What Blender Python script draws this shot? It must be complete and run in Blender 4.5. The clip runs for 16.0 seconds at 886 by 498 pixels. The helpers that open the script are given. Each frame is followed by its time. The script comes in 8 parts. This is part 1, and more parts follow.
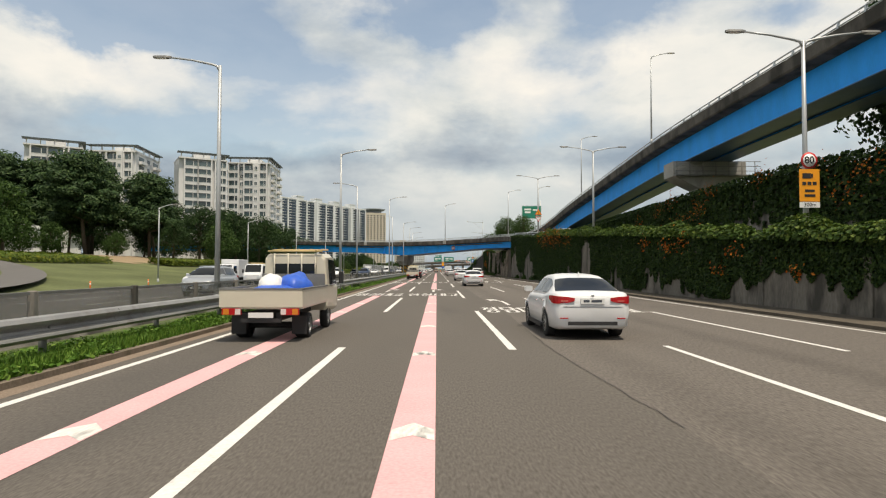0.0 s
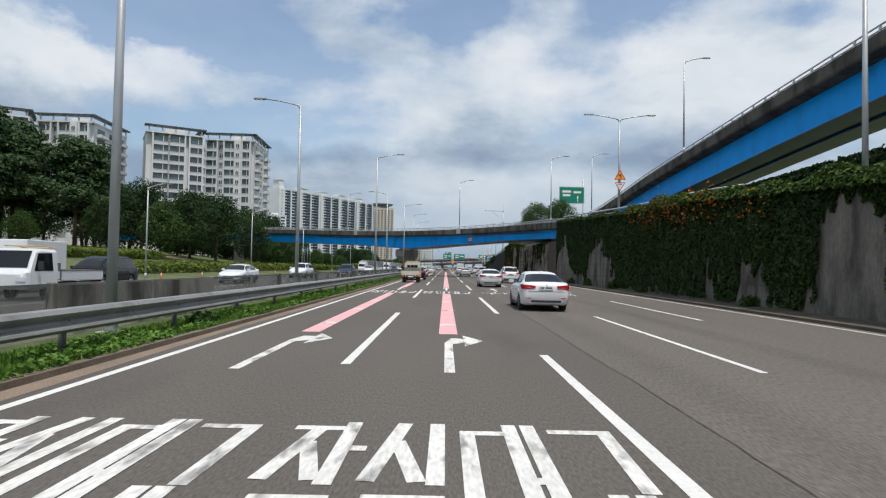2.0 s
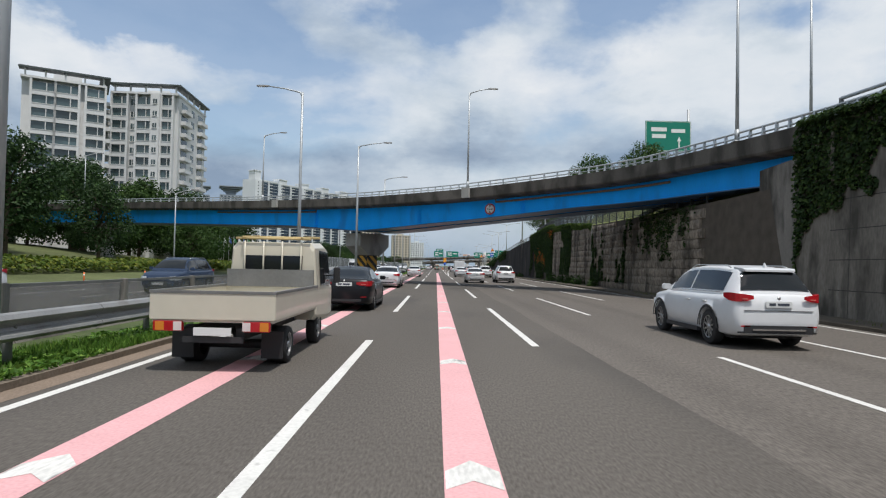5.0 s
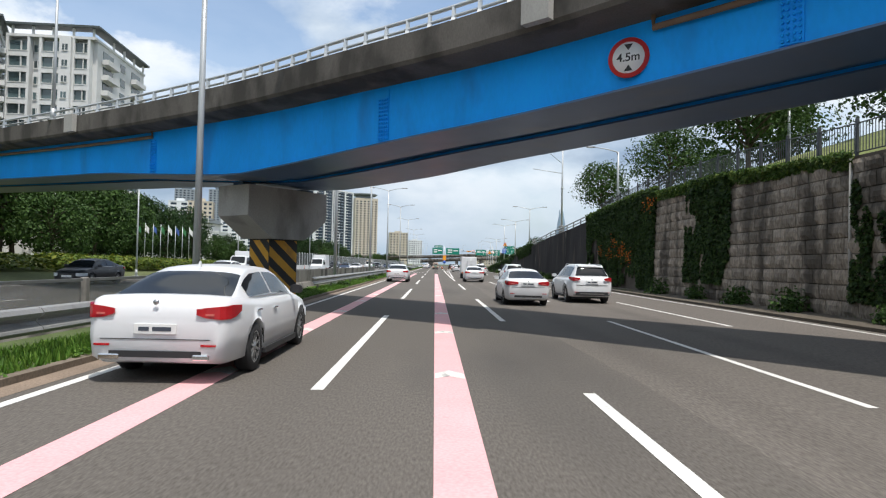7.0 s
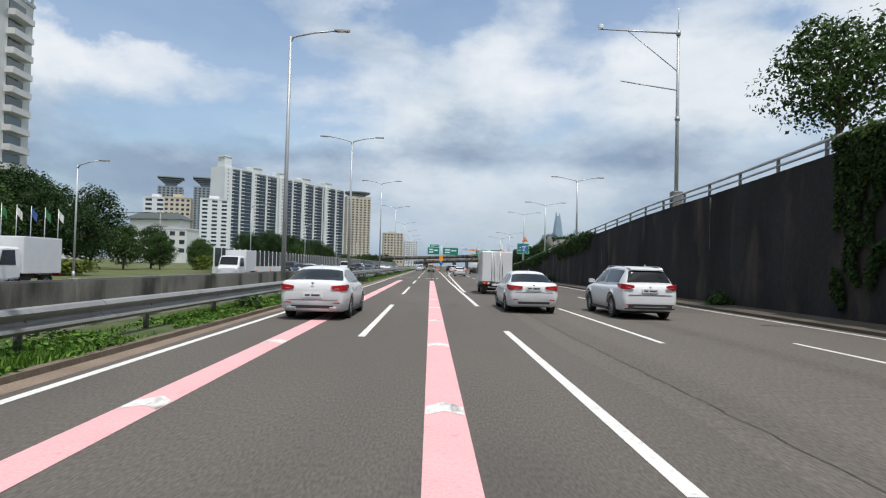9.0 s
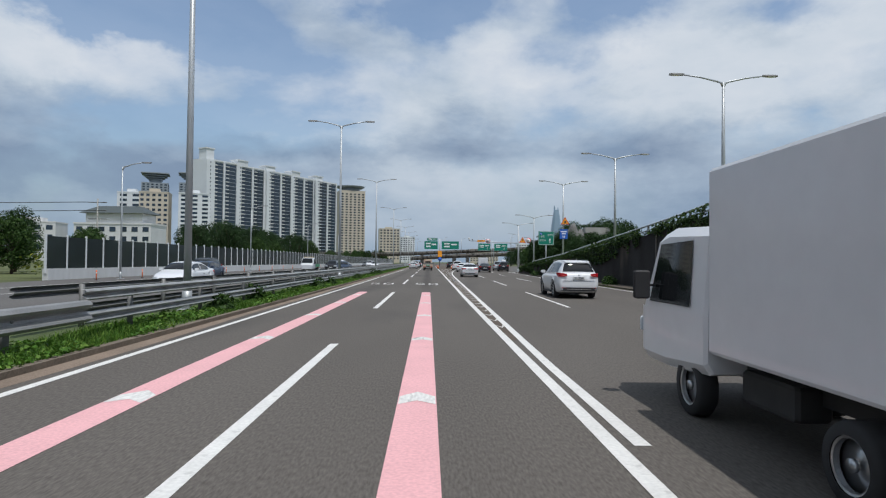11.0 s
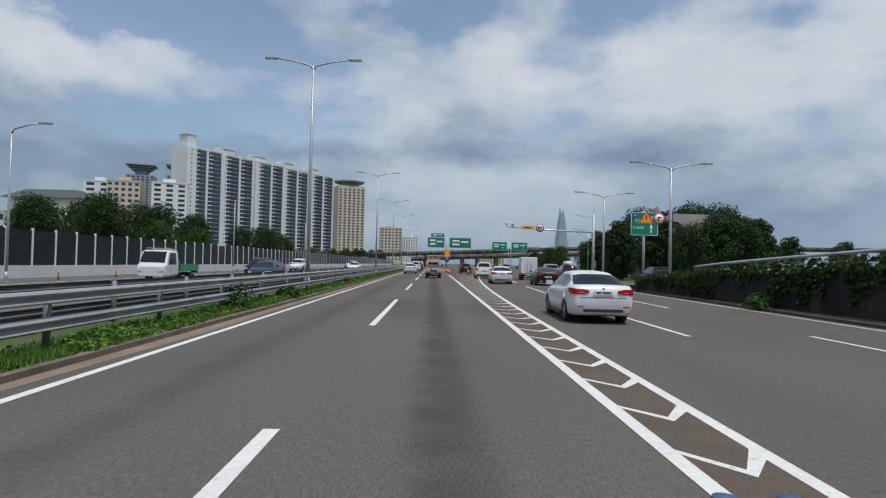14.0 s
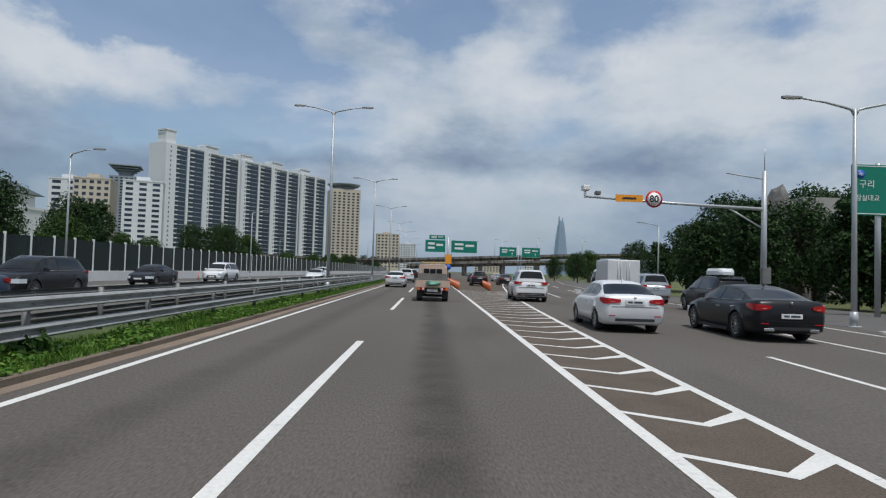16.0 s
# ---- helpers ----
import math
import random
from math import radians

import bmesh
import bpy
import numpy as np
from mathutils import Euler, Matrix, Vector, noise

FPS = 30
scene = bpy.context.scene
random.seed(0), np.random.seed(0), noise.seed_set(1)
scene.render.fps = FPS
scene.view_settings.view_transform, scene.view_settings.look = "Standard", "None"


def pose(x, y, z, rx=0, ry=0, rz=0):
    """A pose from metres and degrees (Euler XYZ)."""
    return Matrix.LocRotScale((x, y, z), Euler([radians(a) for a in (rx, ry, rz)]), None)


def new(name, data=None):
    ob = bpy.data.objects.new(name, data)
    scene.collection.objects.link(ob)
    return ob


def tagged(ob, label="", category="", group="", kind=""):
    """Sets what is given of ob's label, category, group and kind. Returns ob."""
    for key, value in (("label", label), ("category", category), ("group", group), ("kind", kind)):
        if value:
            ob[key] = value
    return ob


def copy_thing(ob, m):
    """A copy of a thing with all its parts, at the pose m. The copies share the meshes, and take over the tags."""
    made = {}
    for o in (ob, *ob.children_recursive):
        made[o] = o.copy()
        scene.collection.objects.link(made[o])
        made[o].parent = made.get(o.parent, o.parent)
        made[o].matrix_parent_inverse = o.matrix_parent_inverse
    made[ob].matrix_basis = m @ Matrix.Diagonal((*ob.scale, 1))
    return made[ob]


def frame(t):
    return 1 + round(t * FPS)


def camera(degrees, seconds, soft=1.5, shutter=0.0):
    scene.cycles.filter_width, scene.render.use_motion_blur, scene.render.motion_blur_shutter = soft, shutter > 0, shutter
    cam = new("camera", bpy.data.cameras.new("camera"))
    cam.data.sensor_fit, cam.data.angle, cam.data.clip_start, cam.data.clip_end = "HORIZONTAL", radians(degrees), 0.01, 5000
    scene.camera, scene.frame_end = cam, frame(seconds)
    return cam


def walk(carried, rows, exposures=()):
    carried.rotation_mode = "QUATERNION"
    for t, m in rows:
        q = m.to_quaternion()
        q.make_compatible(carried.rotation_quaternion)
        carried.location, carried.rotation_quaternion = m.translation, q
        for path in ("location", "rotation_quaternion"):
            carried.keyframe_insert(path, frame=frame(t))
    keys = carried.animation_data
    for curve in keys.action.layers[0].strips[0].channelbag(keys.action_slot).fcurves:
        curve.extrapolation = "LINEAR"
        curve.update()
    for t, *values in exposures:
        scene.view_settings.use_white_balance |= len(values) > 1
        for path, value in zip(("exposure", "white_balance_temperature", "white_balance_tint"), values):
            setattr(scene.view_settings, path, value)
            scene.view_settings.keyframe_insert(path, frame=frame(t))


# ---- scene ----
# The car drives along +y in the second lane; x = 0 is the middle of that lane.
EYE = 1.55
cam = camera(71.95, 16.0, soft=1.2)
# seconds, x, y, yaw, pitch, roll
ROWS = [
    (0.0, 0.224, 0.03, -0.59, 1.87, -0.12),
    (0.5, 0.13, 7.87, -0.12, 1.79, -0.23),
    (1.0, 0.07, 15.96, 0.14, 1.60, -0.50),
    (1.5, -0.047, 24.13, 0.18, 1.55, -0.61),
    (2.0, -0.091, 32.32, 0.23, 1.67, -1.05),
    (2.5, -0.176, 40.27, 0.21, 1.60, -1.31),
    (3.0, -0.265, 48.35, 0.02, 1.61, -1.46),
    (3.5, -0.285, 56.59, -0.12, 1.73, -1.55),
    (4.0, -0.333, 65.01, -0.48, 1.74, -1.57),
    (6.5, -0.247, 106.39, -0.55, 1.31, -0.88),
    (7.0, -0.241, 114.98, -0.77, 1.44, -1.28),
    (7.5, -0.207, 123.74, -0.89, 1.49, -1.35),
    (8.0, -0.219, 132.39, -1.08, 1.57, -1.50),
    (8.5, -0.243, 140.75, -1.09, 1.69, -1.50),
    (9.0, -0.191, 149.00, -1.18, 1.60, -1.42),
    (11.5, 0.132, 188.69, -1.30, 1.21, -0.49),
    (12.0, 0.09, 196.58, -1.16, 1.33, -0.50),
    (12.5, 0.010, 204.36, -1.02, 1.33, -0.50),
    (13.0, -0.037, 212.24, -0.93, 1.39, -0.82),
    (13.5, -0.175, 220.07, -0.96, 1.30, -1.17),
    (14.0, -0.205, 228.26, -1.05, 1.37, -1.34),
    (14.5, -0.170, 236.40, -1.14, 1.31, -1.54),
    (15.0, -0.216, 244.40, -1.13, 1.69, -1.40),
    (15.5, -0.178, 252.48, -1.25, 1.73, -1.70),
    (16.0, -0.18, 260.65, -1.22, 2.11, -1.70),
]
# seconds, stops, kelvin, tint
EXPOSURES = [(0.0, 0.10, 7600, 10), (0.5, 0.05, 6950, 10), (1.0, 0.0, 6650, 10), (2.0, -0.08, 6350, 10), (4.0, -0.10, 6350, 10), (6.5, 0.12, 6450, 10), (7.2, 0.40, 6450, 10), (8.0, 0.50, 6800, 10), (8.6, 0.16, 6500, 10), (9.2, 0.0, 6350, 10), (11.5, -0.33, 6100, 10), (16.0, -0.40, 6200, 10)]
walk(cam, [(t, pose(x, y, EYE, 90 + pitch, roll, yaw)) for t, x, y, yaw, pitch, roll in ROWS], EXPOSURES)

# ---- light ----
SUN_ELEV, SUN_AZ = radians(70), radians(152)  # azimuth from +y towards +x
world = bpy.data.worlds.new("sky")
scene.world = world
world.use_nodes = True
wn, wl = world.node_tree.nodes, world.node_tree.links
wn.clear()


def wnode(kind, **inputs):
    n = wn.new(kind)
    for k, val in inputs.items():
        n.inputs[k.replace("_", " ")].default_value = val
    return n


def wmath(op, a, b=None, clamp=False):
    n = wn.new("ShaderNodeMath")
    n.operation, n.use_clamp = op, clamp
    for i, val in enumerate((a, b)):
        if val is None:
            continue
        if isinstance(val, (int, float)):
            n.inputs[i].default_value = val
        else:
            wl.new(val, n.inputs[i])
    return n.outputs[0]


def wramp(fac, stops):
    n = wn.new("ShaderNodeValToRGB")
    e = n.color_ramp.elements
    while len(e) < len(stops):
        e.new(0.5)
    for el, (p, c) in zip(e, stops):
        el.position, el.color = p, (*c, 1) if len(c) == 3 else c
    wl.new(fac, n.inputs[0])
    return n.outputs[0]


def wmix(fac, a, b):
    n = wn.new("ShaderNodeMix")
    n.data_type = "RGBA"
    for sock, val in ((n.inputs[0], fac), (n.inputs[6], a), (n.inputs[7], b)):
        if isinstance(val, (int, float)):
            sock.default_value = val
        elif isinstance(val, tuple):
            sock.default_value = (*val, 1)
        else:
            wl.new(val, sock)
    return n.outputs[2]


coord = wn.new("ShaderNodeTexCoord")
sep = wn.new("ShaderNodeSeparateXYZ")
wl.new(coord.outputs["Generated"], sep.inputs[0])
height = wmath("MAXIMUM", sep.outputs[2], 0.0)


def cloud_noise(scale, detail, rough, shift, stretch=1.0):
    mp = wn.new("ShaderNodeMapping")
    mp.inputs["Location"].default_value = shift
    mp.inputs["Scale"].default_value = (scale, scale, scale * stretch)
    wl.new(coord.outputs["Generated"], mp.inputs[0])
    n = wn.new("ShaderNodeTexNoise")
    n.inputs["Scale"].default_value, n.inputs["Detail"].default_value, n.inputs["Roughness"].default_value = 1, detail, rough
    n.inputs["Distortion"].default_value = 0.15
    wl.new(mp.outputs[0], n.inputs["Vector"])
    return n


# the direction, pushed about a little so that the cloud banks fray
fray = cloud_noise(7.0, 6, 0.6, (3.0, 1.0, 2.0), 1.6)
push = wn.new("ShaderNodeVectorMath")
push.operation = "MULTIPLY_ADD"
wl.new(fray.outputs["Color"], push.inputs[0])
push.inputs[1].default_value, push.inputs[2].default_value = (0.20, 0.10, 0.11), (-0.10, -0.05, -0.055)
bent = wn.new("ShaderNodeVectorMath")
bent.operation = "ADD"
wl.new(coord.outputs["Generated"], bent.inputs[0]), wl.new(push.outputs[0], bent.inputs[1])


def bank(x, z, sx, sz, weight):
    """A soft cloud bank about the direction (x, 1, z)."""
    c = Vector((x, 1.0, z)).normalized()
    mp = wn.new("ShaderNodeMapping")
    mp.inputs["Scale"].default_value = (1 / sx, 1 / 0.5, 1 / sz)
    mp.inputs["Location"].default_value = (-c.x / sx, -c.y / 0.5, -c.z / sz)
    wl.new(bent.outputs[0], mp.inputs[0])
    ln = wn.new("ShaderNodeVectorMath")
    ln.operation = "LENGTH"
    wl.new(mp.outputs[0], ln.inputs[0])
    mr = wn.new("ShaderNodeMapRange")
    mr.interpolation_type = "SMOOTHSTEP"
    for k, val in (("From Min", 1.7), ("From Max", 0.2), ("To Min", 0.0), ("To Max", weight)):
        mr.inputs[k].default_value = val
    wl.new(ln.outputs["Value"], mr.inputs["Value"])
    return mr.outputs[0]


def total(first, banks):
    out = first
    for q in banks:
        out = wmath("ADD", out, bank(*q))
    return out


puff = wmath("ADD", wmath("MULTIPLY", cloud_noise(3.2, 8, 0.55, (11.3, 4.0, 5.0), 2.4).outputs["Fac"], 0.75), wmath("MULTIPLY", cloud_noise(11.0, 6, 0.6, (1.3, 8.0, 2.0), 2.0).outputs["Fac"], 0.25))
puff = total(puff, [(-0.54, 0.335, 0.16, 0.035, 0.16), (-0.19, 0.28, 0.15, 0.05, 0.17), (0.10, 0.32, 0.10, 0.07, 0.15), (0.42, 0.31, 0.17, 0.06, 0.12), (0.66, 0.36, 0.10, 0.05, 0.08), (-0.12, 0.215, 0.11, 0.025, 0.12), (-0.33, 0.235, 0.12, 0.02, 0.10), (0.68, 0.165, 0.09, 0.02, 0.10), (0.05, 0.13, 0.3, 0.03, 0.06),
                    (0.04, 0.20, 0.09, 0.045, -0.11), (-0.60, 0.235, 0.20, 0.03, -0.06), (-0.28, 0.19, 0.14, 0.022, -0.11), (0.52, 0.19, 0.22, 0.03, -0.09), (0.62, 0.10, 0.25, 0.05, -0.13), (-0.34, 0.285, 0.07, 0.025, -0.08), (-0.62, 0.16, 0.2, 0.03, -0.08), (-0.52, 0.17, 0.34, 0.07, -0.17), (-0.22, 0.10, 0.25, 0.04, -0.08)])
gap = total(cloud_noise(2.3, 7, 0.55, (4.4, 2.0, 9.0), 1.8).outputs["Fac"], [(-0.54, 0.42, 0.17, 0.05, 0.22), (0.0, 0.43, 0.11, 0.05, 0.20), (0.25, 0.40, 0.09, 0.07, 0.18), (-0.55, 0.32, 0.16, 0.04, -0.12), (0.58, 0.43, 0.07, 0.03, 0.14), (-0.25, 0.40, 0.12, 0.04, -0.06), (0.42, 0.31, 0.16, 0.06, -0.08), (0.62, 0.22, 0.12, 0.03, 0.12), (0.15, 0.24, 0.10, 0.03, 0.08)])
sky = wn.new("ShaderNodeTexSky")
sky.sky_type, sky.sun_disc = "NISHITA", False
sky.sun_elevation, sky.sun_rotation = SUN_ELEV, SUN_AZ
sky.air_density, sky.dust_density, sky.ozone_density = 1.2, 1.6, 1.5
blue = wn.new("ShaderNodeVectorMath")
blue.operation = "SCALE"
wl.new(sky.outputs[0], blue.inputs[0])
blue.inputs["Scale"].default_value = 0.145
shade = wramp(puff, [(0.26, (0.27, 0.35, 0.47)), (0.40, (0.46, 0.545, 0.645)), (0.50, (0.63, 0.70, 0.765)), (0.58, (0.745, 0.795, 0.84)), (0.72, (0.84, 0.865, 0.89))])
amount = wramp(gap, [(0.45, (1, 1, 1)), (0.53, (0.75, 0.75, 0.75)), (0.62, (0.15, 0.15, 0.15))])
clouded = wmix(amount, blue.outputs[0], shade)
haze = wramp(height, [(0.0, (0.85, 0.85, 0.85)), (0.06, (0.5, 0.5, 0.5)), (0.17, (0.0, 0.0, 0.0))])
hazed = wmix(haze, clouded, (0.325, 0.43, 0.55))
back = wnode("ShaderNodeBackground", Strength=1.0)
wl.new(hazed, back.inputs[0])
wl.new(back.outputs[0], wn.new("ShaderNodeOutputWorld").inputs[0])

sun = new("sun", bpy.data.lights.new("sun", "SUN"))
sun.data.energy, sun.data.angle, sun.data.color = 3.7, radians(0.6), (1.0, 0.95, 0.88)
sun_dir = Vector((math.sin(SUN_AZ) * math.cos(SUN_ELEV), math.cos(SUN_AZ) * math.cos(SUN_ELEV), math.sin(SUN_ELEV)))
sun.rotation_euler = sun_dir.to_track_quat("Z", "Y").to_euler()
sun.location = (0, 0, 60)
scene.view_settings.exposure = 0.0

# ---- materials ----
MATS = {}


def material(name, base, rough=0.6, metal=0.0, vary=0.12, scale=3.0, grain=0.0, grain_scale=60.0, bump=0.0, rand=0.0, stains=None, spec=0.5, coat=0.0, stretch=(1, 1, 1)):
    """A surface of one base colour with cloudy variation, fine grain, relief and, where given, stains (colour, scale, threshold, amount)."""
    if name in MATS:
        return MATS[name]
    m = bpy.data.materials.new(name)
    m.use_nodes = True
    nt = m.node_tree
    b = nt.nodes["Principled BSDF"]
    b.inputs["Roughness"].default_value, b.inputs["Metallic"].default_value = rough, metal
    b.inputs["Specular IOR Level"].default_value = spec
    b.inputs["Coat Weight"].default_value = coat
    b.inputs["Coat Roughness"].default_value = 0.05
    tc = nt.nodes.new("ShaderNodeTexCoord")
    geo = nt.nodes.new("ShaderNodeNewGeometry")
    mp = nt.nodes.new("ShaderNodeMapping")
    mp.inputs["Scale"].default_value = stretch
    nt.links.new(geo.outputs["Position"], mp.inputs[0])

    def noise_at(s, detail=4):
        n = nt.nodes.new("ShaderNodeTexNoise")
        n.inputs["Scale"].default_value, n.inputs["Detail"].default_value = s, detail
        nt.links.new(mp.outputs[0], n.inputs["Vector"])
        return n.outputs["Fac"]

    def ranged(sock, lo, hi):
        n = nt.nodes.new("ShaderNodeMapRange")
        n.inputs["From Min"].default_value, n.inputs["From Max"].default_value = 0.25, 0.75
        n.inputs["To Min"].default_value, n.inputs["To Max"].default_value = lo, hi
        nt.links.new(sock, n.inputs["Value"])
        return n.outputs[0]

    def times(a, c):
        n = nt.nodes.new("ShaderNodeMath")
        n.operation = "MULTIPLY"
        nt.links.new(a, n.inputs[0]), nt.links.new(c, n.inputs[1])
        return n.outputs[0]

    f = None
    if vary:
        f = ranged(noise_at(scale), 1 - vary, 1 + vary)
    if grain:
        g = ranged(noise_at(grain_scale, 2), 1 - grain, 1 + grain)
        f = times(f, g) if f else g
    if rand:
        oi = nt.nodes.new("ShaderNodeObjectInfo")
        r = nt.nodes.new("ShaderNodeMapRange")
        r.inputs["To Min"].default_value, r.inputs["To Max"].default_value = 1 - rand, 1 + rand
        nt.links.new(oi.outputs["Random"], r.inputs["Value"])
        f = times(f, r.outputs[0]) if f else r.outputs[0]
    col = None
    if f:
        v = nt.nodes.new("ShaderNodeVectorMath")
        v.operation = "SCALE"
        v.inputs[0].default_value = base
        nt.links.new(f, v.inputs["Scale"])
        col = v.outputs[0]
    if stains:
        sc, s_scale, thr, amt = stains
        mx = nt.nodes.new("ShaderNodeMix")
        mx.data_type = "RGBA"
        rp = nt.nodes.new("ShaderNodeMapRange")
        rp.inputs["From Min"].default_value, rp.inputs["From Max"].default_value = thr, thr + 0.15
        rp.inputs["To Max"].default_value = amt
        nt.links.new(noise_at(s_scale, 6), rp.inputs["Value"])
        nt.links.new(rp.outputs[0], mx.inputs[0])
        if col:
            nt.links.new(col, mx.inputs[6])
        else:
            mx.inputs[6].default_value = (*base, 1)
        mx.inputs[7].default_value = (*sc, 1)
        col = mx.outputs[2]
    if col:
        nt.links.new(col, b.inputs["Base Color"])
    else:
        b.inputs["Base Color"].default_value = (*base, 1)
    if bump:
        bp = nt.nodes.new("ShaderNodeBump")
        bp.inputs["Strength"].default_value, bp.inputs["Distance"].default_value = bump, 0.02
        nt.links.new(noise_at(grain_scale, 3), bp.inputs["Height"])
        nt.links.new(bp.outputs[0], b.inputs["Normal"])
    MATS[name] = m
    return m


def leaf_material(name, base, warm, var=0.45):
    """Foliage: every leaf its own tone, with light passing through."""
    m = bpy.data.materials.new(name)
    m.use_nodes = True
    nt = m.node_tree
    b = nt.nodes["Principled BSDF"]
    geo = nt.nodes.new("ShaderNodeNewGeometry")
    rp = nt.nodes.new("ShaderNodeValToRGB")
    e = rp.color_ramp.elements
    e[0].color = (*[c * (1 - var) for c in base], 1)
    e[1].color = (*warm, 1)
    mid = e.new(0.55)
    mid.color = (*base, 1)
    nt.links.new(geo.outputs["Random Per Island"], rp.inputs[0])
    nt.links.new(rp.outputs[0], b.inputs["Base Color"])
    b.inputs["Roughness"].default_value = 0.55
    b.inputs["Specular IOR Level"].default_value = 0.15
    tr = nt.nodes.new("ShaderNodeBsdfTranslucent")
    nt.links.new(rp.outputs[0], tr.inputs[0])
    mx = nt.nodes.new("ShaderNodeMixShader")
    mx.inputs[0].default_value = 0.22
    nt.links.new(b.outputs[0], mx.inputs[1]), nt.links.new(tr.outputs[0], mx.inputs[2])
    nt.links.new(mx.outputs[0], nt.nodes["Material Output"].inputs[0])
    MATS[name] = m
    return m


ASPHALT = material("asphalt", (0.110, 0.099, 0.088), 0.85, vary=0.10, scale=0.35, grain=0.30, grain_scale=45, bump=0.35, stains=((0.066, 0.062, 0.058), 0.25, 0.56, 0.7), stretch=(1, 0.25, 1), spec=0.15)
ASPHALT_AGED = material("asphalt_aged", (0.129, 0.115, 0.102), 0.85, vary=0.10, scale=0.3, grain=0.34, grain_scale=38, bump=0.4, stains=((0.098, 0.088, 0.079), 0.22, 0.55, 0.7), stretch=(1, 0.2, 1), spec=0.15)
ASPHALT_ISLAND = material("asphalt_island", (0.105, 0.085, 0.068), 0.9, vary=0.15, scale=1.5, grain=0.3, grain_scale=40, bump=0.4, spec=0.15)
ASPHALT_FAR = material("asphalt_oncoming", (0.12, 0.115, 0.11), 0.85, vary=0.10, scale=0.3, grain=0.2, grain_scale=30, stretch=(1, 0.2, 1), spec=0.15)
PAINT_WHITE = material("road_paint_white", (0.64, 0.63, 0.60), 0.7, vary=0.08, scale=2, grain=0.10, grain_scale=25, stains=((0.30, 0.29, 0.28), 9, 0.60, 0.55))
PAINT_WORN = material("road_paint_worn", (0.62, 0.61, 0.58), 0.8, vary=0.12, scale=2, grain=0.2, grain_scale=26, stains=((0.115, 0.108, 0.10), 5, 0.53, 0.85), stretch=(1, 0.28, 1))
PAINT_PINK = material("road_paint_pink", (0.69, 0.375, 0.385), 0.75, vary=0.06, scale=1.2, grain=0.12, grain_scale=30, stains=((0.42, 0.25, 0.25), 7, 0.63, 0.5))
GROUND = material("ground_soil_grass", (0.10, 0.115, 0.05), 0.95, vary=0.35, scale=0.15, grain=0.3, grain_scale=8, bump=0.3, spec=0.15)
GRASS_BED = material("median_soil", (0.06, 0.085, 0.025), 0.95, vary=0.4, scale=1.2, grain=0.3, grain_scale=20, bump=0.5)
DIRT = material("gutter_dirt", (0.205, 0.155, 0.115), 0.95, vary=0.2, scale=1.0, grain=0.25, grain_scale=30, bump=0.4)
CONCRETE = material("concrete", (0.36, 0.35, 0.325), 0.85, vary=0.14, scale=0.8, grain=0.10, grain_scale=30, bump=0.15, stains=((0.16, 0.155, 0.145), 0.9, 0.55, 0.6), stretch=(1, 1, 0.5), spec=0.15)
CONCRETE_DARK = material("concrete_weathered", (0.22, 0.205, 0.185), 0.9, vary=0.2, scale=0.7, grain=0.12, grain_scale=25, bump=0.2, stains=((0.045, 0.043, 0.038), 0.9, 0.47, 0.85), stretch=(1, 1, 0.35), spec=0.15)
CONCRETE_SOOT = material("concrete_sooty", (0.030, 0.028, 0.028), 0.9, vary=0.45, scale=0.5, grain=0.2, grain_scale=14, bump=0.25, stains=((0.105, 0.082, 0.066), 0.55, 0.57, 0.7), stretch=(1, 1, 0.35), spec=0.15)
VERGE_SOIL = material("verge_soil", (0.085, 0.070, 0.052), 0.95, vary=0.3, scale=1.0, grain=0.3, grain_scale=25, bump=0.5)
KERB_STONE = material("kerb_stained", (0.17, 0.140, 0.110), 0.9, vary=0.2, scale=1.2, grain=0.2, grain_scale=25, bump=0.3, stains=((0.09, 0.085, 0.05), 1.5, 0.55, 0.6), spec=0.15)
STONE = material("stone_block", (0.25, 0.212, 0.172), 0.9, vary=0.3, scale=3.0, grain=0.35, grain_scale=12, bump=1.0, rand=0.16, stains=((0.055, 0.048, 0.040), 1.1, 0.47, 0.85), stretch=(1, 1, 0.3), spec=0.15)
MORTAR = material("mortar", (0.10, 0.085, 0.07), 0.95, vary=0.2, scale=2, grain=0.2, spec=0.15)
BLUE_STEEL = material("blue_painted_steel", (0.004, 0.35, 0.95), 0.6, spec=0.25, vary=0.10, scale=0.8, grain=0.04, grain_scale=12, stains=((0.02, 0.19, 0.56), 0.7, 0.58, 0.6), stretch=(1, 1, 0.4))
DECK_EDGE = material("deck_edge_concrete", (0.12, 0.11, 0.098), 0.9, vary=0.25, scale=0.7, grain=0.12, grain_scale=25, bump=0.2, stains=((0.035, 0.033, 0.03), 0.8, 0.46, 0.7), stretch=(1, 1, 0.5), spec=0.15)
# flyover underside: blue paint with its shade mixed in; also plain dark ironwork
DARK_AND_SHADED_STEEL = material("dark_and_shaded_steel", (0.050, 0.110, 0.220), 0.38, vary=0.25, scale=0.5, stains=((0.10, 0.13, 0.17), 0.6, 0.55, 0.6))
GALV = material("galvanised_steel", (0.50, 0.52, 0.53), 0.42, metal=0.6, vary=0.08, scale=2, grain=0.05, grain_scale=30)
GALV_DULL = material("dull_galvanised_steel", (0.19, 0.19, 0.185), 0.6, metal=0.35, vary=0.2, scale=1.5, grain=0.08, grain_scale=25, stains=((0.14, 0.12, 0.10), 2.5, 0.58, 0.6))
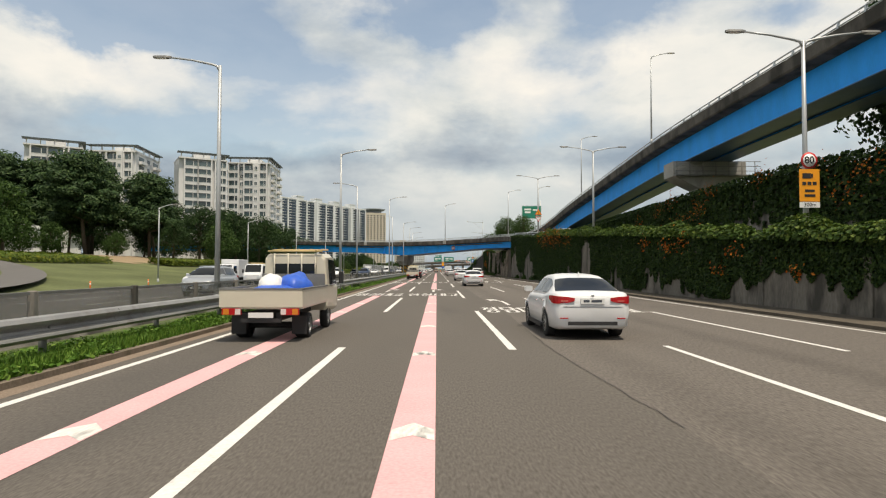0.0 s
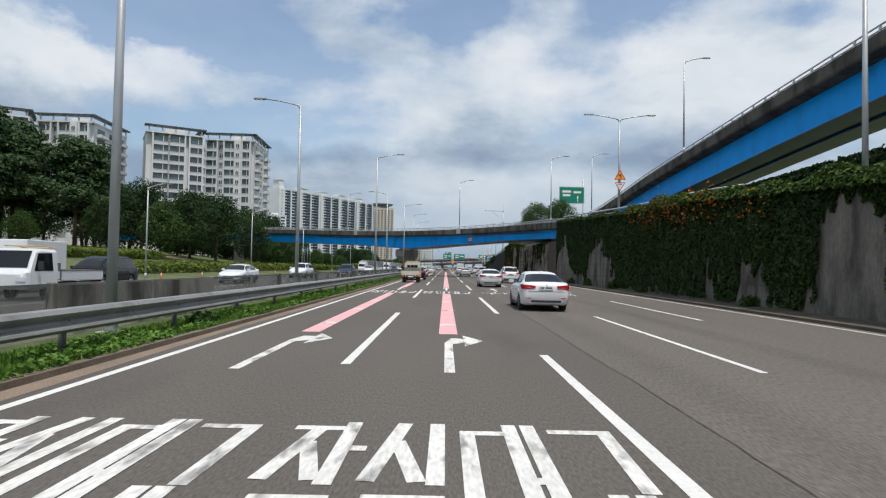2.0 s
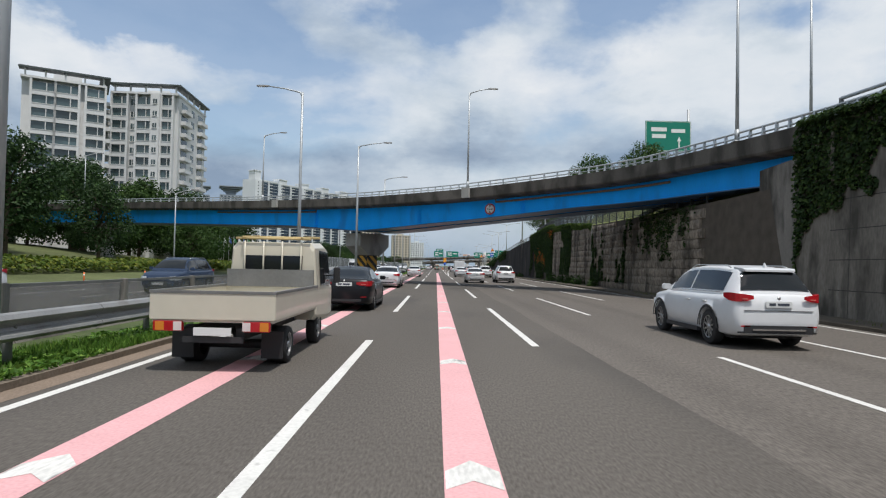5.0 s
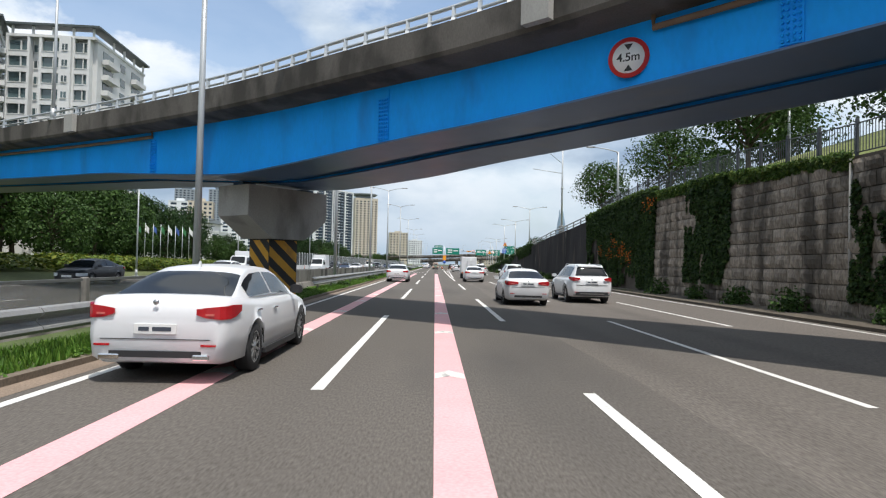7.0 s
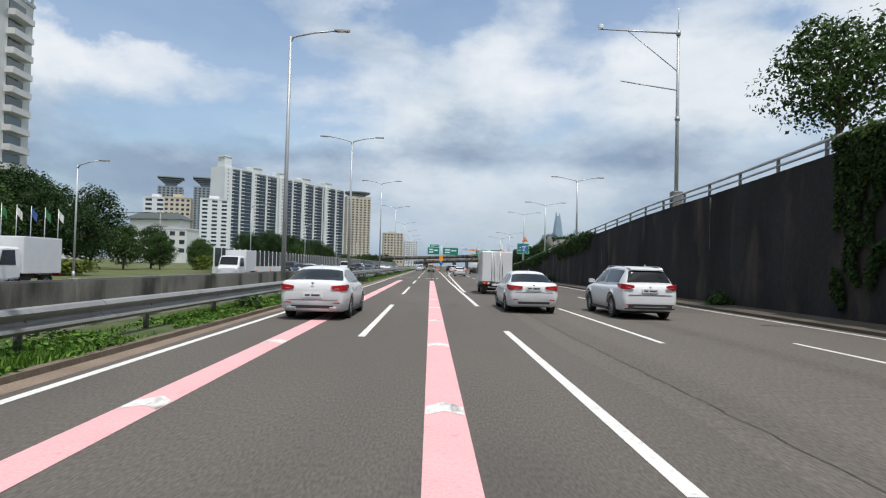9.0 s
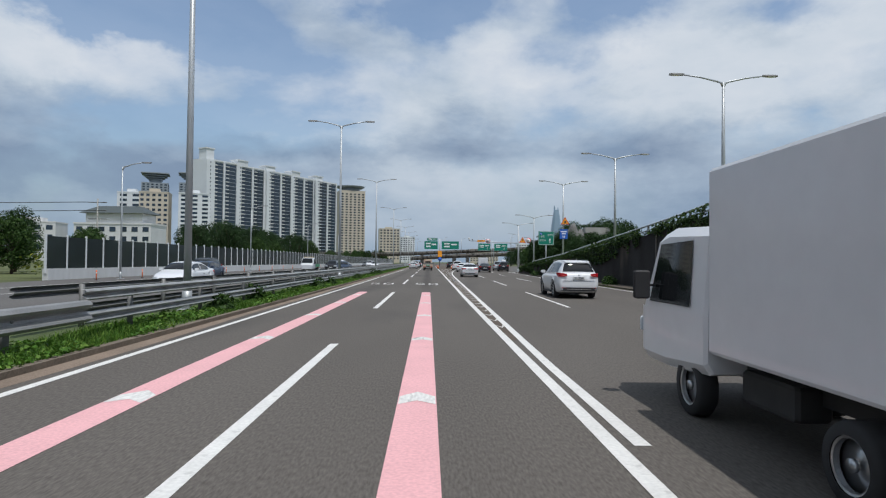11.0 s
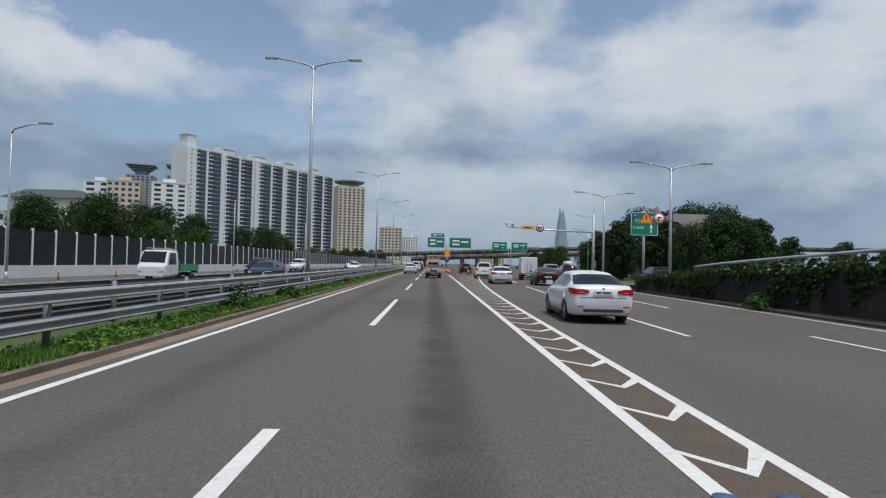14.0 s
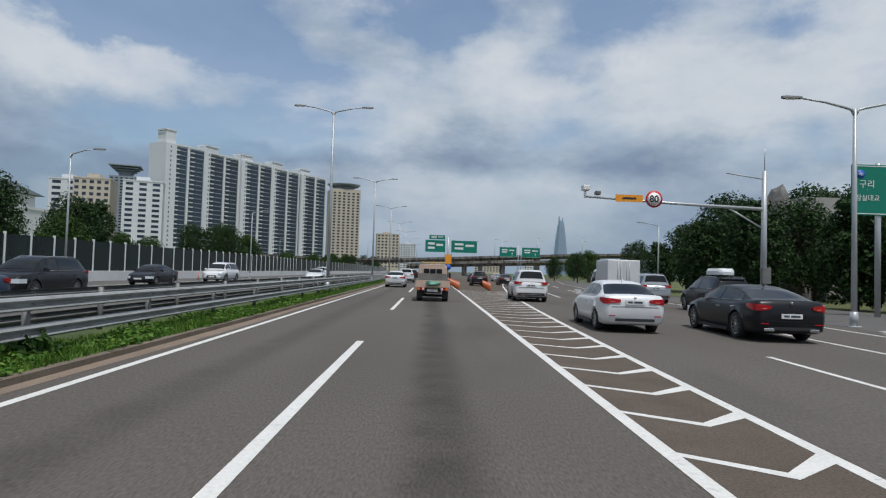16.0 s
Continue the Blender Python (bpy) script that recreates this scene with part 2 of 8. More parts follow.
GALV_PALE = material("pale_galvanised_steel", (0.36, 0.365, 0.36), 0.5, metal=0.4, vary=0.18, scale=1.2, grain=0.08, grain_scale=25, stains=((0.16, 0.14, 0.12), 1.8, 0.56, 0.6))
GALV_MID = material("weathered_galvanised_steel", (0.27, 0.27, 0.265), 0.5, metal=0.35, vary=0.18, scale=1.2, grain=0.08, grain_scale=25, stains=((0.16, 0.14, 0.12), 1.8, 0.56, 0.6))
POLE_GREY = material("lamp_pole_grey", (0.42, 0.44, 0.45), 0.45, metal=0.35, vary=0.08, scale=1.5)
RUST_PIPE = material("rusty_pipe", (0.17, 0.115, 0.075), 0.8, vary=0.2, scale=2)
YELLOW = material("hazard_yellow", (0.58, 0.30, 0.03), 0.6, vary=0.12, scale=2, stains=((0.25, 0.15, 0.05), 2.0, 0.55, 0.6))
BLACK = material("black_paint", (0.02, 0.02, 0.021), 0.6, vary=0.15, scale=2)
WHITE_PAINT = material("white_sign_face", (0.78, 0.78, 0.77), 0.5, vary=0.04)
RED = material("red_sign_face", (0.55, 0.03, 0.03), 0.5, vary=0.05)
ORANGE = material("orange_sign_face", (0.85, 0.33, 0.02), 0.5, vary=0.04)
GREEN_SIGN = material("green_sign_face", (0.0, 0.19, 0.13), 0.5, vary=0.04)
BLUE_SIGN = material("blue_sign_face", (0.02, 0.11, 0.50), 0.5, vary=0.04)
BARK = material("bark", (0.10, 0.075, 0.055), 0.9, vary=0.25, scale=4, bump=0.6, grain=0.2)
LEAF = leaf_material("broadleaf_foliage", (0.038, 0.080, 0.018), (0.075, 0.13, 0.032))
LEAF_DARK = leaf_material("dark_foliage", (0.023, 0.052, 0.015), (0.048, 0.090, 0.026))
LEAF_PINE = leaf_material("pine_foliage", (0.042, 0.085, 0.032), (0.090, 0.140, 0.050))
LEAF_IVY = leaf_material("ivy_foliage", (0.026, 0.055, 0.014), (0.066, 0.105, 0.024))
# lighter copy of the ivy for wall tops: sunlight put into the leaf colour
LEAF_IVY_SUN = leaf_material("ivy_sunlit_top", (0.055, 0.105, 0.02), (0.13, 0.175, 0.035))
LEAF_GRASS = leaf_material("grass_blades", (0.075, 0.17, 0.022), (0.17, 0.27, 0.05))
LEAF_HEDGE = leaf_material("hedge_foliage", (0.09, 0.14, 0.02), (0.20, 0.21, 0.03))
FLOWER = leaf_material("trumpet_vine_flowers", (0.45, 0.11, 0.015), (0.62, 0.24, 0.03), 0.4)
BANK_GRASS = material("sunlit_bank_grass", (0.13, 0.15, 0.045), 0.95, vary=0.3, scale=0.5, grain=0.3, grain_scale=14, bump=0.4)


def oil_band(m, x0, half, ya, yb, depth):
    """Darken a road surface by the oil and rubber dropped along the middle of a lane."""
    nt = m.node_tree
    b = nt.nodes["Principled BSDF"]
    src = b.inputs["Base Color"].links[0].from_socket
    geo, sp = nt.nodes.new("ShaderNodeNewGeometry"), nt.nodes.new("ShaderNodeSeparateXYZ")
    nt.links.new(geo.outputs["Position"], sp.inputs[0])

    def ranged(sock, a, c, lo, hi):
        n = nt.nodes.new("ShaderNodeMapRange")
        n.interpolation_type = "SMOOTHSTEP"
        for k, val in zip(("From Min", "From Max", "To Min", "To Max"), (a, c, lo, hi)):
            n.inputs[k].default_value = val
        nt.links.new(sock, n.inputs["Value"])
        return n.outputs[0]

    def op(kind, a, c):
        n = nt.nodes.new("ShaderNodeMath")
        n.operation = kind
        for i, val in enumerate((a, c)):
            if isinstance(val, (int, float)):
                n.inputs[i].default_value = val
            elif val is not None:
                nt.links.new(val, n.inputs[i])
        return n.outputs[0]

    nz = nt.nodes.new("ShaderNodeTexNoise")
    nz.inputs["Scale"].default_value, nz.inputs["Detail"].default_value = 1.2, 5
    nt.links.new(geo.outputs["Position"], nz.inputs["Vector"])
    wob = op("ADD", sp.outputs[0], op("MULTIPLY", nz.outputs["Fac"], 0.35))
    side = ranged(op("ABSOLUTE", op("SUBTRACT", wob, x0 + 0.17), None), half, half * 0.15, 0.0, 1.0)
    f = op("MULTIPLY", op("MULTIPLY", side, ranged(sp.outputs[1], ya, yb, 0.0, 1.0)), ranged(nz.outputs["Fac"], 0.3, 0.7, 0.55, 1.0))
    k = op("SUBTRACT", 1.0, op("MULTIPLY", f, depth))
    v = nt.nodes.new("ShaderNodeVectorMath")
    v.operation = "SCALE"
    nt.links.new(src, v.inputs[0]), nt.links.new(k, v.inputs["Scale"])
    nt.links.new(v.outputs[0], b.inputs["Base Color"])


oil_band(ASPHALT, 0.0, 0.55, 206, 226, 0.45)
oil_band(ASPHALT, -3.2, 0.55, 206, 226, 0.25)
oil_band(ASPHALT_AGED, 6.5, 0.6, -60, -40, 0.18)
oil_band(ASPHALT_AGED, 3.4, 0.6, -60, -40, 0.14)

# ---- building helpers ----
class Geo:
    """Collects the faces of one mesh."""

    def __init__(self):
        self.v, self.f, self.smooth = [], [], []

    def add(self, verts, faces, smooth=False):
        o = len(self.v)
        self.v += [tuple(p) for p in verts]
        self.f += [tuple(i + o for i in f) for f in faces]
        self.smooth += [smooth] * len(faces)
        return self

    def box(self, x0, y0, z0, x1, y1, z1, m=None, bevel=0.0):
        if bevel:
            return self.slab([(x0 + bevel, y0), (x1 - bevel, y0), (x1, y0 + bevel), (x1, y1 - bevel), (x1 - bevel, y1), (x0 + bevel, y1), (x0, y1 - bevel), (x0, y0 + bevel)], z0, z1, m, bevel)
        p = [Vector(q) for q in ((x0, y0, z0), (x1, y0, z0), (x1, y1, z0), (x0, y1, z0), (x0, y0, z1), (x1, y0, z1), (x1, y1, z1), (x0, y1, z1))]
        if m:
            p = [m @ q for q in p]
        return self.add(p, [(0, 3, 2, 1), (4, 5, 6, 7), (0, 1, 5, 4), (1, 2, 6, 5), (2, 3, 7, 6), (3, 0, 4, 7)])

    def slab(self, outline, z0, z1, m=None, bevel=0.0):
        """An upright prism over a plan outline (counter-clockwise), with the top and bottom edges eased."""
        n = len(outline)
        cx, cy = sum(p[0] for p in outline) / n, sum(p[1] for p in outline) / n
        rings = []
        if bevel:
            def ins(p):
                d = Vector((cx - p[0], cy - p[1]))
                d = d.normalized() * bevel if d.length > bevel else d * 0
                return p[0] + d.x, p[1] + d.y
            small = [ins(p) for p in outline]
            rings = [(small, z0), (outline, z0 + bevel), (outline, z1 - bevel), (small, z1)]
        else:
            rings = [(outline, z0), (outline, z1)]
        pts = [Vector((x, y, z)) for ring, z in rings for x, y in ring]
        if m:
            pts = [m @ q for q in pts]
        k = len(rings)
        faces = [tuple(reversed(range(n))), tuple(range((k - 1) * n, k * n))]
        for r in range(k - 1):
            faces += [(r * n + i, r * n + (i + 1) % n, (r + 1) * n + (i + 1) % n, (r + 1) * n + i) for i in range(n)]
        return self.add(pts, faces)

    def tube(self, points, radii, sides=8, caps=True):
        pts = [Vector(p) for p in points]
        if not isinstance(radii, (list, tuple)):
            radii = [radii] * len(pts)
        verts, faces = [], []
        for i, p in enumerate(pts):
            d = (pts[min(i + 1, len(pts) - 1)] - pts[max(i - 1, 0)]).normalized()
            up = Vector((0, 0, 1)) if abs(d.z) < 0.9 else Vector((1, 0, 0))
            a = d.cross(up).normalized()
            b = d.cross(a).normalized()
            for k in range(sides):
                t = 2 * math.pi * k / sides
                verts.append(p + (a * math.cos(t) + b * math.sin(t)) * radii[i])
        for i in range(len(pts) - 1):
            for k in range(sides):
                k2 = (k + 1) % sides
                faces.append((i * sides + k, i * sides + k2, (i + 1) * sides + k2, (i + 1) * sides + k))
        if caps:
            faces += [tuple(range(sides)), tuple(reversed(range((len(pts) - 1) * sides, len(pts) * sides)))]
        return self.add(verts, faces, True)

    def disc(self, c, axis, r, thick, sides=24, r2=None):
        axis = Vector(axis).normalized()
        c = Vector(c)
        return self.tube([c - axis * thick / 2, c + axis * thick / 2], [r, r if r2 is None else r2], sides)

    def strip(self, rings, closed=True, smooth=False, caps=False):
        """Faces between rings of points of one count."""
        n = len(rings[0])
        verts = [p for r in rings for p in r]
        faces = []
        for i in range(len(rings) - 1):
            for k in range(n if closed else n - 1):
                k2 = (k + 1) % n
                faces.append((i * n + k, i * n + k2, (i + 1) * n + k2, (i + 1) * n + k))
        if caps:
            faces += [tuple(reversed(range(n))), tuple(range((len(rings) - 1) * n, len(rings) * n))]
        return self.add(verts, faces, smooth)

    def quad(self, a, b, c, d):
        return self.add([a, b, c, d], [(0, 1, 2, 3)])

    def mesh(self, name, mat):
        me = bpy.data.meshes.new(name)
        me.from_pydata(self.v, [], self.f)
        me.polygons.foreach_set("use_smooth", self.smooth)
        for m in mat if isinstance(mat, (list, tuple)) else [mat]:
            me.materials.append(m)
        me.update()
        return me


def fixed(me):
    """Turns all the faces outwards."""
    b = bmesh.new()
    b.from_mesh(me)
    bmesh.ops.recalc_face_normals(b, faces=b.faces)
    b.to_mesh(me)
    b.free()
    return me


def part(name, g, mat, parent=None, label="", kind=""):
    """Links the faces in g as one mesh object under a thing or a part."""
    ob = new(name, fixed(g.mesh(name, mat)))
    ob.parent = parent
    return tagged(ob, label=label, kind=kind)


def thing(name, label, category, at=(0, 0, 0), turn=0.0, group="", kind=""):
    ob = new(name)
    ob.empty_display_size = 0.2
    ob.matrix_basis = pose(*at, 0, 0, turn)
    return tagged(ob, label, category, group, kind)


def setting(name, g, mat, label, category):
    ob = new(name, fixed(g.mesh(name, mat)))
    return tagged(ob, label, category, kind="structure")


def leaves(points, size, mat_name, rng, up=0.3, name="leaves", long=1.6):
    """One mesh of small leaf blades at the given points; normals lean outwards (points are (place, outward))."""
    n = len(points)
    P = np.array([p for p, _ in points], dtype=float)
    N = np.array([o for _, o in points], dtype=float)
    N = N + rng.normal(0, 0.55, (n, 3)) + np.array([0, 0, up])
    N /= np.linalg.norm(N, axis=1)[:, None] + 1e-9
    A = np.cross(N, rng.normal(0, 1, (n, 3)))
    A /= np.linalg.norm(A, axis=1)[:, None] + 1e-9
    Bv = np.cross(N, A)
    s = (size * rng.uniform(0.6, 1.35, n))[:, None]
    A, Bv = A * s * long * 0.5, Bv * s * 0.5
    V = np.stack([P - A, P + Bv + N * s * 0.12, P + A, P - Bv + N * s * 0.12], axis=1).reshape(-1, 3)
    me = bpy.data.meshes.new(name)
    me.from_pydata(V.tolist(), [], [(4 * i, 4 * i + 1, 4 * i + 2, 4 * i + 3) for i in range(n)])
    me.materials.append(MATS[mat_name])
    me.update()
    return me


def spline(points, steps):
    """Catmull-Rom through points of any dimension."""
    p = [np.array(q, dtype=float) for q in points]
    p = [2 * p[0] - p[1]] + p + [2 * p[-1] - p[-2]]
    out = []
    for i in range(1, len(p) - 2):
        for k in range(steps):
            t = k / steps
            out.append(0.5 * (2 * p[i] + (p[i + 1] - p[i - 1]) * t + (2 * p[i - 1] - 5 * p[i] + 4 * p[i + 1] - p[i + 2]) * t * t + (3 * p[i] - p[i - 1] - 3 * p[i + 1] + p[i + 2]) * t ** 3))
    out.append(p[-2])
    return out

# ---- ground, carriageways and markings ----
LANE_L, LANE_R, LANE_R2, LANE_R3 = -1.63, 1.69, 4.86, 8.05
EDGE_L, EDGE_R, PINK_1, PINK_2 = -4.67, 11.1, -3.17, 0.0
KERB_X = -5.25
Y0, Y1 = -70.0, 900.0


def diverge(y):
    """How far the right-hand carriageway has swung away at y."""
    d = max(0.0, 0.0175 * (y - 190))
    return d + max(0.0, y - 245) ** 2 * 0.0006


def ribbon(g, fx0, fx1, ya, yb, z, step=10.0, thick=0.0):
    """A flat band between two lines that follow y."""
    n = max(1, int(math.ceil((yb - ya) / step)))
    ys = [ya + (yb - ya) * i / n for i in range(n + 1)]
    if thick:
        rings = [[(fx0(y), y, z - thick), (fx1(y), y, z - thick), (fx1(y), y, z), (fx0(y), y, z)] for y in ys]
        return g.strip(rings, caps=True)
    return g.strip([[(fx0(y), y, z), (fx1(y), y, z)] for y in ys], closed=False)


def flat_line(g, x, w, ya, yb, z=0.004, bend=False, step=6.0):
    off = (lambda y: diverge(y)) if bend else (lambda y: 0.0)
    return ribbon(g, lambda y: x - w / 2 + off(y), lambda y: x + w / 2 + off(y), ya, yb, z, step)


setting("ground", Geo().add([(-4500, -1500, -0.06), (4500, -1500, -0.06), (4500, 4900, -0.06), (-4500, 4900, -0.06)], [(0, 1, 2, 3)]), GROUND, "flat grassy ground around the expressway", "ground")
def seam(y):
    """The wandering joint between the two strips of asphalt."""
    return 2.55 + 0.22 * noise.noise((y * 0.12, 1, 0)) + 0.05 * noise.noise((y * 1.7, 1, 3))


setting("road", ribbon(Geo(), lambda y: KERB_X, seam, Y0, 172, 0.0, 0.7), ASPHALT, "grey-brown worn asphalt of the two inner lanes", "road")
setting("road_outer", ribbon(Geo(), seam, lambda y: 12.2 + diverge(y), Y0, 172, 0.0, 0.7), ASPHALT_AGED, "paler aged asphalt of the outer lanes", "road")
setting("road_ahead", ribbon(Geo(), lambda y: KERB_X, lambda y: 12.2 + diverge(y), 172, 420, 0.0, 8), ASPHALT, "grey-brown worn asphalt carriageway of an expressway", "road")
setting("road_far", ribbon(Geo(), lambda y: KERB_X, lambda y: 40.0, 420, Y1, -0.004, 40), ASPHALT, "far stretch of the asphalt carriageway", "road")
setting("road_oncoming", ribbon(Geo(), lambda y: -24.2, lambda y: -7.9, Y0, Y1, -0.004, 20), ASPHALT_FAR, "light grey asphalt of the oncoming carriageway", "road")

mk = Geo()
flat_line(mk, EDGE_L, 0.14, Y0, 700)
setting("edge_line_median", mk, PAINT_WHITE, "solid white line along the median", "road marking")
mk = Geo()
flat_line(mk, EDGE_R, 0.13, Y0, 415, bend=True)
setting("edge_line_verge", mk, PAINT_WHITE, "solid white line along the right verge", "road marking")
STARTS_1 = [1.4, 22.0, 41.9, 62.4, 83.4, 101.8, 122.4, 141.8, 162.1, 181.6, 201.0, 223.2, 243.2, 263.2, 284.6]
STARTS_2 = [11.8, 32.6, 53.0, 73.6, 93.6, 111.8, 132.0, 153.2]
STARTS_3 = [1.7 + 20.05 * k for k in range(20)]
STARTS_4 = [11.6 + 20.05 * k for k in range(20)]
for name, x, starts, bend, w in (("lane_line_1", LANE_L, STARTS_1, False, 0.155), ("lane_line_2", LANE_R, STARTS_2, False, 0.155), ("lane_line_3", LANE_R2, STARTS_3, True, 0.13), ("lane_line_4", LANE_R3, STARTS_4, True, 0.13)):
    base = thing(name, "broken white lane line of thick paint on asphalt", "road marking", kind="structure")
    starts = [starts[0] - 20.1 * k for k in (3, 2, 1)] + starts
    if x == LANE_L:
        starts += [284.6 + 20.1 * k for k in range(1, 16)]
    for ya in starts:
        part("dash", flat_line(Geo(), x, w, ya, ya + 10.7, 0.005, bend, 2.6), PAINT_WHITE, base)
for x in (-11.4, -14.6, -17.9):
    base = thing("oncoming_lane_line", "broken white lane line of the oncoming carriageway", "road marking", kind="structure")
    g = Geo()
    for k in range(-3, 30):
        flat_line(g, x, 0.14, 6 + 20.1 * k, 16 + 20.1 * k, 0.002)
    part("dashes", g, PAINT_WHITE, base, kind="stuff")
mk = Geo()
flat_line(mk, -8.45, 0.14, Y0, 700, 0.002)
flat_line(mk, -21.4, 0.14, Y0, 700, 0.002)
setting("edge_line_oncoming", mk, PAINT_WHITE, "solid white edge lines of the oncoming carriageway", "road marking")

# pink guide bands with pale chevrons on them
for lane, x in (("pink_guide_band_1", PINK_1), ("pink_guide_band_2", PINK_2)):
    base = thing(lane, "pink painted guide band along the middle of the lane", "road marking", kind="structure")
    for ya, yb in ((-65, 35.2), (46.4, 67.3), (77.4, 212.0)):
        part("band", flat_line(Geo(), x, 0.43, ya, yb, 0.004), PAINT_PINK, base)
    y = 0.5
    while y < 211:
        if not (34.3 < y < 47.2 or 66.5 < y < 78):
            h = 0.20
            part("chevron", Geo().add([(x - 0.205, y - 0.28, 0.007), (x, y - 0.1, 0.007), (x + 0.205, y - 0.28, 0.007), (x + 0.205, y + h - 0.1, 0.007), (x, y + h + 0.16, 0.007), (x - 0.205, y + h - 0.1, 0.007)], [(0, 1, 4, 5), (1, 2, 3, 4)]), PAINT_WORN, base)
        y += 5.35

# painted island where the lanes part
base = thing("painted_island", "brown asphalt island with white chevrons between two solid lines", "road marking", kind="structure")
R_EDGE = lambda y: 1.95 + diverge(y) * 0.92
L_EDGE = lambda y: 1.70 + 0.0045 * max(0.0, y - 205)
part("infill", ribbon(Geo(), lambda y: L_EDGE(y) + 0.07, lambda y: R_EDGE(y) - 0.06, 193, 420, 0.003, 5), ASPHALT_ISLAND, base)
part("line", ribbon(Geo(), lambda y: L_EDGE(y) - 0.08, lambda y: L_EDGE(y) + 0.08, 173, 420, 0.006, 5), PAINT_WHITE, base)
part("line", ribbon(Geo(), lambda y: R_EDGE(y) - 0.07, lambda y: R_EDGE(y) + 0.08, 186, 420, 0.006, 4), PAINT_WHITE, base)
y = 195.33
while y < 312:
    xl, xr = L_EDGE(y) + 0.07, R_EDGE(y + 0.5) - 0.06
    xa, t = xl + (xr - xl) * 0.55, 0.13
    part("chevron", Geo().add([(xl, y + 0.55, 0.0065), (xa, y, 0.0065), (xr, y + 0.45, 0.0065), (xr, y + 0.45 + t * 2.2, 0.0065), (xa, y + t * 1.3, 0.0065), (xl, y + 0.55 + t, 0.0065)], [(0, 1, 4, 5), (1, 2, 3, 4)]), PAINT_WHITE, base)
    y += 1.63


def painted(name, label, polys, x, y, mat=PAINT_WHITE, z=0.005):
    """Flat painted shapes from plan polygons about (x, y)."""
    g = Geo()
    for k, p in enumerate(polys):
        g.add([(x + a, y + b, z + 0.0006 * (k % 9)) for a, b in p], [tuple(range(len(p)))])
    return setting(name, g, mat, label, "road marking")


def bar(x0, y0, x1, y1):
    return [(x0, y0), (x1, y0), (x1, y1), (x0, y1)]


STRAIGHT = [bar(-0.07, 0, 0.07, 3.2), [(-0.30, 2.7), (0.0, 5.1), (0.30, 2.7), (0.07, 3.15), (-0.07, 3.15)]]
for x in (PINK_1, PINK_2, 3.3, 6.35):
    painted("lane_arrow", "white straight-ahead arrow painted on the lane", STRAIGHT, x, 72.2, PAINT_WHITE)
TURN_R = [bar(-0.08, 0, 0.08, 3.5), [(-0.08, 3.5), (0.08, 3.3), (0.36, 3.6), (0.36, 4.25), (0.05, 4.3)], [(0.32, 3.0), (0.74, 3.9), (0.32, 4.85)]]
for x in (PINK_1, PINK_2):
    painted("lane_arrow", "worn white right-turn arrow painted on the lane", TURN_R, x, 41.3, PAINT_WORN)
MERGE = [bar(-0.07, 0, 0.07, 3.0), [(0.07, 3.0), (-0.18, 4.1), (-0.34, 3.95), (-0.07, 3.0)], [(-0.60, 4.9), (-0.52, 3.35), (-0.02, 4.45)]]
for x in (3.35, 6.45):
    painted("lane_arrow", "white lane-change arrow painted on the lane", MERGE, x, 26.4, PAINT_WHITE)


# strokes of the painted characters in a unit square
BOX_END = [(0.2, 0.36, 0.8, 0.36), (0.2, 0.36, 0.2, 0), (0.8, 0.36, 0.8, 0), (0.2, 0, 0.8, 0)]
SIDE_A = [(0.76, 1, 0.76, 0.47), (0.76, 0.74, 0.98, 0.74)]
RING_END = [(0.5 + 0.3 * math.cos(a * math.pi / 5), 0.17 + 0.17 * math.sin(a * math.pi / 5), 0.5 + 0.3 * math.cos((a + 1) * math.pi / 5), 0.17 + 0.17 * math.sin((a + 1) * math.pi / 5)) for a in range(10)]
STROKES = {
    "잠": [(0.05, 0.95, 0.58, 0.95), (0.32, 0.95, 0.05, 0.5), (0.30, 0.78, 0.58, 0.5)] + SIDE_A + BOX_END,
    "실": [(0.32, 1, 0.05, 0.5), (0.30, 0.8, 0.58, 0.5), (0.8, 1, 0.8, 0.48), (0.15, 0.37, 0.8, 0.37), (0.8, 0.37, 0.8, 0.2), (0.15, 0.2, 0.8, 0.2), (0.15, 0.2, 0.15, 0), (0.15, 0, 0.85, 0)],
    "대": [(0.05, 0.92, 0.46, 0.92), (0.05, 0.92, 0.05, 0.12), (0.05, 0.12, 0.5, 0.12), (0.66, 1, 0.66, 0), (0.93, 1, 0.93, 0), (0.66, 0.5, 0.93, 0.5)],
    "교": [(0.12, 0.95, 0.82, 0.95), (0.82, 0.95, 0.74, 0.45), (0.36, 0.4, 0.36, 0.06), (0.64, 0.4, 0.64, 0.06), (0.0, 0.04, 1.0, 0.04)],
    "청": [(0.2, 1, 0.42, 1), (0.05, 0.86, 0.56, 0.86), (0.3, 0.86, 0.05, 0.5), (0.3, 0.70, 0.56, 0.5), (0.60, 0.7, 0.82, 0.7), (0.82, 1, 0.82, 0.44)] + RING_END,
    "담": [(0.08, 0.95, 0.54, 0.95), (0.08, 0.95, 0.08, 0.54), (0.08, 0.54, 0.58, 0.54)] + SIDE_A + BOX_END,
    "구": [(0.15, 0.95, 0.80, 0.95), (0.80, 0.95, 0.76, 0.5), (0.0, 0.42, 1.0, 0.42), (0.5, 0.42, 0.5, 0)],
    "리": [(0.05, 0.9, 0.56, 0.9), (0.56, 0.9, 0.56, 0.54), (0.05, 0.54, 0.56, 0.54), (0.05, 0.54, 0.05, 0.12), (0.05, 0.12, 0.6, 0.12), (0.86, 1, 0.86, 0)],
}


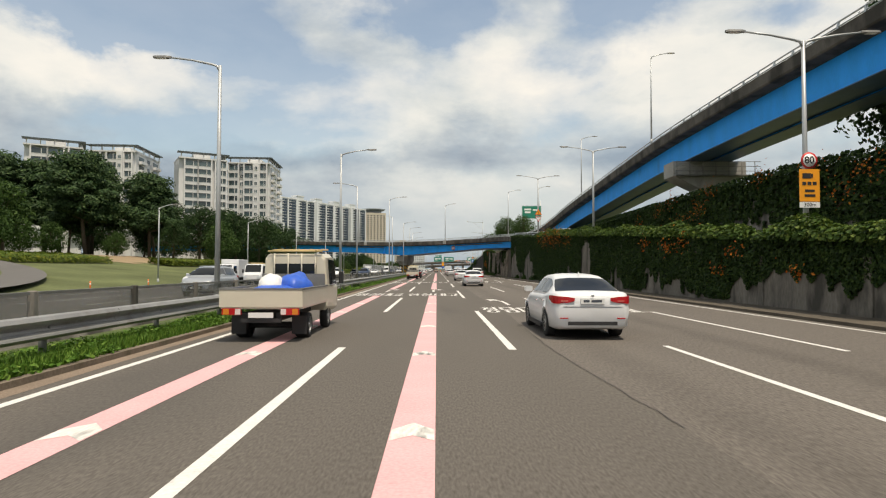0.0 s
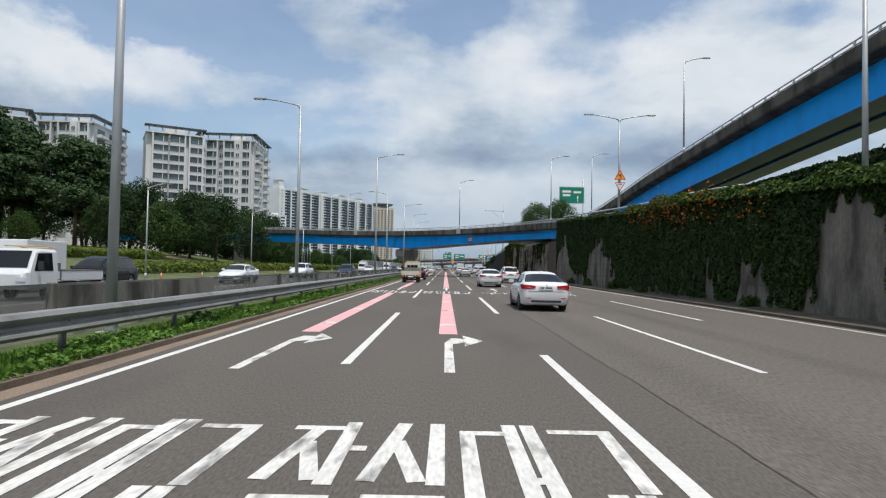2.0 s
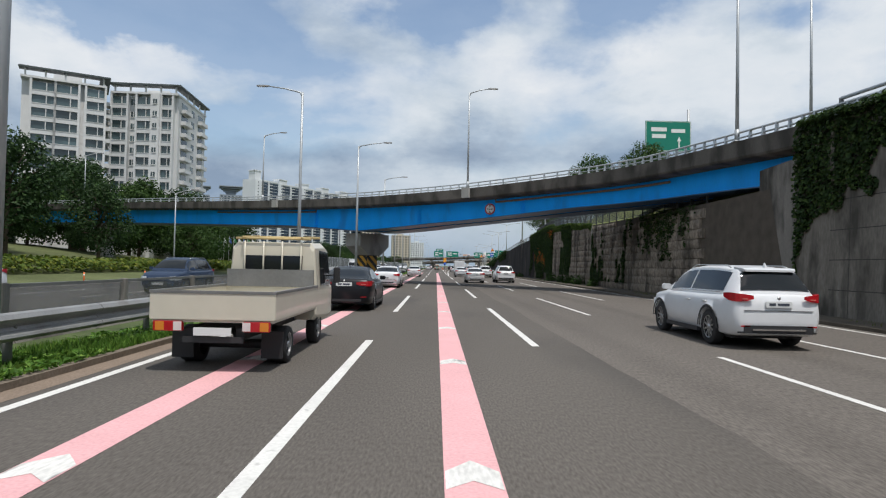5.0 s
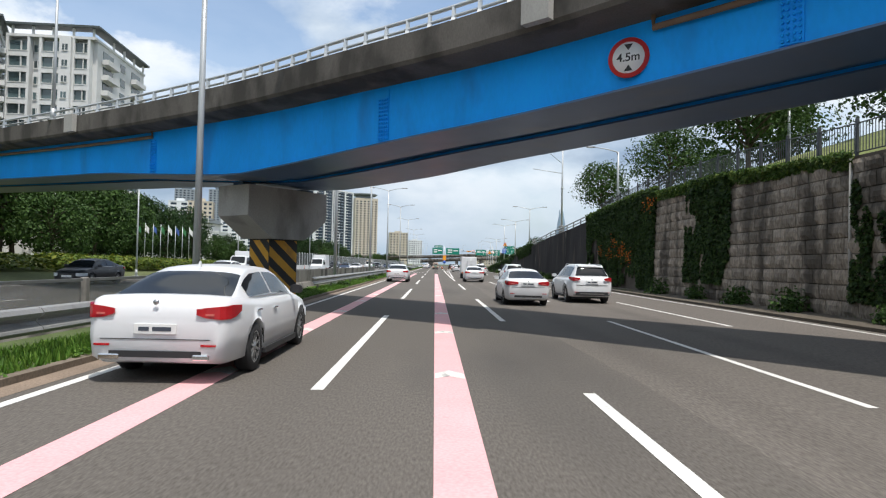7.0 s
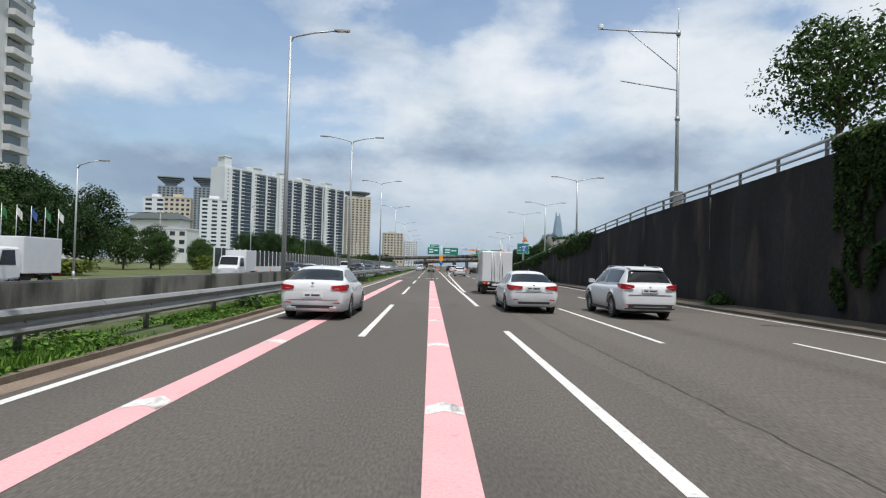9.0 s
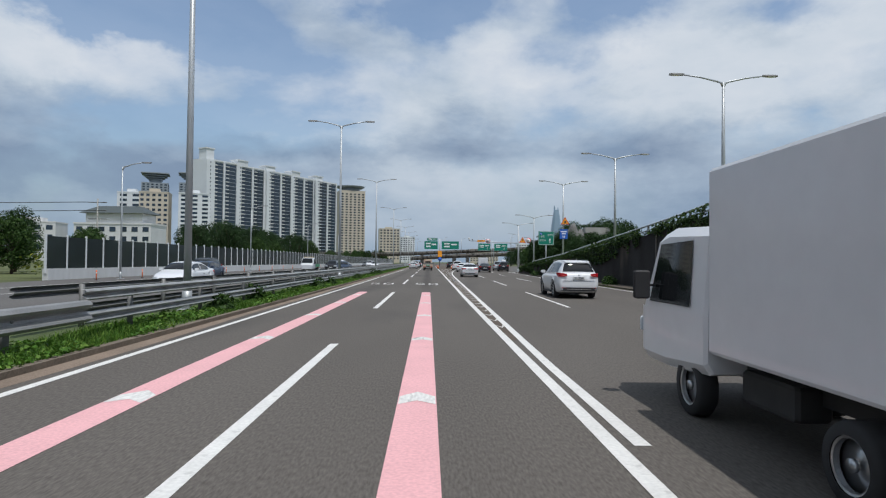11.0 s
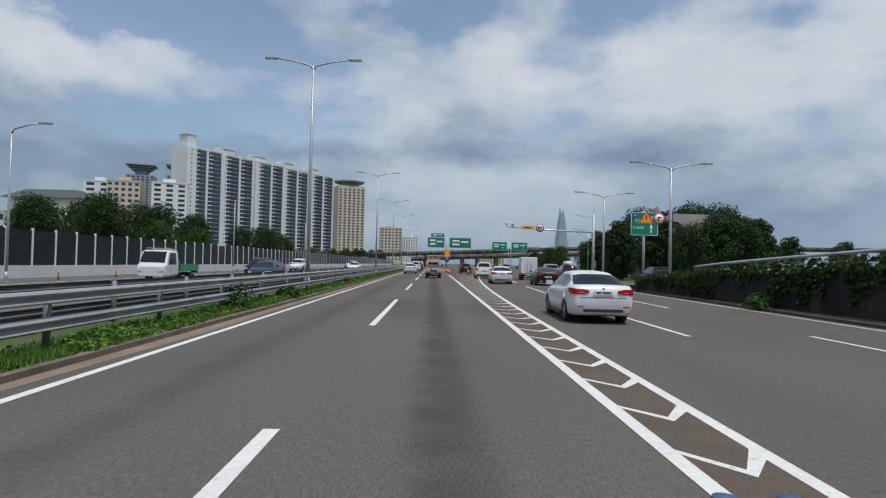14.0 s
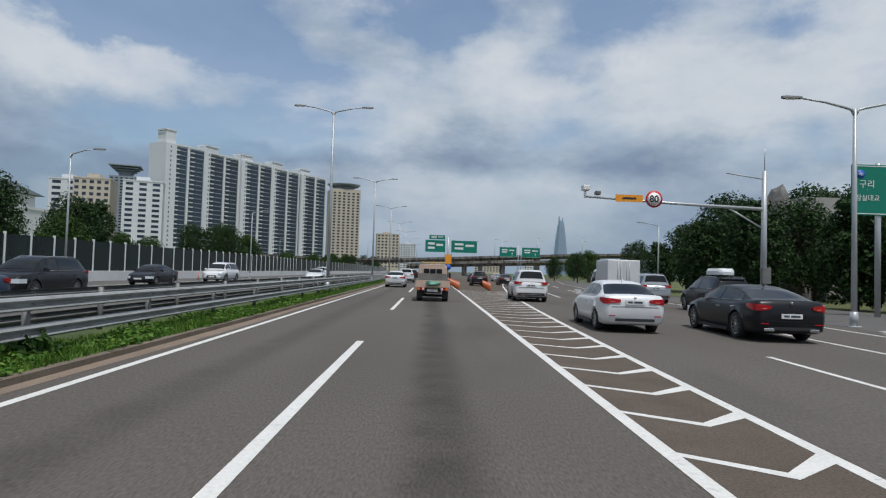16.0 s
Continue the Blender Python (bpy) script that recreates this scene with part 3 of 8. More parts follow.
def lettering(body, x0, x1, y, h, mat, wide=0.125):
    """A place name painted across a lane in strokes of one width, stretched along the road."""
    n = len(body)
    cell = (x1 - x0) / n
    for k, ch in enumerate(body):
        g = Geo()
        ox, sx = x0 + cell * k + cell * 0.07, cell * 0.86
        for q, (a, b, c, d) in enumerate(STROKES[ch]):
            p, r = Vector((ox + a * sx, y + b * h)), Vector((ox + c * sx, y + d * h))
            u = (r - p).normalized()
            side = Vector((-u.y, u.x)) * wide / 2
            p, r = p - u * wide * 0.45, r + u * wide * 0.45
            z = 0.0050 + 0.0005 * (q % 11)
            g.quad((p.x + side.x, p.y + side.y, z), (p.x - side.x, p.y - side.y, z), (r.x - side.x, r.y - side.y, z), (r.x + side.x, r.y + side.y, z))
        setting("lane_lettering", g, mat, "white painted place-name character worn by traffic", "road marking")


for x0, x1 in ((-4.52, -1.72), (-1.50, 1.60)):
    lettering("잠실대교", x0, x1, 35.3, 3.0, PAINT_WORN, 0.14)
    lettering("청담대교", x0, x1, 67.6, 3.1, PAINT_WORN)
lettering("청담대교", 1.95, 4.76, 21.9, 2.8, PAINT_WHITE)
lettering("청담대교", 5.02, 7.92, 22.0, 2.8, PAINT_WHITE)
lettering("구리", 2.0, 4.7, 67.9, 3.0, PAINT_WHITE)
lettering("구리", 5.1, 7.8, 67.8, 3.0, PAINT_WHITE)
ARC = lambda cx, cy, rx, ry, a0, a1, n: [(cx + rx * math.cos(math.radians(a0 + (a1 - a0) * k / n)), cy + ry * math.sin(math.radians(a0 + (a1 - a0) * k / n))) for k in range(n + 1)]
DIGITS = {"5": [(0.92, 1.0), (0.16, 1.0), (0.07, 0.57), (0.30, 0.62)] + ARC(0.46, 0.31, 0.46, 0.31, 80, -90, 9) + [(0.18, 0.02), (0.0, 0.06)],
          "0": ARC(0.5, 0.74, 0.46, 0.26, 0, 180, 8) + ARC(0.5, 0.26, 0.46, 0.26, 180, 360, 8) + [(0.96, 0.74)]}


def lane_number(ch, x, y, w, h, wide=0.135):
    """A tall painted digit drawn as one mitred band."""
    pts = [Vector((x + a * w, y + b * h)) for a, b in DIGITS[ch]]
    rows = []
    for k, p in enumerate(pts):
        a, b = pts[max(k - 1, 0)], pts[min(k + 1, len(pts) - 1)]
        if ch == "0" and k in (0, len(pts) - 1):
            a, b = pts[-2], pts[1]
        u = (b - a).normalized()
        n = Vector((-u.y, u.x)) * wide / 2
        n.y *= 1.7
        rows.append([(p.x + n.x, p.y + n.y, 0.006), (p.x - n.x, p.y - n.y, 0.006)])
    setting("lane_number", Geo().strip(rows, closed=False), PAINT_WHITE, "large white speed number painted on the lane", "road marking")


for x, y in ((-3.90, 222.3), (-0.80, 222.5)):
    lane_number("5", x, y, 0.68, 2.45)
    lane_number("0", x + 0.95, y, 0.60, 2.45)

# median: kerb, gutter dirt, soil and grass
setting("gutter", ribbon(Geo(), lambda y: KERB_X, lambda y: -4.95 + 0.06 * math.sin(y * 0.37), Y0, 420, 0.004, 1.5), DIRT, "sandy dirt gathered along the median kerb", "gutter")
setting("median_kerb", ribbon(Geo(), lambda y: KERB_X - 0.16, lambda y: KERB_X, Y0, 420, 0.095, 6, 0.2), KERB_STONE, "low weathered concrete kerb along the median", "kerb")
setting("median_bed", ribbon(Geo(), lambda y: -8.0, lambda y: KERB_X - 0.16, Y0, 420, 0.09, 6, 0.15), GRASS_BED, "narrow planted median strip with soil and grass", "median")
rng = np.random.default_rng(3)


def grass(name, xa, xb, ya, yb, z, count, height, mat, label):
    x, y = rng.uniform(xa, xb, count), rng.uniform(ya, yb, count)
    dens = np.array([noise.noise((a * 0.6, b * 0.25, 0.0)) for a, b in zip(x, y)])
    keep = dens > rng.uniform(-0.75, 0.15, count)
    x, y, dens = x[keep], y[keep], dens[keep]
    n = len(x)
    h = height * rng.uniform(0.4, 1.2, n) * (0.85 + 0.9 * np.clip(dens, -0.3, 0.6))
    a = rng.uniform(0, math.pi, n)
    w = rng.uniform(0.007, 0.018, n) * (1 + height)
    lean = rng.normal(0, 0.35, (n, 2)) * h[:, None]
    V = np.stack([np.stack([x - np.cos(a) * w, y - np.sin(a) * w, np.full(n, z)], 1), np.stack([x + np.cos(a) * w, y + np.sin(a) * w, np.full(n, z)], 1), np.stack([x + lean[:, 0], y + lean[:, 1], z + h], 1)], 1).reshape(-1, 3)
    me = bpy.data.meshes.new(name)
    me.from_pydata(V.tolist(), [], [(3 * i, 3 * i + 1, 3 * i + 2) for i in range(n)])
    me.materials.append(mat)
    me.update()
    return tagged(new(name, me), label, "grass", kind="stuff")


grass("median_grass", -6.7, KERB_X - 0.13, -5, 110, 0.09, 150000, 0.13, LEAF_GRASS, "long bright green grass on the median strip")
grass("median_grass", -6.7, KERB_X - 0.13, 110, 300, 0.09, 150000, 0.13, LEAF_GRASS, "patchy green grass and weeds on the median strip")
grass("median_grass", -6.7, KERB_X - 0.13, 300, 420, 0.1, 12000, 0.25, LEAF_GRASS, "far grass on the median strip")
grass("verge_grass", 11.9, 13.0, 10, 240, 0.0, 16000, 0.16, LEAF_HEDGE, "sparse dry weeds at the foot of the retaining wall")


def low_weeds(ya, yb, count, seed):
    """Broad-leaved weeds scattered in patches through the grass."""
    g = np.random.default_rng(seed)
    pts = []
    for x, y, z in zip(g.uniform(-6.6, KERB_X - 0.05, count), g.uniform(ya, yb, count), g.uniform(0.0, 1.0, count)):
        q = noise.noise((x * 0.9, y * 0.45, seed))
        if q > -0.05:
            pts.append(((x, y, 0.10 + z * (0.06 + 0.28 * q)), (g.normal(0, 0.4), g.normal(0, 0.4), 1.0)))
    ob = new("median_weeds", leaves(pts, 0.065, "grass_blades", g, 0.5, "median_weeds", 1.5))
    return tagged(ob, "low leafy weeds in patches on the median strip", "weeds", kind="stuff")


low_weeds(-2, 120, 42000, 81)
low_weeds(120, 290, 52000, 82)


def weed(x, y, z, r, h, count=260):
    pts = []
    for _ in range(count):
        d = Vector(rng.normal(0, 1, 3)).normalized()
        rr = rng.uniform(0.3, 1.0)
        pts.append(((x + d.x * r * rr, y + d.y * r * rr, z + abs(d.z) * h * rr), tuple(d)))
    ob = new("weed", leaves(pts, 0.10, "broadleaf_foliage", rng, 0.5, "weed"))
    return tagged(ob, "leafy green weed growing on the median strip", "plant", "weeds along the road", kind="stuff")


for y, h in ((19, 0.5), (47, 0.3), (79, 0.25), (152, 0.4), (168, 0.45), (181, 0.5), (199, 0.55), (203, 0.7), (214, 0.6), (219, 0.5), (231, 0.45), (246.5, 0.75), (252, 0.5), (270, 0.4)):
    weed(-6.0 + rng.uniform(-0.3, 0.3), y, 0.1, 0.35 + 0.3 * h, h)

# worn seams and cracks in the asphalt, and two drain covers on the island
CRACK = material("asphalt_crack", (0.045, 0.043, 0.04), 0.9, vary=0.2)
for x0, ya, yb, w, sd in ((2.55, 6, 84, 0.012, 1), (3.1, 136, 172, 0.012, 3)):
    wig = lambda y: x0 + 0.22 * noise.noise((y * 0.12, sd, 0)) + 0.05 * noise.noise((y * 1.7, sd, 3))
    ys = np.arange(ya, yb, 0.35)
    setting("road_crack", Geo().strip([[(wig(y) - w * 0.5, y, 0.009), (wig(y) + w * 0.5 * (1 + noise.noise((y * 2.1, sd, 7))), y, 0.009)] for y in ys], closed=False), CRACK, "thin dark crack running along the asphalt", "crack")
for x, y in ((1.82, 232.4), (2.27, 232.4)):
    setting("drain_cover", Geo().disc((x, y, 0.006), (0, 0, 1), 0.085, 0.014, 20), DARK_AND_SHADED_STEEL, "small round iron cover in the painted island", "drain cover")

# ---- median barriers ----
def wbeam(g, x, ya, yb, zc, face=1.0, step=4.0, tall=1.0):
    """One length of corrugated guard-rail beam."""
    prof = [(0.0, -0.16), (0.05, -0.145), (0.085, -0.105), (0.075, -0.075), (0.02, -0.035), (0.0, 0.0), (0.02, 0.035), (0.06, 0.055), (0.085, 0.095), (0.05, 0.145), (0.0, 0.16)]
    prof = [(a * (0.8 + 0.5 * tall), b * tall) for a, b in prof]
    n = max(1, int((yb - ya) / step))
    rings = []
    for i in range(n + 1):
        y = ya + (yb - ya) * i / n
        rings.append([(x + face * a, y, zc + b) for a, b in prof] + [(x + face * (a - 0.008), y, zc + b) for a, b in reversed(prof)])
    return g.strip(rings, caps=True)


def guard_rail(name, x, ya, yb, heights, label, face=1.0, mat=GALV, gap=4.0, tall=1.0):
    base = thing(name, label, "guard rail", kind="structure")
    y = ya
    while y < yb - 0.1:
        for zc in heights:
            part("beam", wbeam(Geo(), x, y + 0.01, min(y + gap, yb) - 0.01, zc, face, 4.0, tall), mat, base)
        part("post", Geo().tube([(x - face * 0.09, y + gap / 2, 0.0), (x - face * 0.09, y + gap / 2, max(heights) + 0.10)], 0.06, 8).disc((x - face * 0.03, y + gap / 2, max(heights)), (1, 0, 0), 0.03, 0.1, 8), GALV_DULL, base)
        y += gap
    return base


guard_rail("guard_rail", -6.05, -20, 136, (0.60,), "dirty galvanised W-beam guard rail along the median", mat=GALV_MID, tall=1.25)
guard_rail("guard_rail", -6.05, 144, 192, (0.60,), "dirty galvanised W-beam guard rail along the median", mat=GALV_MID, tall=1.25)
guard_rail("guard_rail", -6.15, 192, 340, (0.46, 0.88), "double galvanised guard rail along the median", mat=GALV_PALE, tall=0.68)
guard_rail("guard_rail", -7.35, 192, 340, (0.46, 0.90), "double galvanised guard rail facing the oncoming side", face=-1.0, mat=GALV_DULL, tall=0.68)
guard_rail("guard_rail", -6.15, 340, 560, (0.45, 0.84), "far galvanised guard rail along the median", mat=GALV, gap=20.0)

# median screen: dusty clear panels in concrete frames
PANEL = bpy.data.materials.new("dusty_clear_panel")
PANEL.use_nodes = True
nt = PANEL.node_tree
b = nt.nodes["Principled BSDF"]
b.inputs["Base Color"].default_value, b.inputs["Roughness"].default_value = (0.20, 0.195, 0.18, 1), 0.5
tr, mx, nz, rg = nt.nodes.new("ShaderNodeBsdfTransparent"), nt.nodes.new("ShaderNodeMixShader"), nt.nodes.new("ShaderNodeTexNoise"), nt.nodes.new("ShaderNodeMapRange")
nz.inputs["Scale"].default_value = 1.3
rg.inputs["To Min"].default_value, rg.inputs["To Max"].default_value = 0.15, 0.75
nt.links.new(nz.outputs["Fac"], rg.inputs["Value"])
nt.links.new(rg.outputs[0], mx.inputs[0])
nt.links.new(tr.outputs[0], mx.inputs[1])
nt.links.new(b.outputs[0], mx.inputs[2])
nt.links.new(mx.outputs[0], nt.nodes["Material Output"].inputs[0])
wall = thing("median_screen", "low median screen of dusty clear panels between concrete posts", "barrier", kind="structure")
for ya, yb in ((-20, 135), (146, 190)):
    y = ya
    while y < yb:
        e = min(y + 4.0, yb)
        part("base_length", Geo().strip([[(-7.90, yy, 0), (-7.36, yy, 0), (-7.48, yy, 0.36), (-7.52, yy, 0.40), (-7.74, yy, 0.40), (-7.78, yy, 0.36)] for yy in (y + 0.012, e - 0.012)], caps=True), CONCRETE_DARK, wall)
        if y > 145 or 41 < y < 51:
            part("panel", Geo().box(-7.70, y + 0.10, 0.40, -7.56, e - 0.10, 1.05), CONCRETE_DARK, wall, "stained concrete panel")
        else:
            part("panel", Geo().box(-7.645, y + 0.16, 0.42, -7.615, e - 0.16, 1.06), PANEL, wall, "dusty clear panel")
        part("frame", Geo().box(-7.67, y + 0.14, 1.03, -7.59, e - 0.14, 1.09).box(-7.67, y + 0.14, 0.39, -7.59, e - 0.14, 0.43), GALV_DULL, wall)
        part("post", Geo().box(-7.70, e - 0.08, 0.38, -7.56, e + 0.08, 1.11, bevel=0.02), CONCRETE_DARK, wall)
        y += 4.0

# ---- retaining walls on the right ----
TOP_A = [(-70, 1.2), (0, 1.7), (17, 2.35), (30, 3.1), (43, 3.95), (52, 4.35), (64, 5.15), (75, 5.5), (85, 6.0), (97, 6.65), (104, 7.0)]
TOP_B = [(112, 5.0), (126, 5.2), (135, 5.4), (144, 6.0), (155, 6.2), (168, 5.75), (178, 5.35), (187, 5.1), (207, 4.1), (214, 3.55), (228, 2.7), (242, 1.85), (256, 1.3), (263, 0.9), (270, 0.35)]


def along(table, y):
    return float(np.interp(y, [a for a, _ in table], [b for _, b in table]))


def batter(g, table, ya, yb, xf, thick, step=3.0, z0=-0.05):
    n = int((yb - ya) / step)
    rings = []
    for i in range(n + 1):
        y = ya + (yb - ya) * i / n
        t = along(table, y)
        rings.append([(xf(y) - 0.03 * t, y, z0), (xf(y), y, t), (xf(y) + thick, y, t), (xf(y) + thick, y, z0)])
    return g.strip(rings, caps=True)


CONCRETE_GRIMY = material("concrete_grimy", (0.17, 0.155, 0.135), 0.9, vary=0.3, scale=0.9, grain=0.2, grain_scale=12, bump=0.35, stains=((0.04, 0.038, 0.033), 1.1, 0.48, 0.8), stretch=(1, 1, 0.35), spec=0.15)
lower = setting("wall_lower", batter(Geo(), TOP_A, -70, 104, lambda y: 13.1, 0.6), CONCRETE_GRIMY, "stained concrete retaining wall overgrown with ivy", "retaining wall")
for i, y in enumerate(np.arange(12, 104, 6.0)):
    t = along(TOP_A, y)
    part("rib", Geo().box(12.98 - 0.03 * 0, y - 0.18, 0, 13.12, y + 0.18, t - 0.35, bevel=0.02), CONCRETE_GRIMY, lower)

JOINT = material("wall_joint_dark", (0.05, 0.047, 0.042), 0.95, vary=0.2)
for y in np.arange(57, 103, 2.0):
    t = along(TOP_A, y)
    part("panel_joint", Geo().add([(13.094 - 0.03 * t, y, 0.1), (13.094 - 0.03 * t, y + 0.03, 0.1), (13.094, y + 0.03, t - 0.1), (13.094, y, t - 0.1)], [(0, 1, 2, 3)]), JOINT, lower)
for z in (1.0, 2.0, 3.0, 4.0):
    ys = np.arange(57, 103.5, 3.0)
    part("panel_joint", Geo().strip([[(13.094 - 0.03 * (along(TOP_A, y) - z), y, z), (13.094 - 0.03 * (along(TOP_A, y) - z), y, z + 0.03)] for y in ys], closed=False), JOINT, lower)

# the road on top of the lower wall, and the wall behind it
TOP_U = [(-70, 6.0), (10, 6.3), (27, 6.6), (34, 6.9), (46, 7.0), (65, 6.9), (76, 6.8), (90, 6.8), (101, 6.9)]
shelf = Geo()
n = 60
shelf.strip([[(13.6, -70 + 174 * i / n, along(TOP_A, -70 + 174 * i / n) - 0.5), (21.0, -70 + 174 * i / n, along(TOP_A, -70 + 174 * i / n) - 0.5)] for i in range(n + 1)], closed=False)
setting("road_upper", shelf, ASPHALT_FAR, "narrow asphalt road on top of the retaining wall", "road")
setting("wall_upper", batter(Geo(), TOP_U, -70, 101, lambda y: 20.0, 0.6), CONCRETE_DARK, "tall concrete retaining wall almost hidden by creepers", "retaining wall")
bank = Geo()
bank.strip([[(20.5, y, along(TOP_U, y) - 0.25), (30, y, along(TOP_U, y) + 0.4), (60, y, 6.5), (110, y, 2.0), (140, y, -0.1)] for y in np.linspace(-70, 101, 25)] + [[(20.5, 102, 6.6), (30, 104, 4.5), (60, 110, 2.5), (110, 112, 0.6), (140, 112, -0.1)], [(20.5, 103, 5.8), (30, 112, 5.4), (60, 118, 0.9), (110, 122, -0.1), (140, 122, -0.1)]], closed=False)
setting("bank_upper", bank, GROUND, "grassy bank behind the upper wall", "bank")

# the wall past the flyover: split stone blocks, then sooty concrete
stone_core = setting("wall_stone", batter(Geo(), TOP_B, 104, 166, lambda y: 13.42, 0.6), MORTAR, "retaining wall of rough split stone blocks with creepers", "retaining wall")
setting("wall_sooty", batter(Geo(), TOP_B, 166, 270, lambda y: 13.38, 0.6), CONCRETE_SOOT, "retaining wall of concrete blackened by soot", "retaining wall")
for y in (178.3, 197.0, 216.0):
    t = along(TOP_B, y)
    setting("wall_joint", Geo().box(13.30, y - 0.025, 0.9, 13.37, y + 0.025, t - 0.15), CONCRETE_DARK, "pale concrete joint strip on the sooty wall", "trim")
hump = lambda y: min(1.0, max(0.0, (154 - y) / 14.0))
bank = Geo()
bank.strip([[(13.9, y, along(TOP_B, y) - 0.1), (15.5, y, along(TOP_B, y) + 0.2 + 0.7 * hump(y)), (19, y, along(TOP_B, y) + 0.5 + 1.7 * hump(y)), (30, y, along(TOP_B, y) + 0.6 + 2.0 * hump(y)), (70, y, 1.0), (90, y, -0.1)] for y in np.linspace(104, 270, 40)], closed=False)
setting("bank_far", bank, BANK_GRASS, "grassy bank above the stone wall", "bank")
verge = Geo()
verge.strip([[(11.55 + diverge(y), y, 0.0), (11.55 + diverge(y), y, 0.10), (13.6 + diverge(y) * 0.6, y, 0.16)] for y in np.linspace(-70, 275, 120)], closed=False)
setting("verge_right", verge, VERGE_SOIL, "strip of dusty soil and dead leaves under the wall", "verge")

# stone blocks, one by one, on the stretch the camera passes
rs = random.Random(5)


def block_mesh(i):
    """A rough split face about 1 m x 0.5 m, 0.12 m proud."""
    r = random.Random(100 + i)
    nu, nv = 4, 3
    front = [[(-(0.03 + 0.05 * r.random()) if 0 < a < nu and 0 < b < nv else 0.0, a / nu, b / nv) for a in range(nu + 1)] for b in range(nv + 1)]
    front = [[(-0.05 + p[0], p[1] * 0.965 + 0.0175, p[2] * 0.94 + 0.03) for p in row] for row in front]
    v = [p for row in front for p in row]
    f = [(b * (nu + 1) + a, b * (nu + 1) + a + 1, (b + 1) * (nu + 1) + a + 1, (b + 1) * (nu + 1) + a) for b in range(nv) for a in range(nu)]
    o = len(v)
    v += [(0.06, 0.0, 0.0), (0.06, 1.0, 0.0), (0.06, 1.0, 1.0), (0.06, 0.0, 1.0)]
    rim = [list(range(nu + 1)), [b * (nu + 1) + nu for b in range(nv + 1)], [nv * (nu + 1) + a for a in range(nu, -1, -1)], [b * (nu + 1) for b in range(nv, -1, -1)]]
    for k in range(4):
        e = rim[k]
        for a, b in zip(e, e[1:]):
            f.append((a, b, o + (k + 1) % 4))
        f.append((e[0], o + (k + 1) % 4, o + k))
    g = Geo().add(v, f)
    return fixed(g.mesh("stone", STONE))


BLOCKS = [block_mesh(i) for i in range(6)]


def stone_wall():
    z, row = 0.12, 0
    while z < 6.2:
        h = 0.52
        y = 112.5 + (0.45 if row % 2 else 0.0)
        while y < 153:
            w = rs.uniform(0.72, 1.10)
            top = along(TOP_B, y + w / 2) - 0.12
            if z + h * 0.6 < top:
                hh = min(h, top - z)
                ob = new("stone", BLOCKS[rs.randrange(6)])
                ob.parent = stone_core
                ob.matrix_basis = Matrix.LocRotScale((13.36 - 0.03 * top * (1 - (z + hh / 2) / top), y, z), None, (1.0, w, hh))
            y += w
        z += h
        row += 1

setting("wall_pipe", Geo().tube([(13.20, 134.6, 0.1), (13.24, 134.6, along(TOP_B, 134.6) + 0.05)], 0.055, 8), CONCRETE, "pale drain pipe running down the stone wall", "pipe")

# ---- the blue steel flyover ----
class Span:
    """A deck that follows its near edge: points are x, y, top of the concrete edge."""

    def __init__(self, points, width, fan=0.0, steps=8):
        self.e = [Vector(p) for p in spline(points, steps)]
        self.w = width
        self.fan = fan
        self.all = list(range(len(self.e)))

    def across(self, i):
        a, b = self.e[max(i - 1, 0)], self.e[min(i + 1, len(self.e) - 1)]
        d = Vector((b.x - a.x, b.y - a.y, 0)).normalized()
        return d, Vector((d.y, -d.x, 0))  # along, and away to the far edge

    def at(self, i, off, dz):
        if self.fan and off > 2.45:  # the deck widens towards the left-hand pier
            off = 2.45 + (off - 2.45) * (1 + self.fan * min(1.0, max(0.0, (2.0 - self.e[i].x) / 6.0)))
        return self.e[i] + self.across(i)[1] * off + Vector((0, 0, dz))

    def near(self, x, y):
        return min(self.all, key=lambda i: (self.e[i].x - x) ** 2 + (self.e[i].y - y) ** 2)

    def frame_at(self, i, off, dz):
        d, n = self.across(i)
        m = Matrix(((d.x, -n.x, 0, 0), (d.y, -n.y, 0, 0), (0, 0, 1, 0), (0, 0, 0, 1)))
        m.translation = self.at(i, off, dz)
        return m  # x along, y out of the near face, z up


CROSS = Span([(13.12, 99.5, 6.75), (13.1, 104, 7.05), (12.5, 111, 7.45), (11.0, 116.8, 7.6), (8.2, 121.4, 7.62), (1.9, 128.0, 7.5), (-3, 132.0, 7.45), (-8.5, 136.4, 7.5), (-18, 143, 7.75), (-38, 156, 8.5), (-60, 168, 8.9), (-85, 180, 9.0)], 5.7, 0.42)
RAMP = Span([(20.5, -70, 13.8), (20.5, -20, 13.8), (20.5, 20, 13.8), (20.5, 50, 13.6), (20.5, 67, 12.9), (20.5, 80, 12.15), (20.5, 95, 11.25), (20.2, 105, 10.2), (19.0, 113, 8.9), (16.6, 120, 7.9), (13.2, 125.5, 7.3)], 5.7)
NOTCH = [(0.0, 0.0), (0.0, -0.70), (0.06, -0.80), (0.3, -0.84), (1.0, -0.90), (1.0, -0.7), (0.32, -0.62), (0.32, 0.0)]
BOLT = Geo().disc((0, 0, 0), (0, 1, 0), 0.032, 0.05, 6).mesh("bolt", BLUE_STEEL)


def depth_cross(p):
    s = math.hypot(p.x + 8.0, p.y - 136)
    return -2.40 - 0.5 * max(0.0, 1 - s / 9.0) + min(0.42, 0.047 * max(0.0, p.x + 0.8))


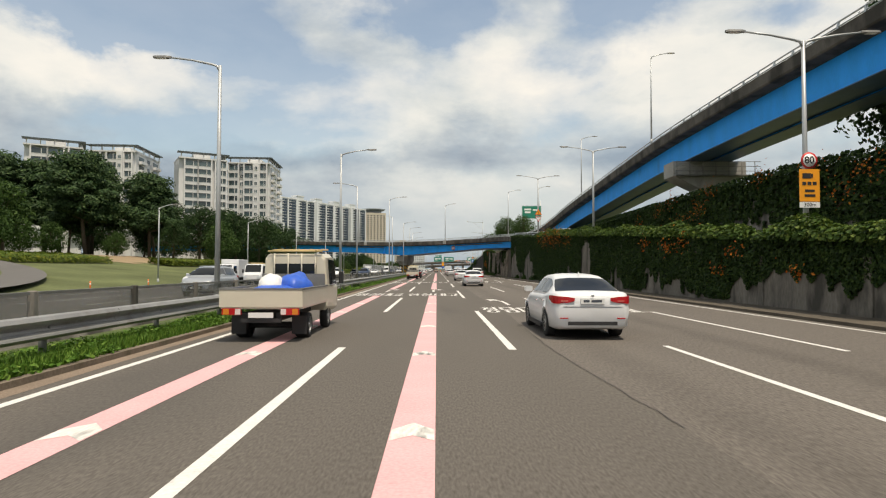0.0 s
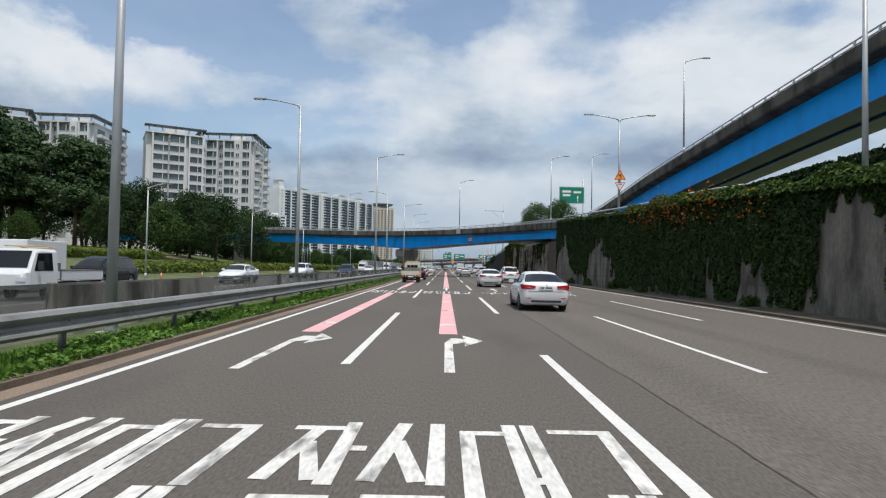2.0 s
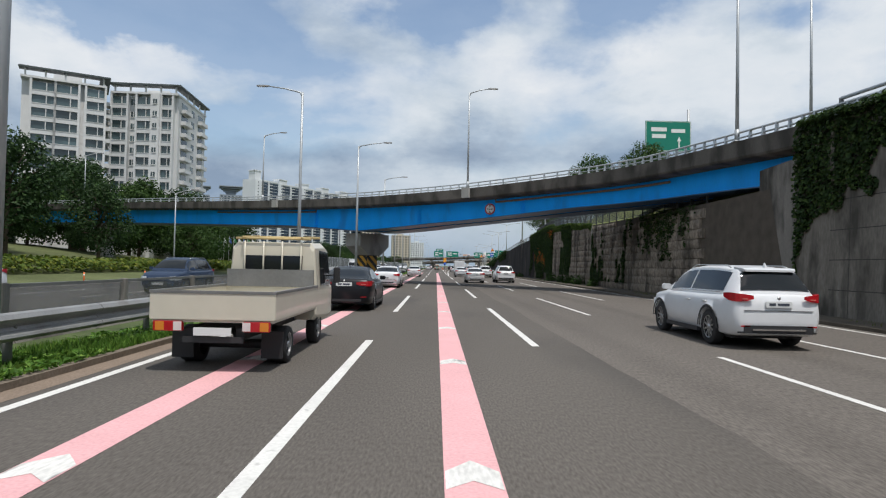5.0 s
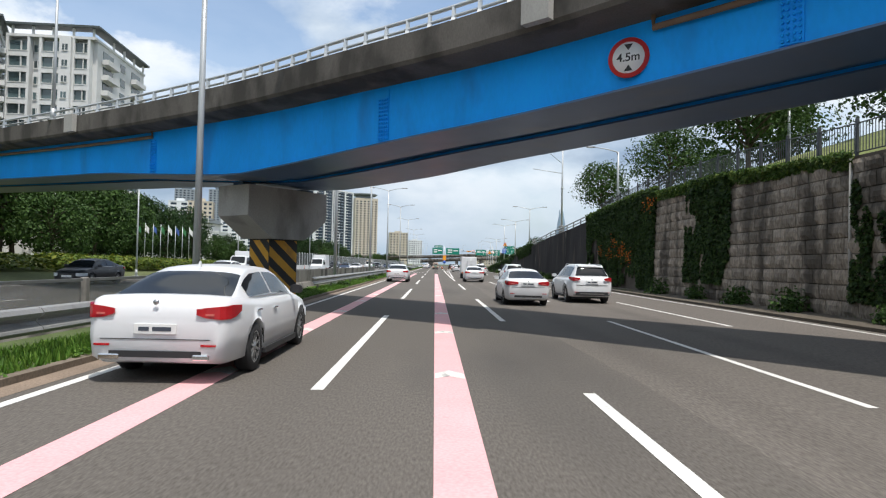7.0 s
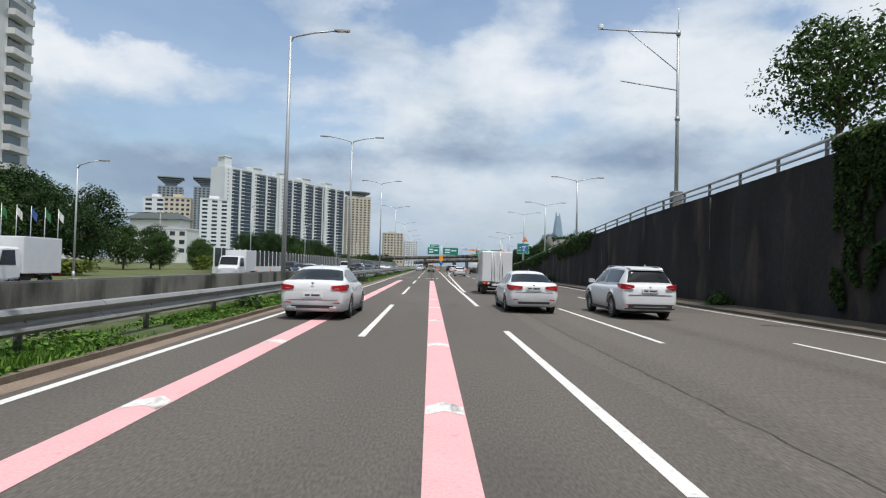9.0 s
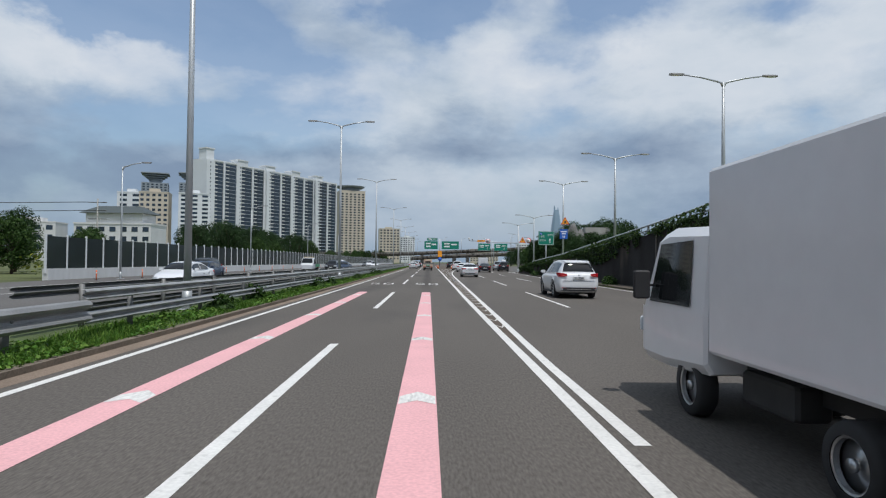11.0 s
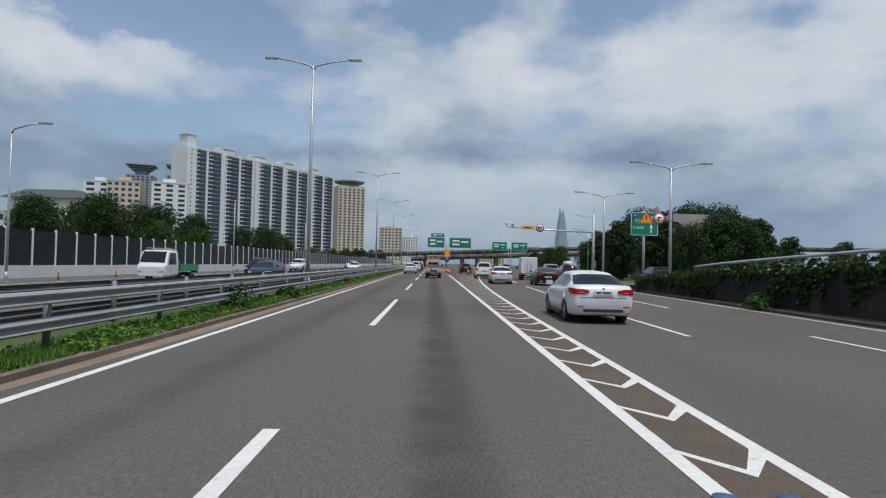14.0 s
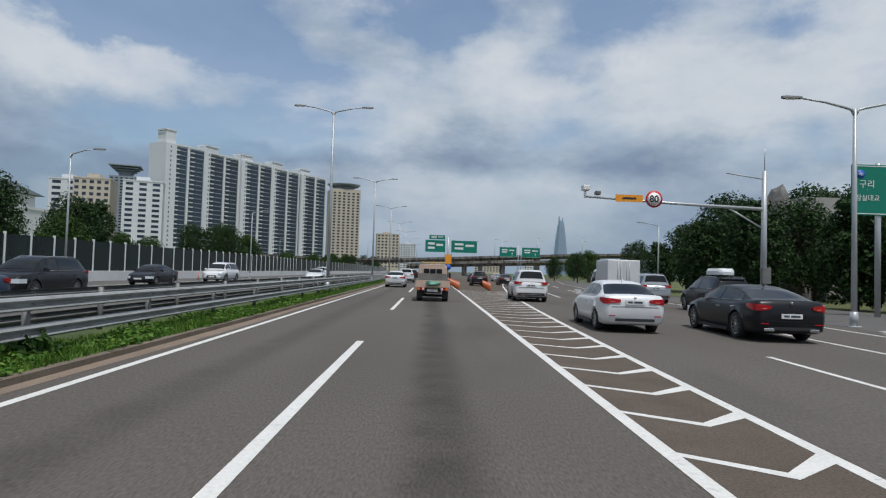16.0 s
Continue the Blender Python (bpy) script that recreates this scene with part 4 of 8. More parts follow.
def build_span(name, label, sp, start, end, depth, splices, stations):
    fly = thing(name, label, "bridge", kind="structure")
    W = sp.w

    def sweep(idx, section):
        return Geo().strip([[sp.at(i, o, z) for o, z in section] for i in idx], caps=True)

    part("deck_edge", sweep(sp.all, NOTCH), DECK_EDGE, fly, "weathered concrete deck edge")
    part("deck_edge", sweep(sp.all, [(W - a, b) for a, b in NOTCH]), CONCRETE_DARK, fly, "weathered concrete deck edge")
    part("deck", sweep(sp.all, [(1.0, -0.90), (1.0, -0.69), (W - 1.0, -0.69), (W - 1.0, -0.90)]), CONCRETE_DARK, fly)
    idx = [i for i in sp.all if start <= i <= end]
    dep = {i: depth(sp.e[i]) for i in sp.all}
    for o0, o1 in ((0.95, 2.45), (W - 2.45, W - 0.95)):
        part("box_girder", Geo().strip([[sp.at(i, o0, -0.88), sp.at(i, o0, dep[i]), sp.at(i, o1, dep[i]), sp.at(i, o1, -0.88)] for i in idx], caps=True), BLUE_STEEL, fly, "blue painted box girder")
        # soffit coloured as the girder's blue already in shade
        part("soffit", Geo().strip([[sp.at(i, o0 - 0.12, dep[i] - 0.05), sp.at(i, o1 + 0.12, dep[i] - 0.05), sp.at(i, o1 + 0.12, dep[i] - 0.004), sp.at(i, o0 - 0.12, dep[i] - 0.004)] for i in idx], caps=True), DARK_AND_SHADED_STEEL, fly, "blue soffit plate with the underside shade in its colour")
    # added dark sheet that stands in for the shade between the girders
    part("bracing_plate", Geo().strip([[sp.at(i, 2.46, dep[i] + 0.10), sp.at(i, W - 2.46, dep[i] + 0.10), sp.at(i, W - 2.46, dep[i] + 0.14), sp.at(i, 2.46, dep[i] + 0.14)] for i in idx], caps=True), DARK_AND_SHADED_STEEL, fly)
    for i in idx[2::3]:
        d = sp.across(i)[0] * 0.3
        ring = [sp.at(i, 2.45, dep[i] + 0.2), sp.at(i, W - 2.45, dep[i] + 0.2), sp.at(i, W - 2.45, -0.9), sp.at(i, 2.45, -0.9)]
        part("cross_beam", Geo().strip([ring, [p + d for p in ring]], caps=True), DARK_AND_SHADED_STEEL, fly)
    # splice plates with bolts, and shallow web stiffeners
    for x, y, bolts in splices:
        i = sp.near(x, y)
        m = sp.frame_at(i, 0.94, 0)
        plate = part("splice_plate", Geo().box(-0.2, 0.0, dep[i] + 0.05, 0.2, 0.02, -1.0, m), BLUE_STEEL, fly, "bolted blue splice plate")
        for k in range(int((-dep[i] - 1.2) / 0.11)):
            for c in (-0.14, -0.05, 0.05, 0.14) if bolts else ():
                b = new("bolt", BOLT)
                b.parent = plate
                b.matrix_basis = m @ Matrix.Translation((c, 0.04, dep[i] + 0.12 + 0.11 * k))
    # hand rail on both deck edges
    for side in (0.16, W - 0.16):
        for h, r in ((0.40, 0.05), (0.16, 0.04)):
            part("rail", Geo().tube([sp.at(i, side, h) for i in sp.all], r, 6), GALV, fly, "galvanised hand rail")
        back = Geo()
        for i in sp.all:
            a, b = sp.e[i], sp.e[min(i + 1, len(sp.e) - 1)]
            n = sp.across(i)[1]
            steps = max(1, int(round((b - a).length / 1.9)))
            for k in range(steps):
                p = a.lerp(b, k / steps) + n * side
                ring = [[(p.x + u, p.y + v, p.z + z) for u, v in ((-q, -q), (q, -q), (q, q), (-q, q))] for z, q in ((-0.02, 0.085), (0.12, 0.06), (0.43, 0.045))]
                if side < 1:
                    part("rail_post", Geo().strip(ring, caps=True), GALV, fly)
                else:
                    back.strip(ring, caps=True)
        if side > 1:
            part("far_rail_posts", back, GALV, fly, kind="stuff")
    return fly


fly = build_span("flyover", "curved flyover with blue steel box girders and a concrete deck", CROSS, CROSS.near(12.9, 106), len(CROSS.e), depth_cross, ((-2.3, 131.4, True), (5.1, 124.9, True), (-12.6, 139.3, True), (-24.0, 147.0, False)), 2)
ramp = build_span("ramp", "blue steel ramp climbing along the upper road", RAMP, 0, RAMP.near(18.8, 113.5), lambda p: -2.75, ((20.5, 30, False), (20.5, 56, False), (20.5, 84, False)), 3)
for pts, lift in (([CROSS.at(i, 0.84, -1.12) for i in range(CROSS.near(-12.0, 139), CROSS.near(-24, 147) + 1)], 0), ([CROSS.at(i, 0.84, -1.12) for i in range(CROSS.near(11.5, 115), CROSS.near(3.4, 126.6) + 1)], -1)):
    end = pts[lift] + Vector((0, 0, 0.28))
    pts = [end] + pts if lift == 0 else pts + [end]
    part("drain_pipe", Geo().tube(pts, 0.07, 8), RUST_PIPE, fly, "rusty brown drain pipe")
for x, y in ((1.9, 128.0), (-16, 141.6)):
    part("pole_corbel", Geo().box(-0.35, -0.05, -0.72, 0.35, 0.2, 0.04, CROSS.frame_at(CROSS.near(x, y), 0.0, 0)), CONCRETE, fly, "pale concrete corbel under a lamp pole")

# piers
d, n = CROSS.across(CROSS.near(-8.2, 136.2))
pier = thing("flyover_pier", "concrete hammerhead pier with black and yellow stripes on its column", "pier", kind="structure")
pm = pose(-6.95, 140.4, 0, 0, 0, math.degrees(math.atan2(d.y, d.x)))
cap_bot, cap_top, hw = 2.42, 4.45, 2.0
rings = [[(x, y, zz) for x, y in ((-0.95, -hw * k), (0.95, -hw * k), (0.95, hw * k), (-0.95, hw * k))] for zz, k in ((cap_bot, 0.42), (cap_bot + 0.85, 1.0), (cap_top, 1.0))]
part("pier_cap", Geo().strip([[pm @ Vector(p) for p in r] for r in rings], caps=True), CONCRETE, pier, "pale concrete pier cap")
part("column", Geo().slab([(-0.62, -0.72), (0.62, -0.72), (0.62, 0.72), (-0.62, 0.72)], 0.0, cap_bot + 0.02, pm), BLACK, pier, "column painted black with yellow stripes")


def clip_band(pts, lo, hi):
    """A slanted band cut off at two heights."""
    for keep, lim in ((1, lo), (-1, hi)):
        out = []
        for (a, b), (c, e) in zip(pts, pts[1:] + pts[:1]):
            ia, ic = keep * (b - lim) >= 0, keep * (e - lim) >= 0
            if ia:
                out.append((a, b))
            if ia != ic:
                t = (lim - b) / (e - b)
                out.append((a + (c - a) * t, lim))
        pts = out
        if len(pts) < 3:
            return []
    return pts


for k in range(-1, 5):
    z = 0.2 + k * 0.8
    for h, place in ((0.60, lambda a, b: (a, -0.724, b)), (0.60, lambda a, b: (-a, 0.724, b)), (0.70, lambda a, b: (-0.624, -a, b)), (0.70, lambda a, b: (0.624, a, b))):
        pts = clip_band([(-h, z + 0.75), (h, z - 0.35), (h, z + 0.05), (-h, z + 1.15)], 0.08, cap_bot - 0.05)
        if pts:
            part("stripe", Geo().add([pm @ Vector(place(a, b)) for a, b in pts], [tuple(range(len(pts)))]), YELLOW, pier, "yellow stripe")
for o in (1.5, -1.5):
    part("bearing", Geo().box(-0.3, o - 0.3, cap_top, 0.3, o + 0.3, cap_top + 0.16, pm), DARK_AND_SHADED_STEEL, pier)

rp = thing("ramp_pier", "concrete ramp pier with an inspection walkway", "pier", kind="structure")
zt = RAMP.e[RAMP.near(20.5, 52)].z - 2.8
c = Vector((23.4, 52.5, 0))
rings = [[(c.x + a, c.y + b, zz) for a, b in ((-w, -1.1), (w, -1.1), (w, 1.1), (-w, 1.1))] for zz, w in ((zt - 2.3, 0.9), (zt - 1.25, 3.1), (zt, 3.1))]
part("pier_cap", Geo().strip(rings, caps=True), CONCRETE, rp)
part("column", Geo().slab([(c.x - 0.9, c.y - 0.9), (c.x + 0.9, c.y - 0.9), (c.x + 0.9, c.y + 0.9), (c.x - 0.9, c.y + 0.9)], 0, zt - 2.2), CONCRETE, rp)
for k in range(7):
    part("walkway_post", Geo().tube([(c.x - 3.0 + 1.1 * k, c.y - 1.6, zt - 1.25), (c.x - 3.0 + 1.1 * k, c.y - 1.6, zt - 0.05)], 0.03, 6), GALV_DULL, rp)
part("walkway", Geo().box(c.x - 3.1, c.y - 1.75, zt - 1.3, c.x + 4.1, c.y - 1.1, zt - 1.22), GALV_DULL, rp)
for h in (-0.9, -0.5, -0.1):
    part("walkway_rail", Geo().tube([(c.x - 3.1, c.y - 1.6, zt + h), (c.x + 4.1, c.y - 1.6, zt + h)], 0.025, 6), GALV_DULL, rp)
for x, y in ((-46, 160), (-66, 171)):
    q = CROSS.at(CROSS.near(x, y), 2.85, 0)
    pp = thing("flyover_pier", "plain concrete flyover pier", "pier", (q.x, q.y, 0), kind="structure")
    part("column", Geo().slab([(-0.8, -0.8), (0.8, -0.8), (0.8, 0.8), (-0.8, 0.8)], 0, q.z - 3.4), CONCRETE, pp)
    part("pier_cap", Geo().box(-2.6, -1.0, q.z - 3.5, 2.6, 1.0, q.z - 2.45, pose(0, 0, 0, 0, 0, 60)), CONCRETE, pp)
setting("abutment", Geo().slab([(13.15, 103.4), (20.8, 103.4), (24.0, 113), (20.0, 117), (13.5, 107.5)], 0, 5.9), CONCRETE_DARK, "concrete abutment where the flyover meets the wall", "abutment")

# ---- lamp poles and signs ----
def lamp_pole(name, x, y, z, top, arms, label, r=0.11):
    """A tapered steel mast with gently rising arms; arms: list of x lengths."""
    ob = thing(name, label, "street lamp", (x, y, z), group="lamp poles")
    h = top - z
    part("base_plate", Geo().box(-0.2, -0.2, 0, 0.2, 0.2, 0.04, bevel=0.015).tube([(0, 0, 0.03), (0, 0, 0.55)], r * 1.25, 10), POLE_GREY, ob)
    part("mast", Geo().tube([(0, 0, 0), (0, 0, h * 0.5), (0, 0, h)], [r, r * 0.8, r * 0.58], 10), POLE_GREY, ob)
    for a in arms:
        rise = 0.34 if len(arms) > 1 else 0.32
        s = 1 if a > 0 else -1
        part("arm", Geo().tube([(0, 0, h - 0.25), (s * 0.12, 0, h - 0.02), (s * 0.35, 0, h + 0.05), (a * 0.55, 0, h + 0.05 + rise * 0.5), (a, 0, h + rise)], [0.055, 0.055, 0.05, 0.042, 0.036], 7), POLE_GREY, ob)
        part("lamp_head", Geo().strip([[(a + s * u, w, h + rise + dz) for w, dz in ((-k, -0.03), (k, -0.03), (k * 0.8, 0.05), (-k * 0.8, 0.05))] for u, k in ((-0.05, 0.05), (0.15, 0.12), (0.55, 0.12), (0.68, 0.06))], caps=True), GALV_DULL, ob, "flat grey lamp head")
        part("lens", Geo().box(a + (0.16 if s > 0 else -0.54), -0.09, h + rise - 0.045, a + (0.54 if s > 0 else -0.16), 0.09, h + rise - 0.031), WHITE_PAINT, ob)
    return ob


SINGLE_L = [(-8.5, 24.4, 9.7, -2.0), (-6.8, 44.6, 9.95, 1.9), (-8.5, 66.8, 10.6, -2.0), (-6.8, 90.6, 11.9, 1.9), (-8.3, 117.0, 11.5, -2.0), (-6.97, 132.3, 11.4, 2.1), (-6.6, 154.0, 11.7, 2.0), (-6.8, 176.6, 11.8, 2.0)]
for x, y, top, a in SINGLE_L:
    lamp_pole("street_lamp", x, y, 0.1 if x > -8 else -0.01, top, [a], "tall grey lamp pole with one arm on the median")
for y, top in ((198.5, 11.5), (228.4, 12.1), (260.9, 12.0), (300.5, 11.8), (331, 11.7), (360, 11.6), (390, 11.5), (420, 11.5), (455, 11.5)):
    lamp_pole("street_lamp", -6.8, y, 0.1, top, [-1.9, 1.9], "tall grey lamp pole with two arms on the median")
for y, top in ((22.2, 10.0), (52.5, 11.8), (81.3, 13.7)):
    lamp_pole("street_lamp", 13.75, y, along(TOP_A, y) - 0.5, top, [-2.2, 2.2], "grey double-arm lamp pole on the retaining wall")
for y, top, x in ((210.2, 10.5, 14.45), (228.0, 9.8, 14.6), (246.8, 10.15, 14.7), (267.0, 8.0, 15.0), (282.2, 7.85, 15.0)):
    lamp_pole("street_lamp", x, y, max(0.1, along(TOP_B, y) - 0.1) if y < 268 else 0.0, top, [-2.0, 2.0], "grey double-arm lamp pole above the road edge")
lamp_pole("street_lamp", 14.3, 163.6, along(TOP_B, 163.6), 10.9, [-1.9], "grey lamp pole on top of the ivy wall")
lamp_pole("street_lamp", 19.0, 148.0, 5.5, 11.5, [-1.9], "grey lamp pole on the bank")
lamp_pole("street_lamp", 25.9, 330.0, 0, 7.5, [-1.8], "grey lamp pole beside the side road")
# on the flyover and the ramp
for sp, x, y, h, a in ((RAMP, 20.5, 57, 8.5, 1.6), (RAMP, 20.5, 86, 8.2, 1.6), (CROSS, 12.85, 108.5, 8.0, 1.6), (RAMP, 19.0, 113.0, 7.7, 1.5), (CROSS, 1.6, 128.2, 7.4, 1.5), (CROSS, -18, 143, 6.6, 1.6), (CROSS, -45, 160, 6.2, 1.6)):
    p = sp.at(sp.near(x, y), 0.12, 0.0)
    lamp_pole("street_lamp", p.x, p.y, p.z, p.z + h, [a], "slender grey lamp pole on the flyover edge", 0.085)
for x, y, h, a in ((-27, 60, 7.5, 1.4), (-26, 85, 8.0, 1.5), (-25.5, 112, 8.2, 1.5), (-25.3, 140, 8.0, 1.5), (-25.0, 166, 8.0, 1.5), (-25, 192, 8.0, 1.5), (-23.4, 228, 8.6, 1.5), (-23.4, 262, 8.4, 1.5), (-23.4, 300, 8.4, 1.5), (-23.4, 340, 8.4, 1.5)):
    lamp_pole("street_lamp", x, y, 0.0, h, [a], "slim grey lamp pole beside the oncoming carriageway", 0.08)


def text_mesh(body, size, mat, spacing=1.0, bold=0.0):
    cu = bpy.data.curves.new("text", "FONT")
    cu.body, cu.size, cu.align_x, cu.align_y, cu.extrude, cu.offset = body, size, "CENTER", "CENTER", 0.002, bold
    cu.space_character = spacing
    ob = bpy.data.objects.new("text", cu)
    me = bpy.data.meshes.new_from_object(ob)
    bpy.data.objects.remove(ob)
    bpy.data.curves.remove(cu)
    me.transform(Matrix.Rotation(radians(90), 4, "X"))
    me.materials.append(mat)
    return me


def sign_text(parent, body, size, x, y, z, mat=BLACK, bold=0.0):
    ob = new("lettering", text_mesh(body, size, mat, bold=bold))
    ob.parent = parent
    ob.location = (x, y, z)
    return ob


def face_disc(g, x, y, z, r, thick=0.02, sides=32):
    return g.disc((x, y, z), (0, 1, 0), r, thick, sides)


def ring_sign(parent, x, y, z, r):
    part("sign_plate", face_disc(Geo(), x, y, z, r, 0.025), RED, parent, "round red-rimmed sign plate")
    part("sign_face", face_disc(Geo(), x, y - 0.016, z, r * 0.78, 0.008), WHITE_PAINT, parent, "white round sign face")


def triangle(parent, x, y, z, s, flip=False, face=ORANGE, rim=RED):
    k = -1 if flip else 1
    for j, (q, m, nm) in enumerate(((1.0, rim, "sign_plate"), (0.8, face, "sign_face"))):
        pts = [(x - s * q / 2, z - k * s * q * 0.29), (x + s * q / 2, z - k * s * q * 0.29), (x, z + k * s * q * 0.58)]
        yy = y - 0.006 * j
        part(nm, Geo().add([(a, yy - 0.012, b) for a, b in pts] + [(a, yy + 0.01, b) for a, b in pts], [(0, 1, 2), (5, 4, 3), (0, 3, 4, 1), (1, 4, 5, 2), (2, 5, 3, 0)]), m, parent)


def bars(parent, x0, x1, y, z0, z1, rows, mat, seed=0):
    r = random.Random(seed)
    for k in range(rows):
        z = z0 + (z1 - z0) * (k + 0.5) / rows
        h = (z1 - z0) / rows * 0.5
        w = (x1 - x0) * r.uniform(0.55, 1.0)
        cx = (x0 + x1) / 2
        part("lettering", Geo().box(cx - w / 2, y - 0.004, z - h / 2, cx + w / 2, y + 0.002, z + h / 2), mat, parent)


# speed limit and camera warning on the first wall lamp
s = thing("speed_limit_sign", "round 80 speed limit sign above an orange camera notice", "road sign", (13.75, 21.98, 0))
ring_sign(s, 0, -0.02, 5.52, 0.30)
sign_text(s, "80", 0.36, 0, -0.042, 5.52, bold=0.008)
part("notice_board", Geo().box(-0.37, -0.03, 4.02, 0.37, 0.0, 5.2, bevel=0.008), ORANGE, s, "orange enforcement notice board")
part("camera_symbol", Geo().box(-0.26, -0.04, 4.86, 0.05, -0.032, 5.05).box(0.06, -0.04, 4.88, 0.12, -0.032, 5.03), BLACK, s)
for k in range(3):
    part("vehicle_symbol", Geo().box(-0.27 + 0.19 * k, -0.04, 4.62, -0.13 + 0.19 * k, -0.032, 4.74), BLACK, s)
bars(s, -0.3, 0.3, -0.036, 4.15, 4.5, 2, BLACK, 4)
part("distance_plate", Geo().box(-0.37, -0.03, 3.80, 0.37, 0.0, 4.0, bevel=0.006), WHITE_PAINT, s, "white distance plate")
sign_text(s, "300m", 0.20, 0, -0.036, 3.9)
part("bracket", Geo().box(-0.05, 0.0, 3.85, 0.05, 0.12, 5.6), GALV_DULL, s)

s = thing("warning_sign", "orange triangular bend warning with a yield sign below", "road sign", (13.75, 81.05, 0))
triangle(s, 0, 0, 9.05, 0.95)
part("bend_symbol", Geo().box(0.02, -0.024, 8.88, 0.10, -0.020, 9.12).box(-0.14, -0.024, 9.12, 0.10, -0.020, 9.2), BLACK, s)
triangle(s, 0, 0, 8.32, 0.85, True, WHITE_PAINT)
bars(s, -0.18, 0.18, -0.02, 8.36, 8.48, 1, BLACK, 2)
part("bracket", Geo().box(-0.05, 0.0, 8.1, 0.05, 0.14, 9.4), GALV_DULL, s)

s = thing("warning_sign", "orange triangular merge warning above a blue sign", "road sign", (14.7, 246.55, 0))
triangle(s, 0.15, 0, 6.05, 0.95)
part("merge_symbol", Geo().box(0.08, -0.024, 5.9, 0.24, -0.02, 6.15), BLACK, s)
part("blue_board", Geo().box(-0.42, -0.03, 4.2, 0.42, 0.0, 5.25, bevel=0.01), BLUE_SIGN, s, "blue information board")
bars(s, -0.33, 0.33, -0.036, 4.65, 5.1, 2, WHITE_PAINT, 8)
part("symbol", Geo().box(-0.12, -0.036, 4.32, -0.03, -0.031, 4.55).box(0.03, -0.036, 4.32, 0.12, -0.031, 4.55), WHITE_PAINT, s)
part("bracket", Geo().box(-0.05, 0.0, 4.3, 0.05, 0.12, 6.2), GALV_DULL, s)

s = thing("warning_sign", "orange warning triangle beside a no-right-turn sign", "road sign", (14.85, 266.75, -0.18))
triangle(s, -1.5, 0, 4.85, 0.95)
part("exclamation", Geo().box(-1.54, -0.024, 4.8, -1.46, -0.02, 5.1), BLACK, s)
ring_sign(s, -0.68, 0, 4.9, 0.37)
part("turn_symbol", Geo().box(-0.78, -0.03, 4.72, -0.7, -0.025, 5.0).box(-0.78, -0.03, 4.95, -0.55, -0.025, 5.03), BLACK, s)
part("bracket", Geo().box(-1.6, 0.015, 4.78, 0.15, 0.06, 4.85), GALV_DULL, s)

# height limit sign on the girder
i = CROSS.near(3.1, 126.7)
m = CROSS.frame_at(i, 0.94, 0)
s = thing("height_limit_sign", "round 4.5 m height limit sign fixed to the blue girder", "road sign")
s.matrix_basis = Matrix.Translation(m @ Vector((0.55, 0.03, -1.62))) @ Matrix.Rotation(math.atan2(m[1][0], m[0][0]) + math.pi + radians(14), 4, "Z")
ring_sign(s, 0, -0.08, 0, 0.42)
sign_text(s, "4.5m", 0.24, 0, -0.105, 0.0, bold=0.004)
part("arrowhead", Geo().add([(-0.09, -0.102, 0.28), (0.09, -0.102, 0.28), (0, -0.102, 0.15)], [(0, 1, 2)]), BLACK, s)
part("arrowhead", Geo().add([(-0.09, -0.102, -0.28), (0.09, -0.102, -0.28), (0, -0.102, -0.15)], [(0, 1, 2)]), BLACK, s)


def direction_sign(x, y, z0, z1, x0, x1, label, seed, words=(), pole=True, top=None):
    ob = thing("direction_sign", label, "road sign", (x, y, 0), group="green direction signs")
    if pole:
        part("post", Geo().tube([(0, 0.12, 0), (0, 0.12, top or z1 + 0.4)], 0.13, 10), POLE_GREY, ob)
    part("board", Geo().box(x0, -0.04, z0, x1, 0.0, z1, bevel=0.02), GREEN_SIGN, ob, "green direction board")
    part("border", Geo().box(x0 + 0.05, -0.05, z0 + 0.05, x1 - 0.05, -0.043, z0 + 0.09).box(x0 + 0.05, -0.05, z1 - 0.09, x1 - 0.05, -0.043, z1 - 0.05).box(x0 + 0.05, -0.05, z0 + 0.05, x0 + 0.09, -0.043, z1 - 0.05).box(x1 - 0.09, -0.05, z0 + 0.05, x1 - 0.05, -0.043, z1 - 0.05), WHITE_PAINT, ob)
    r = random.Random(seed)
    w, h = x1 - x0, z1 - z0
    for cx, cz, bw, bh in words or ((0.3, 0.72, 0.34, 0.13), (0.3, 0.5, 0.3, 0.13), (0.72, 0.68, 0.3, 0.12)):
        part("lettering", Geo().box(x0 + w * (cx - bw / 2), -0.052, z0 + h * (cz - bh / 2), x0 + w * (cx + bw / 2), -0.045, z0 + h * (cz + bh / 2)), WHITE_PAINT, ob)
    ax = x0 + w * 0.74
    part("arrow", Geo().box(ax - 0.06, -0.052, z0 + h * 0.12, ax + 0.06, -0.045, z0 + h * 0.36).add([(ax - 0.2, -0.05, z0 + h * 0.34), (ax + 0.2, -0.05, z0 + h * 0.34), (ax, -0.05, z0 + h * 0.5)], [(0, 1, 2)]), WHITE_PAINT, ob)
    return ob


